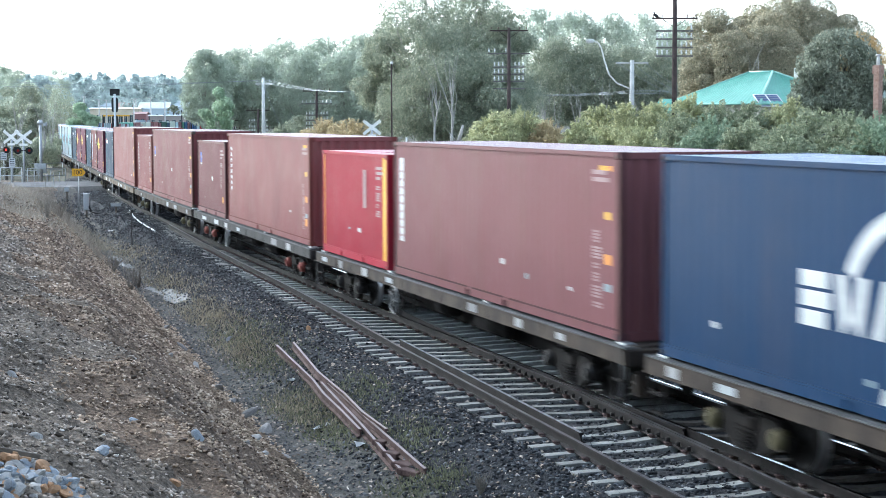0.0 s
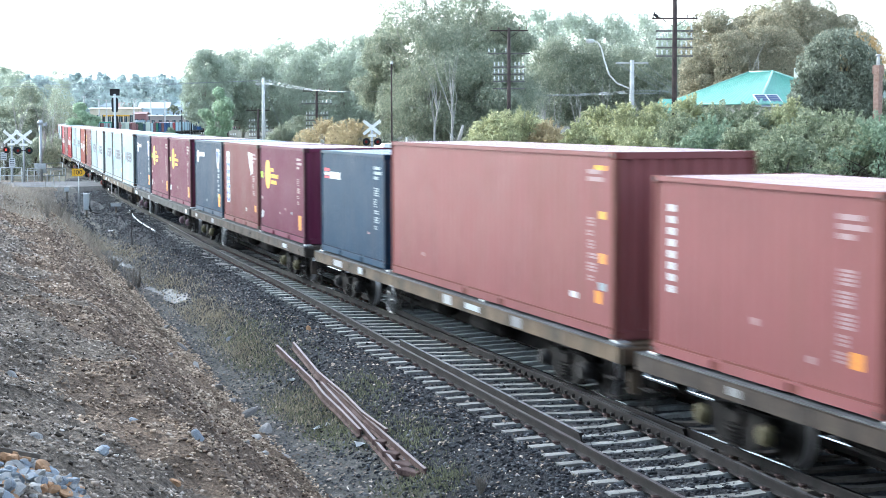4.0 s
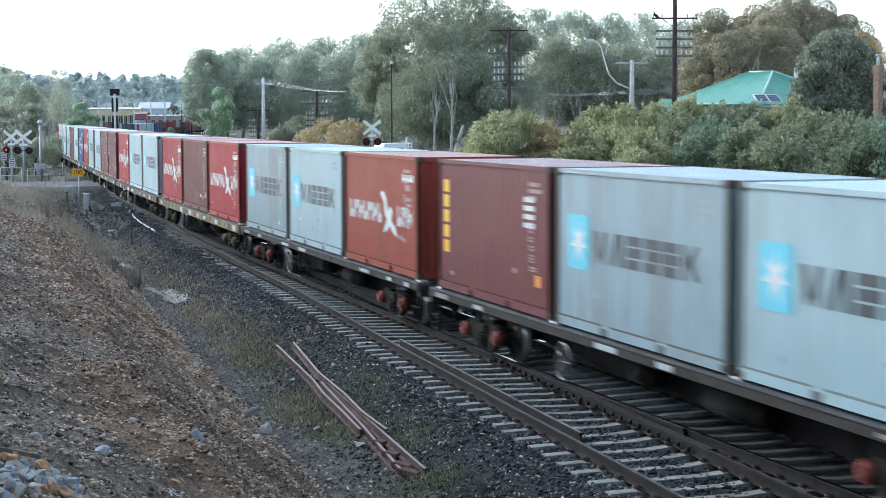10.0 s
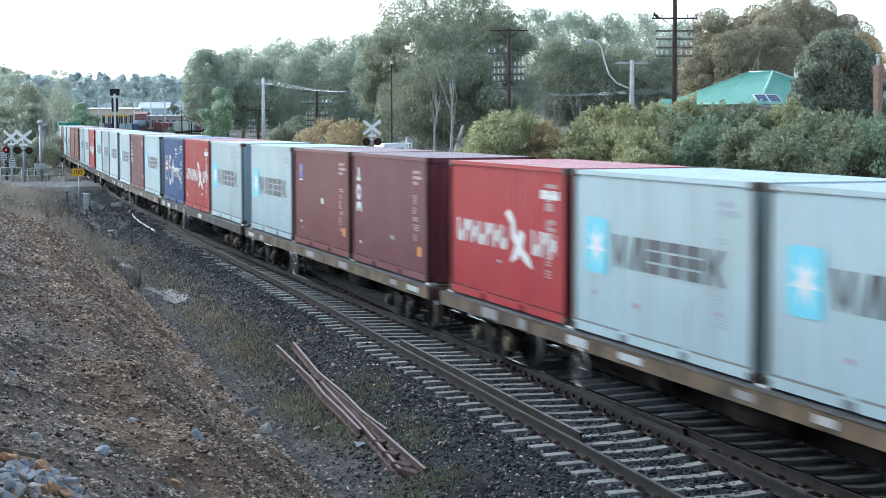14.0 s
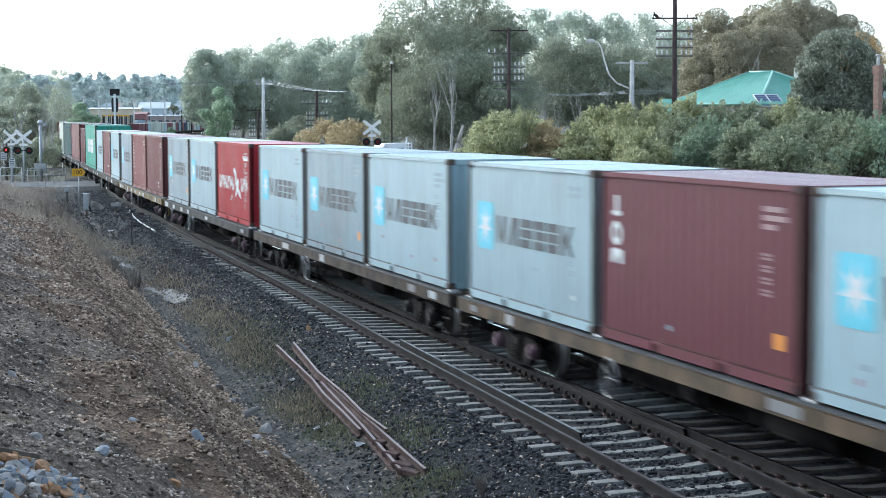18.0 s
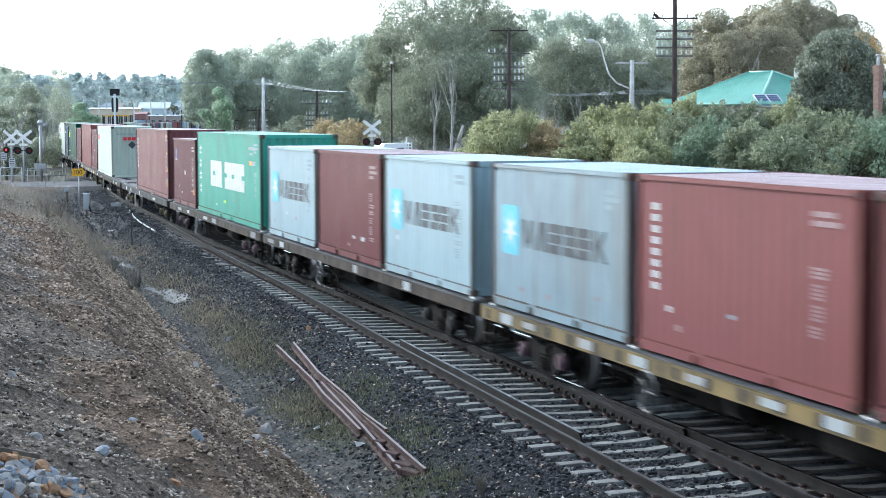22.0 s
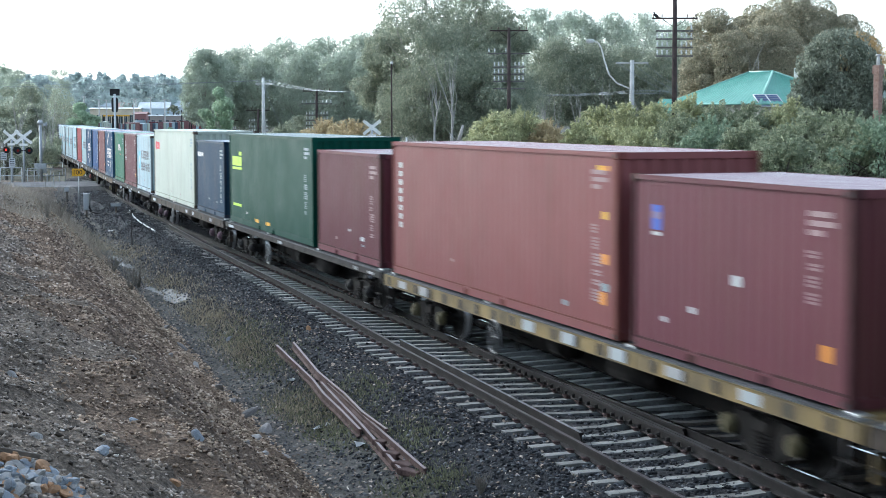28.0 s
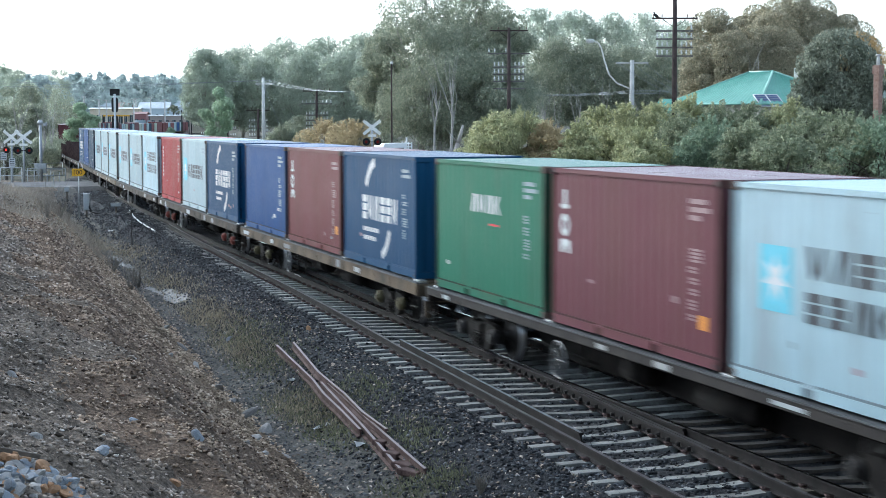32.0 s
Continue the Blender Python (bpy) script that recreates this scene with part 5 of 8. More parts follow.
def leaves_mesh(name, centres, radii, count, size, mat, rs, droop=0.6, shell=0.35, slim=0.4, face=0.0):
    """Small leaf blades in clumps round the centres; shell: how hollow a clump is."""
    n = len(centres)
    idx = np.repeat(np.arange(n), count)
    N = len(idx)
    d = rs.normal(size=(N, 3))
    d /= np.linalg.norm(d, axis=1)[:, None] + 1e-9
    rr = (shell + (1 - shell) * rs.rand(N)) ** 0.6
    pos = centres[idx] + d * rr[:, None] * radii[idx]
    pos[:, 2] -= droop * 0.25 * radii[idx, 2] * rs.rand(N) ** 2
    # blade axes: outward and hanging
    ax = d * 0.6 + rs.normal(size=(N, 3)) * 0.7
    ax[:, 2] -= droop
    ax /= np.linalg.norm(ax, axis=1)[:, None]
    side = np.cross(ax, rs.normal(size=(N, 3)) * (1 - face) + d * 2 * face + np.array([0, 0, 0.6]) * face)
    side /= np.linalg.norm(side, axis=1)[:, None]
    L = size * (0.6 + 0.8 * rs.rand(N))[:, None]
    w = L * slim
    v = np.stack([pos - ax * L * 0.5 + side * w * 0.5, pos + ax * L * 0.5, pos - ax * L * 0.5 - side * w * 0.5], 1).reshape(-1, 3)
    me = bpy.data.meshes.new(name)
    me.vertices.add(len(v))
    me.vertices.foreach_set("co", v.ravel())
    me.loops.add(len(v))
    me.loops.foreach_set("vertex_index", np.arange(len(v)))
    me.polygons.add(N)
    me.polygons.foreach_set("loop_start", np.arange(N) * 3)
    me.polygons.foreach_set("loop_total", np.full(N, 3))
    me.update()
    me.materials.append(mat)
    return me


def trunk_bm(H, fork, r0, tips, rs, n=7):
    bm = nb()
    p = Vector((0, 0, -0.4))
    lean = Vector((rs.uniform(-0.12, 0.12), rs.uniform(-0.12, 0.12), 1))
    k = 4
    pts = [p]
    for i in range(k):
        p = p + lean * (fork + 0.4) / k + Vector((rs.uniform(-0.05, 0.05) * fork, rs.uniform(-0.05, 0.05) * fork, 0))
        pts.append(p.copy())
    for i in range(k):
        tube(bm, pts[i], pts[i + 1], r0 * (1 - 0.12 * i) * (1.25 if i == 0 else 1), r0 * (1 - 0.12 * (i + 1)), n, caps=False)
    for c in tips:
        c = Vector(c)
        start = pts[rs.randint(2, k + 1)]
        mid = start.lerp(c, 0.5) + Vector((rs.uniform(-0.06, 0.06) * H, rs.uniform(-0.06, 0.06) * H, 0.05 * H))
        r = r0 * rs.uniform(0.22, 0.45)
        tube(bm, start, mid, r, r * 0.6, 5, caps=False)
        tube(bm, mid, c, r * 0.6, r * 0.15, 5, caps=False)
    return bm


def tree(label, H, R, seed, mat, bark=BARK, clumps=26, count=260, size=0.36, low=0.30, droop=0.7, shell=0.3, slim=0.4, fork=0.42, r0=None, flat=1.0, limbs=12, dome=False):
    """A tree of height H and crown radius R: trunk with limbs, and a crown of leaf clumps with gaps."""
    rs = np.random.RandomState(seed)
    cs, rad = [], []
    while len(cs) < clumps:
        d = rs.uniform(-1, 1, 3)
        q = np.linalg.norm(d)
        if q > 1 or q < 0.35:
            continue
        h = low + (1 - low) * (d[2] * 0.5 + 0.5)
        wide = R * (0.55 + 0.45 * math.sin(math.pi * min(1, max(0.05, (h - low) / (1 - low)) ** 0.75)))
        k = R * rs.uniform(0.22, 0.40)
        z = min(h * H, H - k * 0.5)
        cs.append((d[0] * wide, d[1] * wide * flat, z))
        rad.append((k * 1.15, k * 1.15, k * rs.uniform(0.65, 0.95)))
    if dome:
        # rounded heads packed over the whole outside of the crown
        cs, rad = [], []
        for i in range(clumps):
            u = (i + 0.5) / clumps
            c, a = 1 - 1.75 * u, i * 2.39996 + rs.uniform(-0.35, 0.35)
            q = math.sqrt(max(0.0, 1 - c * c)) * rs.uniform(0.82, 1.0)
            k = R * rs.uniform(0.20, 0.36)
            mid = (low + 1) / 2 * H
            cs.append((q * (R - k * 0.7) * math.cos(a), q * (R - k * 0.7) * math.sin(a), mid + c * ((1 - low) / 2 * H - k * 0.6) * rs.uniform(0.86, 1.0)))
            rad.append((k * 1.2, k * 1.2, k * rs.uniform(0.8, 1.0)))
    cs, rad = np.array(cs), np.array(rad)
    cs[:, 2] += (H - (cs[:, 2] + rad[:, 2] * 0.7).max()) * np.clip((cs[:, 2] - low * H) / (H - low * H), 0, 1)
    root = group_of("tree", label, "tree")
    tips = cs[rs.permutation(len(cs))[:limbs]]
    part("trunk", trunk_bm(H, fork * H, r0 or H * 0.022, tips, rs), bark, root)
    part("crown", leaves_mesh("crown", cs, rad, count, size, mat, rs, droop, shell, slim, 0.75 if dome else 0.3), None, root)
    return root


def stand(ob, x, y, rz=0.0, sink=0.0):
    ob.matrix_basis = pose(x, y, float(ground_z(x, y, False)) - sink, 0, 0, rz)
    return ob


# tall gums beside the crossing
for i, (x, y, top, R) in enumerate(((-143.88, 35.29, 16.74, 5.2), (-147.04, 41.22, 15.33, 4.4), (-141.31, 41.97, 13.23, 3.4), (-146.37, 33.16, 12.36, 2.9), (-139.21, 35.28, 11.56, 4.6), (-137.69, 39.13, 9.12, 4.2))):
    stand(tree("tall grey-green gum tree with pale forked trunk", top + 0.2, R, 20 + i, GUMLEAF, clumps=64, count=460, size=0.25, low=0.12, limbs=28, shell=0.5), x, y)
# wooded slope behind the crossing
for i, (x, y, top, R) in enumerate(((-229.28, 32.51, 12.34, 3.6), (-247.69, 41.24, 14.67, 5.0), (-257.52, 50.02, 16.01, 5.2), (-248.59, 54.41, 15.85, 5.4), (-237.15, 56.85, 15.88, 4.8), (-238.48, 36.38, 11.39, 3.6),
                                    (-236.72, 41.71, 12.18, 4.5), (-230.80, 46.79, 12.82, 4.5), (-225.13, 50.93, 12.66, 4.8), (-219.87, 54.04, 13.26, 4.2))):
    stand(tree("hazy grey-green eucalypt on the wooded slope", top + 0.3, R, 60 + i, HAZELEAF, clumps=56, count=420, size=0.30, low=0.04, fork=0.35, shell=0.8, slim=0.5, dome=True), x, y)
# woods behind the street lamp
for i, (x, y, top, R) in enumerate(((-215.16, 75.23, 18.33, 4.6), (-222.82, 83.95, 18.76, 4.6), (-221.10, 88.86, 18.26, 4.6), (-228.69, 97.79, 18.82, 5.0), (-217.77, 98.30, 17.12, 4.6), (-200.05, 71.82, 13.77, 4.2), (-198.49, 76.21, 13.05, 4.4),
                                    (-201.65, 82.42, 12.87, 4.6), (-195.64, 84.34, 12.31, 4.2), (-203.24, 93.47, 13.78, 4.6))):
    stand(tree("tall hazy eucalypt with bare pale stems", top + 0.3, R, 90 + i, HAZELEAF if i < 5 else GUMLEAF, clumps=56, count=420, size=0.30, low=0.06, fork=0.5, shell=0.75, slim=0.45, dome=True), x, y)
# dense rounded trees behind the house
for i, (x, y, top, R) in enumerate(((-158.69, 72.10, 14.80, 3.5), (-164.58, 79.88, 15.62, 4.2), (-159.61, 82.16, 16.21, 6.0), (-155.97, 86.13, 14.28, 3.9), (-152.61, 70.67, 12.29, 3.2), (-155.26, 68.78, 10.91, 2.2), (-153.13, 75.45, 12.72, 4.0))):
    stand(tree("dense rounded dark olive tree behind the house", top + 0.2, R, 120 + i, DENSELEAF, DARKBARK, clumps=42, count=int(980 * (R / 3.5) ** 2), size=0.19, low=0.16, droop=0.1, shell=0.85, slim=0.6, dome=True), x, y)
# dark tree by the line, bronze at its top
for x, y, top in ((-92.09, 45.53, 9.75),):
    stand(tree("dark leafy tree with russet top beside the line", top - float(ground_z(x, y, False)), 2.65, 140, DARKLEAF, DARKBARK, 52, 560, 0.19, 0.03, 0.5, 0.7, 0.45, 0.3, dome=True), x, y)
# feathery russet tree close behind it
stand(tree("feathery russet-topped tree behind the dark tree", 9.75 - float(ground_z(-95.2, 48.6, False)), 2.3, 142, RUSSETLEAF, DARKBARK, 40, 420, 0.15, 0.35, 0.5, 0.6, 0.4, 0.4, dome=True), -95.2, 48.6)
for i, (x, y, top, R) in enumerate(((-91.60, 43.35, 7.66, 1.5), (-92.28, 47.74, 8.42, 1.6), (-89.11, 40.87, 5.80, 1.2))):
    stand(tree("dark leafy tree with russet top beside the line", top - float(ground_z(x, y, False)), R, 145 + i, DARKLEAF, DARKBARK, 26, 300, 0.22, 0.03, 0.5, 0.6, 0.45, 0.3), x, y)
for x, y, top in ((-84.67, 44.91, 7.21),):
    stand(tree("dark leafy tree beside the brick chimney", top - float(ground_z(x, y, False)), 1.5, 141, DARKLEAF, DARKBARK, 24, 360, 0.22, 0.05, 0.5, 0.5, 0.45, 0.3), x, y)
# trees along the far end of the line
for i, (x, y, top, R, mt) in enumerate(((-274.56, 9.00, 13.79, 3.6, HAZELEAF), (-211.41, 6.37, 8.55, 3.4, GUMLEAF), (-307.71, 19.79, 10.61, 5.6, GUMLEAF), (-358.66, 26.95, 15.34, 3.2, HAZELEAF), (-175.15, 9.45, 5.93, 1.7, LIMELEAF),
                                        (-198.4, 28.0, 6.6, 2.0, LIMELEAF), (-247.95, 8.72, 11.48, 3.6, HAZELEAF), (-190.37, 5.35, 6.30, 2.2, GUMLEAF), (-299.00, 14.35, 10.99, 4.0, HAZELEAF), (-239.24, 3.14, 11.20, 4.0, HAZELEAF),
                                        (-210.06, 24.50, 3.21, 1.0, FRESHLEAF))):
    stand(tree("eucalypt near the far end of the line" if mt not in (FRESHLEAF, LIMELEAF) else "small fresh green tree beside the yard", top + 0.2, R, 160 + i, mt, clumps=30, count=400, size=0.27, low=0.10), x, y)
stand(tree("dark green shrub tree beside the crossing", 4.6, 1.9, 181, DARKLEAF, DARKBARK, 20, 300, 0.2, 0.05), *(-136.34, -1.39))
stand(tree("scrubby dark tree behind the crossing signs", 3.4, 2.2, 182, GUMLEAF, DARKBARK, 20, 300, 0.22, 0.03), *(-153.96, 2.46))
stand(tree("scrubby dark tree behind the crossing signs", 3.2, 2.0, 183, GUMLEAF, DARKBARK, 20, 300, 0.22, 0.03), *(-165.73, 5.14))


# shrubs on the far side of the line
def fronds(name, H, R, stems, leaflets, size, mat, rs):
    """Arching sprays that leave the bush outwards, with paired leaflets along each."""
    a = rs.rand(stems) * 6.28
    el = rs.uniform(0.05, 1.45, stems)
    out = np.stack([np.cos(a) * np.cos(el), np.sin(a) * np.cos(el), np.sin(el)], 1)
    base = out * np.array([R * 0.72, R * 0.72, H * 0.52]) * rs.uniform(0.55, 1.0, stems)[:, None] + np.array([0, 0, H * 0.34])
    ln = rs.uniform(0.45, 1.0, stems) * min(1.1, R * 0.55)
    u = np.linspace(0.05, 1, leaflets)
    d = out * 0.75 + np.array([0, 0, 0.55])
    p = base[:, None] + d[:, None] * (ln[:, None] * u)[..., None]
    p[..., 2] -= (0.55 * ln[:, None] * u ** 2)
    p = p.reshape(-1, 3) + rs.normal(size=(stems * leaflets, 3)) * 0.025
    return leaves_mesh(name, p, np.full((len(p), 3), 0.05), 1, size, mat, rs, 0.25, 0.3, 0.34)


def shrub(label, H, R, seed, mat, x, y, size=0.26, count=260, mat2=None):
    rs = np.random.RandomState(seed)
    n = 22
    a = rs.rand(n) * 6.28
    q = np.sqrt(rs.rand(n)) * R
    cs = np.stack([q * np.cos(a), q * np.sin(a), H * (0.18 + 0.68 * rs.rand(n) * (1 - 0.45 * (q / R) ** 2))], 1)
    rad = np.stack([rs.uniform(0.35, 0.6, n) * R * 0.75] * 3, 1) * np.array([1, 1, 0.7])
    root = group_of("shrub", label, "shrub", "shrubs beyond the line")
    bm = nb()
    for c in cs[:12]:
        mid = (c[0] * 0.4, c[1] * 0.4, c[2] * 0.55)
        tube(bm, (c[0] * 0.1, c[1] * 0.1, -0.3), mid, 0.05, 0.035, 5, caps=False)
        tube(bm, mid, tuple(c), 0.035, 0.012, 5, caps=False)
    part("stem", bm, DARKBARK, root)
    part("foliage", leaves_mesh("foliage", cs, rad, int(count * 0.8), size * 0.82, mat, rs, 0.35, 0.5, 0.35), None, root)
    part("sprays", fronds("sprays", H, R, 190, 34, size * 0.58, mat2 or mat, rs), None, root)
    return stand(root, x, y)


for i, (x, y, top, R, mt) in enumerate(((-86.37, 20.74, 4.78, 1.7, BUSHLEAF), (-86.86, 22.42, 4.71, 1.7, BUSHLEAF), (-85.46, 23.28, 4.22, 1.4, DRYLEAF), (-88.27, 27.69, 5.22, 1.8, BUSHLEAF), (-85.95, 28.29, 5.26, 1.7, BUSHLEAF),
                                        (-86.36, 30.23, 5.39, 1.9, BUSHLEAF), (-84.90, 31.59, 5.9, 1.4, BUSHLEAF), (-83.47, 32.58, 5.4, 1.9, PALEBUSH), (-82.03, 33.60, 5.2, 1.7, PALEBUSH), (-81.53, 35.05, 5.0, 1.5, BUSHLEAF),
                                        (-83.94, 37.51, 5.75, 1.1, BUSHLEAF), (-77.29, 34.88, 4.72, 1.9, PALEBUSH), (-74.96, 35.44, 4.45, 2.2, PALEBUSH), (-72.66, 35.92, 4.25, 2.2, FRESHLEAF), (-83.05, 24.14, 4.22, 1.3, BUSHLEAF), (-89.48, 20.73, 3.84, 1.1, BUSHLEAF),
                                        (-79.57, 28.21, 4.62, 1.8, PALEBUSH), (-77.19, 28.92, 4.47, 1.8, FRESHLEAF), (-74.83, 29.55, 4.19, 1.7, PALEBUSH), (-78.36, 25.38, 4.00, 1.6, BUSHLEAF), (-72.45, 30.24, 3.92, 1.7, PALEBUSH),
                                        (-145.71, 26.89, 4.19, 2.3, DRYLEAF), (-141.05, 28.16, 4.29, 2.2, DRYLEAF), (-166.00, 29.66, 4.56, 2.0, GUMLEAF), (-156.67, 25.67, 3.49, 1.8, GUMLEAF), (-129.37, 27.87, 2.95, 1.3, DARKLEAF))):
    word = {BUSHLEAF: "feathery yellow-green", FRESHLEAF: "leafy green", GUMLEAF: "grey-green", PALEBUSH: "pale grey-green feathery", DRYLEAF: "dry straw-coloured", DARKLEAF: "dark green"}[mt]
    shrub(f"{word} shrub on the far side of the line", max(1.5, top - float(ground_z(x, y, False))) * 1.06, R, 200 + i, mt, x, y)
# unseen gums added behind and beside the viewpoint block sky light there and close the place
for i, (x, y, H_, R) in enumerate(((8, -24, 13, 5.2), (20, -22, 14, 5.5), (-8, -29, 13, 5.0), (31, -17, 13, 5.2), (42, -12, 14, 5.5), (24, -32, 15, 6.0), (2, -36, 15, 6.0))):
    stand(tree("unseen gum tree added behind the viewpoint to block sky light", H_, R, 400 + i, GUMLEAF, clumps=40, count=90, size=0.9, low=0.04, limbs=10, shell=0.5, slim=0.5, dome=True), x, y)
# bare pale stems in front of the woods
PALESTEM = two_tone("bleached_gum_stem", (0.25, 0.235, 0.21), (0.42, 0.40, 0.37), 1.5, 0.85, 0, 14)
for i, (x, y, top, r_) in enumerate(((-183.36, 67.06, 10.20, 0.11), (-181.90, 64.59, 8.06, 0.09), (-178.82, 61.35, 8.64, 0.10), (-182.85, 74.23, 8.11, 0.08), (-127.38, 32.44, 10.53, 0.15), (-126.73, 30.80, 8.72, 0.12), (-140.91, 67.59, 11.95, 0.12),
                                     (-149.4, 1.0, 7.3, 0.10), (-149.3, 2.1, 7.0, 0.09), (-159.2, 4.5, 6.6, 0.09), (-168.0, 64.5, 9.4, 0.12), (-170.5, 58.0, 9.0, 0.11))):
    q = np.random.RandomState(500 + i)
    H_ = top - float(ground_z(x, y, False))
    tips = [(q.uniform(-1, 1) * H_ * 0.16, q.uniform(-1, 1) * H_ * 0.16, H_ * q.uniform(0.72, 1.0)) for _ in range(6)]
    bare = new("bare_tree", mesh_of("bare_tree", trunk_bm(H_ * 0.8, H_ * 0.55, r_, tips, q), PALESTEM))
    stand(tagged(bare, "bare pale gum stem standing before the woods", "dead tree", "bare stems"), x, y)
# bleached dead limb leaning by the gums
bm = nb()
tube(bm, (0, 0, -0.3), (0.1, 0.9, 2.2), 0.22, 0.17, 8)
tube(bm, (0.1, 0.9, 2.2), (0.15, 1.3, 3.6), 0.17, 0.10, 8)
tube(bm, (0.1, 0.9, 2.2), (0.0, 0.2, 3.0), 0.09, 0.04, 6)
dead = new("dead_tree_trunk", mesh_of("dead_tree_trunk", bm, BARK))
stand(tagged(dead, "bleached leaning dead trunk beside the gums", "dead tree"), *(-124.94, 31.10))

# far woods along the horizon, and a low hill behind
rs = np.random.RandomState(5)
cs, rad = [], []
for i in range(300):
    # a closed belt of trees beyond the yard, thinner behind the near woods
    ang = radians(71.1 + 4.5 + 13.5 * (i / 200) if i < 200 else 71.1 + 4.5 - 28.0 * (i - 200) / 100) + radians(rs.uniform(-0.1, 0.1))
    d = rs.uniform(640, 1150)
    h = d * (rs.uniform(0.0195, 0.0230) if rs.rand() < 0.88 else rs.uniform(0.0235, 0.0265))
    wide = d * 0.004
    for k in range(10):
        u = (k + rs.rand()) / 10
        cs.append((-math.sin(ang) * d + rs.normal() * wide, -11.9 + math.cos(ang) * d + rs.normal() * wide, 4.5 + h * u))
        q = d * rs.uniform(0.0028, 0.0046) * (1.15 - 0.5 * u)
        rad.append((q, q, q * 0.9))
# leaf colours are paled so that they hold the distance haze
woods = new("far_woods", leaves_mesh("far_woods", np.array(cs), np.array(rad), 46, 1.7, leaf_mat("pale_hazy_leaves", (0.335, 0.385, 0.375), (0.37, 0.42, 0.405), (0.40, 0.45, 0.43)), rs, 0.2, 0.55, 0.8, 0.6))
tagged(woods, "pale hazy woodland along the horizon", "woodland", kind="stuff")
# the hill's pale blue-grey has the distance haze in its base colour
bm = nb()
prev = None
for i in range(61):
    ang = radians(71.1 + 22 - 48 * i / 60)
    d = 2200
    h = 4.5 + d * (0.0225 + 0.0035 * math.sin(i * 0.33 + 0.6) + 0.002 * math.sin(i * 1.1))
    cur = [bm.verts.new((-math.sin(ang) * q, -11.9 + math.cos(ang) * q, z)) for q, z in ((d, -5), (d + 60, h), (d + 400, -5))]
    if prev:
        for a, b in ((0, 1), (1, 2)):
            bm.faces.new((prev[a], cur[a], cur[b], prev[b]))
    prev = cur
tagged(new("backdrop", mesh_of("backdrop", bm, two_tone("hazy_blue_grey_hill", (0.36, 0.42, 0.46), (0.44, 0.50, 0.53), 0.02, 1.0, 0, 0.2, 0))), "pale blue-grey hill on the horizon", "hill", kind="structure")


# ---- poles and wires ----
def gz(x, y):
    return float(ground_z(x, y, False))


def wire(bm, a, b, sag, r=0.014, n=10):
    a, b = Vector(a), Vector(b)
    pts = [a.lerp(b, i / n) - Vector((0, 0, sag * 4 * (i / n) * (1 - i / n))) for i in range(n + 1)]
    for p, q in zip(pts, pts[1:]):
        tube(bm, p, q, r, n=4, caps=False)


INS_BM = nb()
tube(INS_BM, (0, 0, 0), (0, 0, 0.10), 0.018, n=5)
tube(INS_BM, (0, 0, 0.06), (0, 0, 0.20), 0.065, 0.05, n=8)
tube(INS_BM, (0, 0, 0.20), (0, 0, 0.30), 0.045, 0.05, n=8)
INSULATOR = mesh_of("insulator", INS_BM, PORCELAIN)


def telegraph_pole(x, y, top, rows, r=0.15, head=None, half=1.2, gaps=()):
    """A tall pole with a stack of insulator arms; rows: their heights."""
    z0 = gz(x, y) - 0.5
    root = group_of("telegraph_pole", "dark weathered telegraph pole with arms of white insulators", "telegraph pole", "telegraph poles", pose(x, y, 0, 0, 0, -18))
    part("pole", tube(nb(), (0, 0, z0), (0, 0, top), r, r * 0.72, 12), POLEWOOD, root)
    if head:
        bm = box(nb(), -0.05, 0.05, -1.35, 1.35, head - 0.05, head + 0.05)
        arm = part("top_arm", bm, POLEWOOD, root)
        for yy in (-1.25, -0.75, 0.75, 1.25):
            part("insulator", INSULATOR, plain("brown_porcelain", (0.10, 0.06, 0.05), 0.4), arm, m=pose(0, yy, head + 0.05) @ Matrix.Scale(0.7, 4))
        for sg in (-1, 1):
            part("brace", tube(nb(), (0, sg * 0.08, head - 0.5), (0, sg * 0.7, head - 0.05), 0.02, n=5), POLEWOOD, root)
    for k, z in enumerate(rows):
        wide = half * (1.25 if len(rows) > 4 and k == len(rows) - 1 else 0.92)
        arm = part("crossarm", box(nb(), -0.16, -0.07, -wide, wide, z - 0.05, z + 0.05), ARMWOOD, root)
        for i in range(8):
            yy = -wide + 0.10 + i * (wide - 0.10) * 2 / 7
            if (k, i) in gaps or abs(yy) < 0.2:
                continue
            part("insulator", INSULATOR, None, arm, m=pose(-0.115, yy, z + 0.05))
    return root


P1 = (-90.74, 33.56)
P2 = (-111.60, 31.14)
P3 = (-161.51, 30.24)
P4 = (-191.99, 31.24)
telegraph_pole(*P1, 12.6, [7.98, 8.48, 8.98, 9.46], 0.17, 10.19, gaps={(0, 4), (3, 1), (3, 2), (3, 5), (3, 6), (3, 0)})
telegraph_pole(*P2, 10.65, [6.4, 6.9, 7.4, 7.9, 8.85], 0.15, 10.44, gaps={(4, 2), (4, 5), (4, 6), (4, 7), (0, 0), (0, 1), (0, 2), (0, 3), (0, 4), (0, 5), (0, 6), (0, 7)})
telegraph_pole(*P3, 7.1, [3.1, 3.6, 4.1, 4.6, 5.7], 0.15, 6.95)
telegraph_pole(*P4, 5.35, [2.2, 2.7, 3.15, 3.85], 0.15, 5.2)
telegraph_pole(*(-222.76, 34.01), 4.1, [1.9, 2.75], 0.15, 3.95)
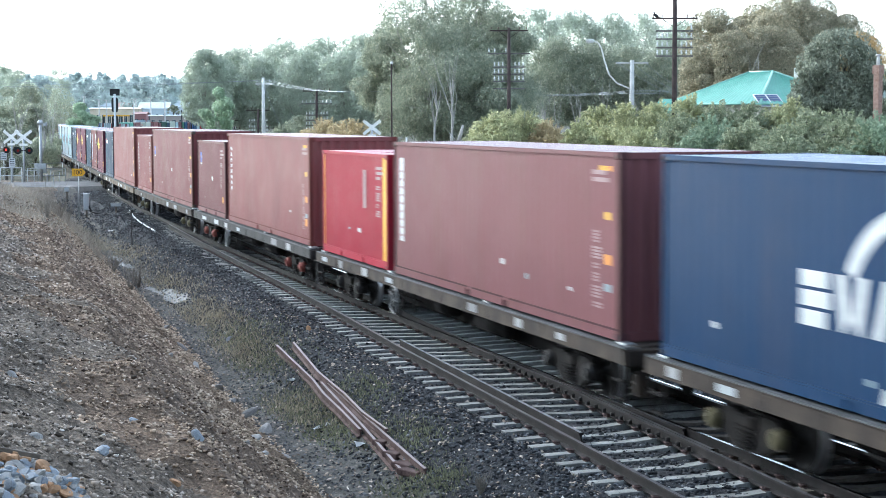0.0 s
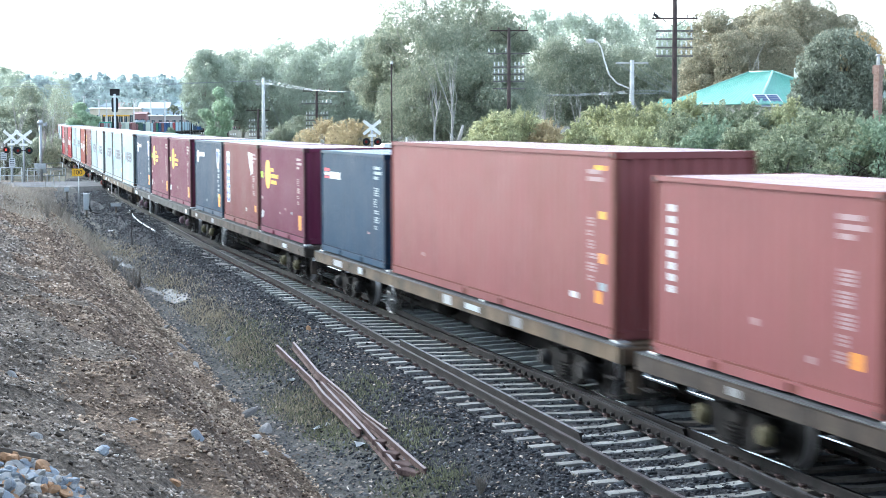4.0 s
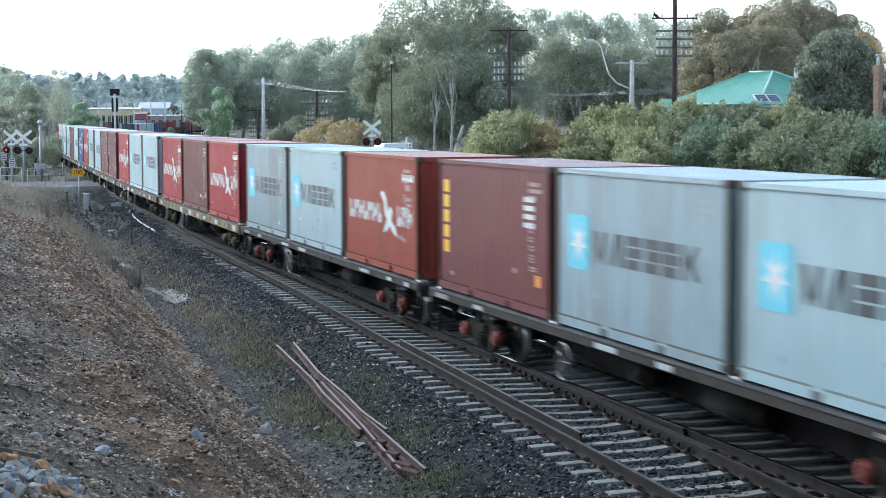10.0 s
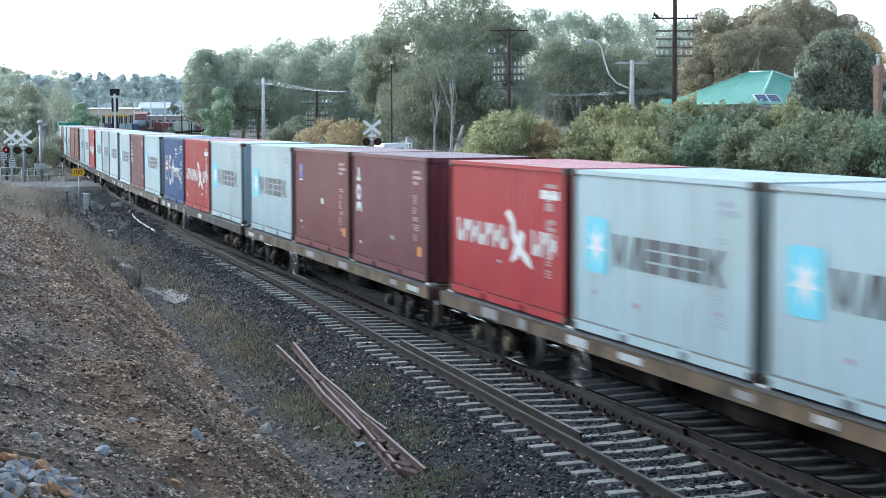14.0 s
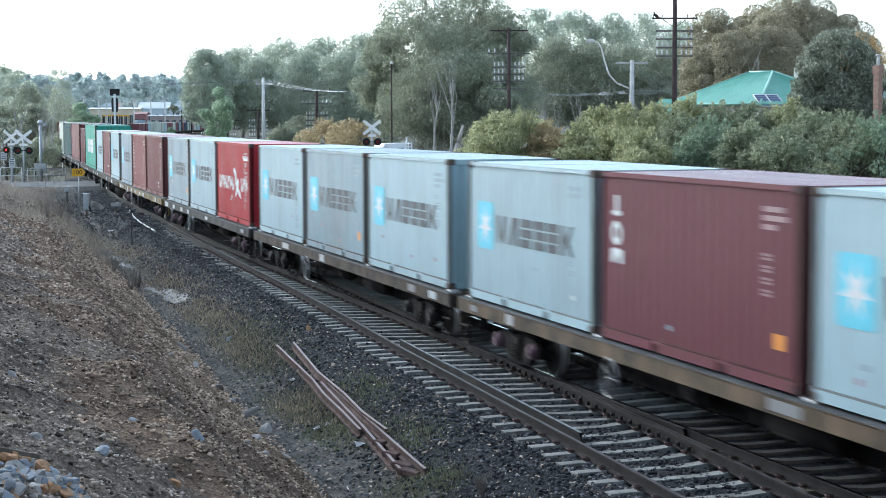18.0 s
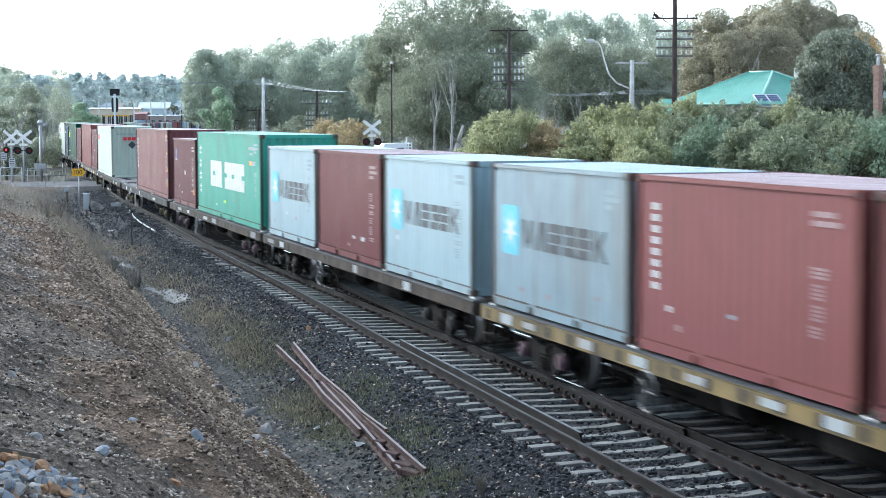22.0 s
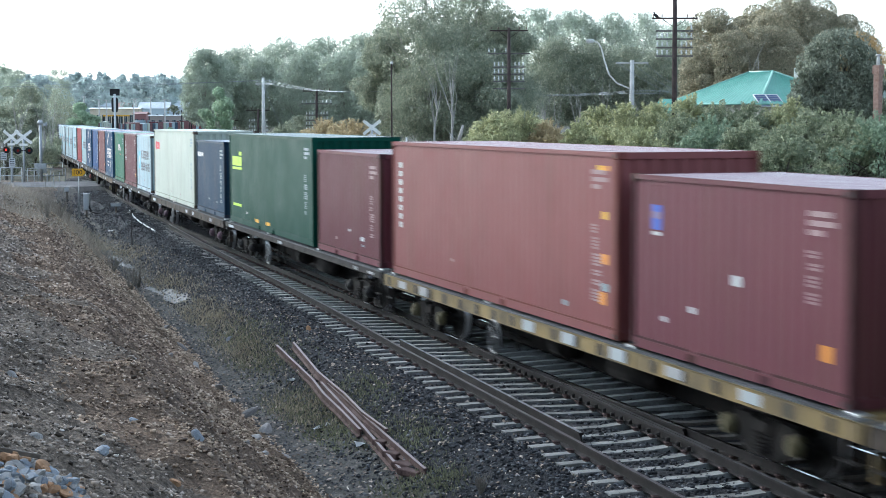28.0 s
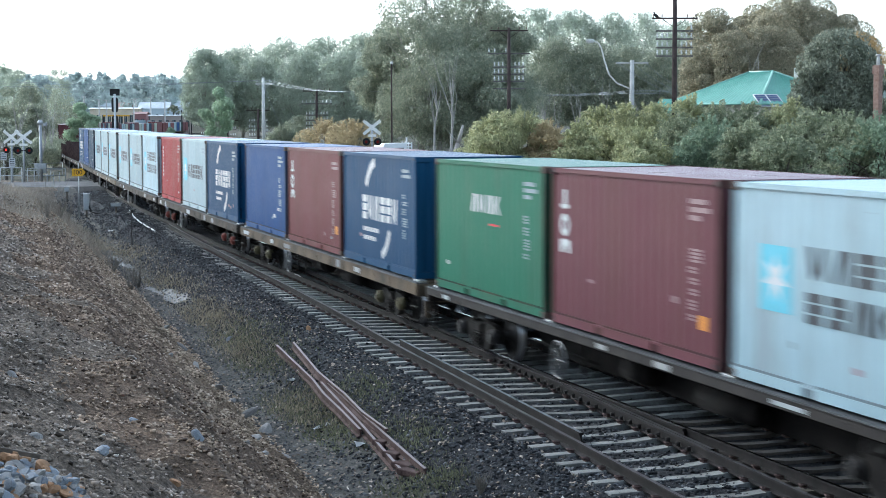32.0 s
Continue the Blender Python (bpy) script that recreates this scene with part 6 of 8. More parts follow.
telegraph_pole(*(-243.46, 35.47), 4.05, [1.9, 2.85], 0.15, 3.95)

# concrete power pole with a timber arm
PX, PY = (-177.32, 28.53)
power = group_of("power_pole", "pale concrete power pole with a crossarm and insulators", "power pole", m=pose(PX, PY, 0, 0, 0, -20))
part("pole", tube(nb(), (0, 0, gz(PX, PY) - 0.5), (0, 0, 8.6), 0.22, 0.15, 12), PALEPOLE, power)
arm = part("crossarm", box(nb(), -0.09, 0.09, -0.82, 0.82, 7.86, 8.06), PALEPOLE, power)
for sg in (-1, 1):
    part("arm_brace", tube(nb(), (0, sg * 0.1, 7.3), (0, sg * 0.62, 7.86), 0.035, n=6), PALEPOLE, power)
for yy in (-0.68, 0.0, 0.68):
    part("insulator", INSULATOR, None, arm, m=pose(0, yy, 8.08))
part("stay_wire", tube(nb(), (0.1, 0.1, 7.6), (0.4, 3.2, 0), 0.02, n=5), GALV, power)

# street lamp on a concrete pole
LX, LY = (-118.99, 44.12)
lamp = group_of("street_lamp", "curved grey street lamp arm on a pale concrete pole", "street lamp", m=pose(LX, LY, 0, 0, 0, -18))
part("pole", tube(nb(), (0, 0, gz(LX, LY) - 0.5), (0, 0, 8.7), 0.22, 0.17, 12), CONCPOLE, lamp)
arm = part("crossarm", box(nb(), -0.06, 0.06, -1.25, 1.25, 8.45, 8.58), CONCPOLE, lamp)
bm = nb()
prof = [(-0.2, 6.55), (-1.15, 6.95), (-1.75, 7.6), (-2.1, 8.6), (-2.35, 9.6), (-2.6, 10.05), (-3.0, 10.2)]
for (a, b), (c, d) in zip(prof, prof[1:]):
    tube(bm, (0, a, b), (0, c, d), 0.06, n=8, caps=False)
part("lamp_arm", bm, PALEPOLE, lamp)
head = part("lamp_head", box(nb(), -0.16, 0.16, -3.55, -2.95, 10.06, 10.32, bevel=0.05), PALEPOLE, lamp)
part("lens", box(nb(), -0.12, 0.12, -3.5, -3.12, 10.02, 10.085, bevel=0.02), plain("pale_lamp_lens", (0.7, 0.72, 0.7), 0.3), head)

# dark slim pole at the crossing
SX, SY = (-120.15, 25.15)
slim = group_of("slim_pole", "dark slim pole with a small pale cap", "pole", m=pose(SX, SY, 0))
part("pole", tube(nb(), (0, 0, gz(SX, SY) - 0.4), (0, 0, 8.3), 0.075, 0.06, 8), POLEWOOD, slim)
part("cap", tube(nb(), (0, 0, 8.3), (0, 0, 8.5), 0.12, 0.08, 8), PORCELAIN, slim)

bm = nb()
for dy in (-0.95, -0.4, 0.4, 0.95):
    wire(bm, (PX, PY + dy, 8.3), (-176.0, -14.0 + dy, 8.1 + 0.5 * dy), 0.5)
    wire(bm, (PX, PY + dy, 8.3), ((-144.23, 31.84, 6.67)[0], (-144.23, 31.84, 6.67)[1] + dy * 0.4, 6.7), 0.5)
for dy in (-0.4, 0.0, 0.4):
    wire(bm, (-154.67, 47.77, 6.53), (LX, LY + dy, 6.3 + dy * 0.3), 0.15)
    wire(bm, (LX, LY + dy, 6.3 + dy * 0.3), (-117.5, 47.0, 6.35 + dy * 0.3), 0.05)
    wire(bm, (LX, LY + dy * 3, 8.5), (-117.2, 47.2, 6.3 + dy), 0.2)
tagged(new("overhead_wires", mesh_of("overhead_wires", bm, plain("dull_wire", (0.34, 0.36, 0.37), 0.5, 0.3))), "thin grey overhead wires between the poles", "wires", kind="stuff")

# black bird on the tall pole's arm
bm = nb()
bmesh.ops.create_icosphere(bm, subdivisions=2, radius=0.11, matrix=Matrix.Diagonal((0.8, 1.7, 0.9, 1)))
bird = group_of("bird", "small dark bird perched on the pole arm", "bird", m=pose(P1[0] - 0.35, P1[1] - 1.05, 10.36, -25, 0, 0))
part("body", bm, BLACKMAT, bird)
bm = nb()
bmesh.ops.create_icosphere(bm, subdivisions=1, radius=0.065, matrix=Matrix.Translation((0, -0.17, 0.10)))
tube(bm, (0, -0.22, 0.10), (0, -0.30, 0.09), 0.02, 0.004, 5)
part("head", bm, BLACKMAT, bird)
part("tail", box(nb(), -0.04, 0.04, 0.15, 0.36, -0.03, 0.0), BLACKMAT, bird)

# ---- house with a green iron roof ----
HX, HY = (-121.99, 56.60)
HZ = gz(HX, HY)
GREENROOF = two_tone("green_corrugated_roof", (0.085, 0.270, 0.203), (0.120, 0.330, 0.255), 0.8, 0.45, 0.0, 12, 0.1)
GREENCAP = plain("pale_green_ridge_cap", (0.255, 0.476, 0.391), 0.45)
WEATHERB = two_tone("cream_weatherboard", (0.425, 0.399, 0.323), (0.510, 0.484, 0.399), 1.0, 0.8)
house = group_of("house", "cottage with a green hipped iron roof behind shrubs", "house", m=pose(HX, HY, 0, 0, 0, 100))
EZ, TZ = 5.35, 7.95
part("wall", box(nb(), -4.8, 4.8, -6.4, 4.6, HZ - 0.5, EZ), WEATHERB, house)
a, b = (-5.4, -7.0), (5.4, 5.2)
roofm = nb()
r1, r2 = (0.0, -2.0, TZ), (0.0, 0.9, TZ)
c = [(a[0], a[1], EZ), (b[0], a[1], EZ), (b[0], b[1], EZ), (a[0], b[1], EZ)]


def ribbed(bm, quad, n):
    """A roof slope laid in narrow ribs between its two side edges."""
    A, B, C, D = (Vector(q) for q in quad)
    nrm = (B - A).cross(D - A).normalized()
    prev = None
    for i in range(n + 1):
        lo, hi = A.lerp(B, i / n), D.lerp(C, i / n)
        lift = nrm * (0.03 if i % 2 else 0.0)
        cur = (bm.verts.new(lo + lift), bm.verts.new(hi + lift))
        if prev:
            bm.faces.new((prev[0], cur[0], cur[1], prev[1]))
        prev = cur


ribbed(roofm, (c[0], c[1], r1, r1), 44)
ribbed(roofm, (c[1], c[2], r2, r1), 48)
ribbed(roofm, (c[2], c[3], r2, r2), 44)
ribbed(roofm, (c[3], c[0], r1, r2), 48)
roofob = part("roof", roofm, GREENROOF, house)
for p, q in ((c[0], r1), (c[1], r1), (c[2], r2), (c[3], r2), (r1, r2)):
    part("ridge_cap", tube(nb(), p, q, 0.11, n=6), GREENCAP, roofob)
for p, q in zip(c, c[1:] + c[:1]):
    part("gutter", tube(nb(), p, q, 0.09, n=6), GREENCAP, roofob)
for k in range(2):
    u, v = (Vector(c[0]) - Vector(r1)), (Vector(c[1]) - Vector(r1))
    base = Vector(r1) + (u + v) * 0.5 + Vector((0, 0, -0.3)) + (Vector(c[1]) - Vector(c[0])).normalized() * (1.2 * k - 5.3)
    up = (Vector(r1) - (Vector(c[0]) + Vector(c[1])) / 2).normalized()
    side = (Vector(c[1]) - Vector(c[0])).normalized()
    up = (up + Vector((0, 0, 0.3))).normalized()
    nr = side.cross(up)
    bm = nb()
    vs = [bm.verts.new(base + side * s_ + up * t_ + nr * w_) for w_ in (0.10, 0.15) for s_, t_ in ((0, 0), (1.15, 0), (1.15, 1.35), (0, 1.35))]
    for f in ((0, 1, 2, 3), (4, 5, 6, 7), (0, 1, 5, 4), (1, 2, 6, 5), (2, 3, 7, 6), (3, 0, 4, 7)):
        bm.faces.new([vs[i] for i in f])
    pn = part("solar_panel", bm, plain("blue_solar_glass", (0.09, 0.115, 0.20), 0.2), roofob, "dark blue solar panel")
    rim = [base + side * s_ + up * t_ + nr * 0.14 for s_, t_ in ((0, 0), (1.15, 0), (1.15, 1.35), (0, 1.35))]
    for q0, q1 in zip(rim, rim[1:] + rim[:1]):
        part("frame", tube(nb(), q0, q1, 0.05, n=5), PORCELAIN, pn, "white edge frame")
    for s_ in (0.1, 1.05):
        part("strut", tube(nb(), base + side * s_ + up * 1.3 + nr * 0.1, base + side * s_ + up * 1.3 - Vector((0, 0, 0.85)), 0.03, n=5), GALV, pn)
    for g in range(1, 6):
        q0, q1 = base + up * (1.35 * g / 6) + nr * 0.153, base + side * 1.15 + up * (1.35 * g / 6) + nr * 0.153
        part("cell_line", tube(nb(), q0, q1, 0.009, n=4), GALV, pn)
ch = part("chimney", box(nb(), 2.3, 2.65, -2.2, -1.85, 6.0, 8.25, bevel=0.02), plain("white_render", (0.6, 0.58, 0.54), 0.9), house)
BRICK = two_tone("dull_red_brick", (0.24, 0.14, 0.11), (0.36, 0.25, 0.20), 6.0, 0.9, 0, 50)
CX, CY = (-81.52, 41.47)
chim = group_of("brick_chimney", "tall dull red brick chimney with a pale pot", "chimney", m=pose(CX, CY, 0, 0, 0, 20))
bm = nb()
prev = None
for i in range(60):
    z = gz(CX, CY) + i * 0.125
    if z > 7.1:
        break
    g = 0.18 if z < 6.7 else 0.225
    for q, dz in ((g, 0.0), (g, 0.112), (g - 0.012, 0.112), (g - 0.012, 0.125)):
        cur = [bm.verts.new((sx * q, sy * q, z + dz)) for sx, sy in ((-1, -1), (1, -1), (1, 1), (-1, 1))]
        if prev:
            for k in range(4):
                bm.faces.new((prev[k], prev[(k + 1) % 4], cur[(k + 1) % 4], cur[k]))
        prev = cur
bm.faces.new(prev)
part("stack", bm, BRICK, chim)
part("chimney_pot", tube(nb(), (0, 0, 7.05), (0, 0, 7.75), 0.11, 0.09, 10), CONCPOLE, chim)
part("pot_cap", tube(nb(), (0, 0, 7.75), (0, 0, 7.84), 0.16, 0.14, 10), CONCPOLE, chim)
# second low green roof beside it
SHX, SHY = (-118.65, 47.44)
shed = group_of("shed", "low shed with a green iron roof behind shrubs", "shed", m=pose(SHX, SHY, 0, 0, 0, 26))
part("wall", box(nb(), -1.0, 1.0, -1.3, 1.3, gz(SHX, SHY) - 0.4, 4.7), WEATHERB, shed)
bm = nb()
ribbed(bm, ((-1.2, -1.6, 4.6), (1.2, -1.6, 4.6), (1.2, 0, 5.75), (-1.2, 0, 5.75)), 24)
ribbed(bm, ((1.2, 1.6, 4.6), (-1.2, 1.6, 4.6), (-1.2, 0, 5.75), (1.2, 0, 5.75)), 24)
part("roof", bm, GREENROOF, shed)
# pale roof low behind the shrubs
WX, WY = (-129.60, 42.60)
low = group_of("outbuilding", "low outbuilding with a pale iron roof", "outbuilding", m=pose(WX, WY, 0, 0, 0, -15))
part("wall", box(nb(), -1.5, 1.5, -1.6, 1.6, gz(WX, WY) - 0.5, 2.45), WEATHERB, low)
bm = nb()
ribbed(bm, ((-1.8, -1.9, 2.4), (1.8, -1.9, 2.4), (1.8, 1.9, 3.1), (-1.8, 1.9, 3.1)), 20)
part("roof", bm, plain("white_iron_roof", (0.62, 0.64, 0.66), 0.4), low)


# ---- road and level crossing ----
ASPHALT = two_tone("worn_grey_asphalt", (0.080, 0.080, 0.084), (0.135, 0.135, 0.14), 0.8, 0.9, 0, 60)
bm = nb()
prev = None
for i in range(40):
    y = -60 + i * 3.6
    cur = [bm.verts.new((ROAD_X + dx + 0.03 * y, y, max(-0.052, gz(ROAD_X + dx, y) + 0.03))) for dx in (-4.6, -1.5, 1.5, 4.6)]
    if prev:
        for k in range(3):
            bm.faces.new((prev[k], prev[k + 1], cur[k + 1], cur[k]))
    prev = cur
road = tagged(new("road", mesh_of("road", bm, ASPHALT)), "worn grey asphalt road over the level crossing", "road", kind="structure")


def disc(bm, c, r, y0, y1, n=16, mat=0):
    tube(bm, (c[0], y0, c[1]), (c[0], y1, c[1]), r, n=n, mat=mat)


REDLENS = plain("red_signal_lens", (0.30, 0.02, 0.02), 0.25)
REDGLOW = plain("lit_red_signal_lens", (0.9, 0.04, 0.03), 0.3, emit=0.7)


def crossing_sign(x, y, top, rz, lit=True, board=True):
    """White crossbuck over two hooded lamps on a pole."""
    z0 = gz(x, y)
    root = group_of("crossing_signal", "white crossbuck sign with hooded flashing lamps on a grey post", "crossing signal", "crossing signals", pose(x, y, 0, 0, 0, rz))
    part("post", tube(nb(), (0, 0, z0 - 0.3), (0, 0, top + 0.2), 0.075, n=10), GALV, root)
    for a in (38, -38):
        bm = box(nb(), -0.72, 0.72, -0.105, -0.085 - 0.0, -0.10, 0.10)
        part("cross_arm", bm, CROSSWHITE, root, m=pose(0, 0.0 if a > 0 else 0.022, top, 0, a, 0))
    if board:
        part("track_count_plate", box(nb(), -0.28, 0.28, -0.10, -0.08, top - 0.62, top - 0.46), CROSSWHITE, root)
    bar = part("lamp_bar", tube(nb(), (-0.42, -0.05, top - 0.95), (0.42, -0.05, top - 0.95), 0.03, n=6), BLACKMAT, root)
    for k, sg in enumerate((-1, 1)):
        bm = nb()
        disc(bm, (sg * 0.38, top - 0.95), 0.25, -0.09, -0.06)
        tgt = part("target_board", bm, BLACKMAT, bar)
        bm = nb()
        tube(bm, (sg * 0.38, -0.1, top - 0.95), (sg * 0.38, -0.34, top - 0.95), 0.125, 0.14, 12, caps=False)
        part("hood", bm, BLACKMAT, bar)
        bm = nb()
        disc(bm, (sg * 0.38, top - 0.95), 0.10, -0.12, -0.10)
        part("lens", bm, REDGLOW if (lit and k == 0) else REDLENS, bar)
    return root


crossing_sign(*(-122.20, -1.26), 3.1, 80, lit=False)
crossing_sign(*(-127.62, -1.63), 3.05, 62)
crossing_sign(*(-107.55, 19.89), 3.75, 75, lit=False)
# signs under the crossbucks
for px_, z_, c_ in (((-124.56, -1.87), 1.25, WHITE), ((-129.94, -2.04), 1.6, WHITE)):
    sg = group_of("warning_board", "small white warning board on a thin post", "sign", m=pose(px_[0], px_[1], 0, 0, 0, 75))
    part("post", tube(nb(), (0, 0.02, gz(*px_) - 0.3), (0, 0.02, z_ + 0.25), 0.03, n=6), GALV, sg)
    bd = part("board", box(nb(), -0.22, 0.22, -0.03, -0.01, z_ - 0.3, z_ + 0.3, bevel=0.008), c_, sg)
    for k in range(4):
        part("text_bar", box(nb(), -0.16, 0.16, -0.034, -0.031, z_ + 0.2 - k * 0.13, z_ + 0.24 - k * 0.13), DARKGREY, bd)
# mast with bell and cabinet
MX, MY = (-124.88, 0.17)
mast = group_of("bell_mast", "grey mast with a warning bell and control box", "crossing mast", m=pose(MX, MY, 0, 0, 0, 75))
part("mast", tube(nb(), (0, 0, gz(MX, MY) - 0.3), (0, 0, 4.0), 0.11, 0.10, 10), GALV, mast)
bm = nb()
bmesh.ops.create_uvsphere(bm, u_segments=12, v_segments=8, radius=0.2, matrix=Matrix.Translation((0, 0, 4.1)))
part("bell", bm, GALV, mast)
part("floodlight", box(nb(), 0.25, 0.5, -0.25, 0.0, 3.85, 4.1, bevel=0.03), GALV, mast)
part("box", box(nb(), -0.42, 0.42, -0.35, -0.10, 0.75, 1.15, bevel=0.02), GALV, mast)
part("counterweight", box(nb(), -0.35, 0.35, 0.10, 0.3, 0.45, 0.75, bevel=0.02), GALV, mast)
PIPEGREY = plain("pale_weathered_pipe", (0.44, 0.46, 0.47), 0.55)
# pipe rails beside the footpath
for (pa, pb) in (((-121.71, -2.91), (-121.22, -1.50)), ((-125.20, -0.76), (-132.47, 2.72)), ((-138.23, -1.68), (-142.75, 3.64))):
    A, B = Vector((*pa, 0)), Vector((*pb, 0))
    fence = group_of("pipe_fence", "galvanised pipe fence beside the crossing path", "fence", "pipe fences")
    n = max(2, int((B - A).length / 1.6) + 1)
    for i in range(n + 1):
        p = A.lerp(B, i / n)
        g_ = gz(p.x, p.y)
        part("post", tube(nb(), (p.x, p.y, g_ - 0.2), (p.x, p.y, g_ + 1.05), 0.035, n=6), PIPEGREY, fence)
    for h_ in (0.5, 1.05):
        part("pipe", tube(nb(), (A.x, A.y, gz(A.x, A.y) + h_), (B.x, B.y, gz(B.x, B.y) + h_), 0.032, n=6), PIPEGREY, fence)
for (pa, pb) in (((-107.40, 20.23), (-105.56, 25.61)), ((-137.23, 19.72), (-136.76, 21.09))):
    A, B = Vector((*pa, 0)), Vector((*pb, 0))
    fence = group_of("post_fence", "pale timber post fence along the road", "fence")
    for i in range(7):
        p = A.lerp(B, i / 6 + random.Random(i).uniform(-0.03, 0.03))
        g_ = gz(p.x, p.y)
        part("post", tube(nb(), (p.x, p.y, g_ - 0.2), (p.x, p.y, g_ + 1.0 + 0.1 * (i % 3)), 0.045, n=6), CONCPOLE, fence)
    part("rail", tube(nb(), (A.x, A.y, gz(A.x, A.y) + 0.55), (B.x, B.y, gz(B.x, B.y) + 0.55), 0.02, n=5), CONCPOLE, fence)

# ---- speed board, cabinets and cables on the near side ----
KX, KY = (-90.23, -1.28)
board = group_of("speed_board", "yellow arrow-shaped speed board on a slim post", "sign", m=pose(KX, KY, 0, 0, 0, 78))
part("post", tube(nb(), (0, 0, gz(KX, KY) - 0.3), (0, 0, 2.1), 0.03, n=8), GALV, board)
bm = nb()
pts = [(-0.34, 1.40), (0.22, 1.40), (0.36, 1.60), (0.22, 1.80), (-0.34, 1.80)]
f0 = [bm.verts.new((x, -0.045, z)) for x, z in pts]
f1 = [bm.verts.new((x, -0.035, z)) for x, z in pts]
bm.faces.new(f0), bm.faces.new(f1[::-1])
for i in range(5):
    bm.faces.new((f0[i], f1[i], f1[(i + 1) % 5], f0[(i + 1) % 5]))
plate = part("plate", bm, YELLOW, board)
txt = bpy.data.curves.new("number", "FONT")
txt.body, txt.size, txt.align_x, txt.extrude = "100", 0.34, "CENTER", 0.002
tmp = bpy.data.objects.new("number", txt)
scene.collection.objects.link(tmp)
bpy.context.view_layer.update()
tme = bpy.data.meshes.new_from_object(tmp.evaluated_get(bpy.context.evaluated_depsgraph_get()))
bpy.data.objects.remove(tmp)
tme.materials.clear()
tme.materials.append(BLACKMAT)
part("number", tme, None, plate, m=pose(-0.05, -0.048, 1.49, 90, 0, 0))

CABGREY = plain("pale_cabinet_grey", (0.42, 0.44, 0.45), 0.5)


def cabinet(x, y, z0, w, h, d, label, legs=True):
    g_ = gz(x, y)
    root = group_of("trackside_cabinet", label, "cabinet", m=pose(x, y, g_, 0, 0, 78))
    body = part("body", box(nb(), -w / 2, w / 2, -d / 2, d / 2, z0, z0 + h, bevel=0.015), CABGREY, root)
    part("door", box(nb(), -w / 2 + 0.03, w / 2 - 0.03, -d / 2 - 0.015, -d / 2 - 0.001, z0 + 0.04, z0 + h - 0.04), CABGREY, body)
    part("hood", box(nb(), -w / 2 - 0.03, w / 2 + 0.03, -d / 2 - 0.04, d / 2 + 0.03, z0 + h, z0 + h + 0.03), GALV, body)
    if legs:
        part("leg", tube(nb(), (0, 0, -0.3), (0, 0, z0), 0.05, n=8), DARKBARK, root)
    return root


cabinet(*(-90.95, -0.81), 0.42, 0.30, 0.85, 0.28, "narrow grey relay cabinet on a dark post with cables")
cabinet(*(-108.36, 0.12), 0.45, 0.30, 0.28, 0.2, "small pale junction box on a post")
cabinet(*(-85.80, 0.02), 0.30, 0.50, 0.14, 0.35, "low pale junction box on a leg beside the track")
bm = nb()


def hose(bm, pts, r):
    for p, q in zip(pts, pts[1:]):
        tube(bm, p, q, r, n=6)


hz_ = (-90.95, -0.81)
for k in range(2):
    pts = [(hz_[0], hz_[1] + 0.1 * k, 0.0), (hz_[0] + 0.3, hz_[1] + 0.2, -0.5), (hz_[0] + 0.8, hz_[1] + 0.6, -0.62)]
    for q in ((-87.17, -0.21), (-83.63, 0.27), (-82.41, 0.77)):
        pts.append((q[0], q[1] + 0.1 * k, gz(*q) + 0.05))
    hose(bm, pts, 0.035)
tagged(new("cable", mesh_of("cable", bm, BLACKMAT)), "black cables running from the cabinet to the rails", "cable")
# point rodding: pale pipe in short lengths
rod = group_of("point_rod", "white rod in short lengths beside the rails", "point rod")
pp = [(-85.08, 0.60), (-79.36, -0.07), (-75.09, -0.44), (-72.33, -0.60), (-68.70, -0.79)]
for a_, b_ in zip(pp, pp[1:]):
    A, B = Vector((*a_, gz(*a_) + 0.12)), Vector((*b_, gz(*b_) + 0.12))
    part("rod", tube(nb(), A.lerp(B, 0.08), A.lerp(B, 0.44), 0.032, n=8), WHITE, rod)
    part("rod", tube(nb(), A.lerp(B, 0.58), A.lerp(B, 0.92), 0.032, n=8), WHITE, rod)
    part("joint", tube(nb(), A.lerp(B, 0.44), A.lerp(B, 0.58), 0.038, n=8), BLACKMAT, rod)
bm = nb()
BX, BY = (-68.56, -1.77)
mk = group_of("marker_post", "thin black marker post beside the ditch", "post", m=pose(BX, BY, gz(BX, BY)))
part("post", tube(nb(), (0, 0, -0.3), (0, 0, 1.35), 0.022, n=6), BLACKMAT, mk)
part("cap", box(nb(), -0.05, 0.05, -0.05, 0.05, 1.3, 1.42), BLACKMAT, mk)

# ---- railway signal beyond the crossing ----
QX, QY = (-166.97, 11.41)
sig = group_of("railway_signal", "railway signal mast with dark boards", "railway signal", m=pose(QX, QY, 0, 0, 0, 78))
part("mast", tube(nb(), (0, -0.18, gz(QX, QY) - 0.3), (0, -0.18, 6.7), 0.11, n=10), WHITE, sig)
part("top_board", box(nb(), -0.48, 0.48, -0.05, 0.0, 6.55, 7.2, bevel=0.01), BLACKMAT, sig)
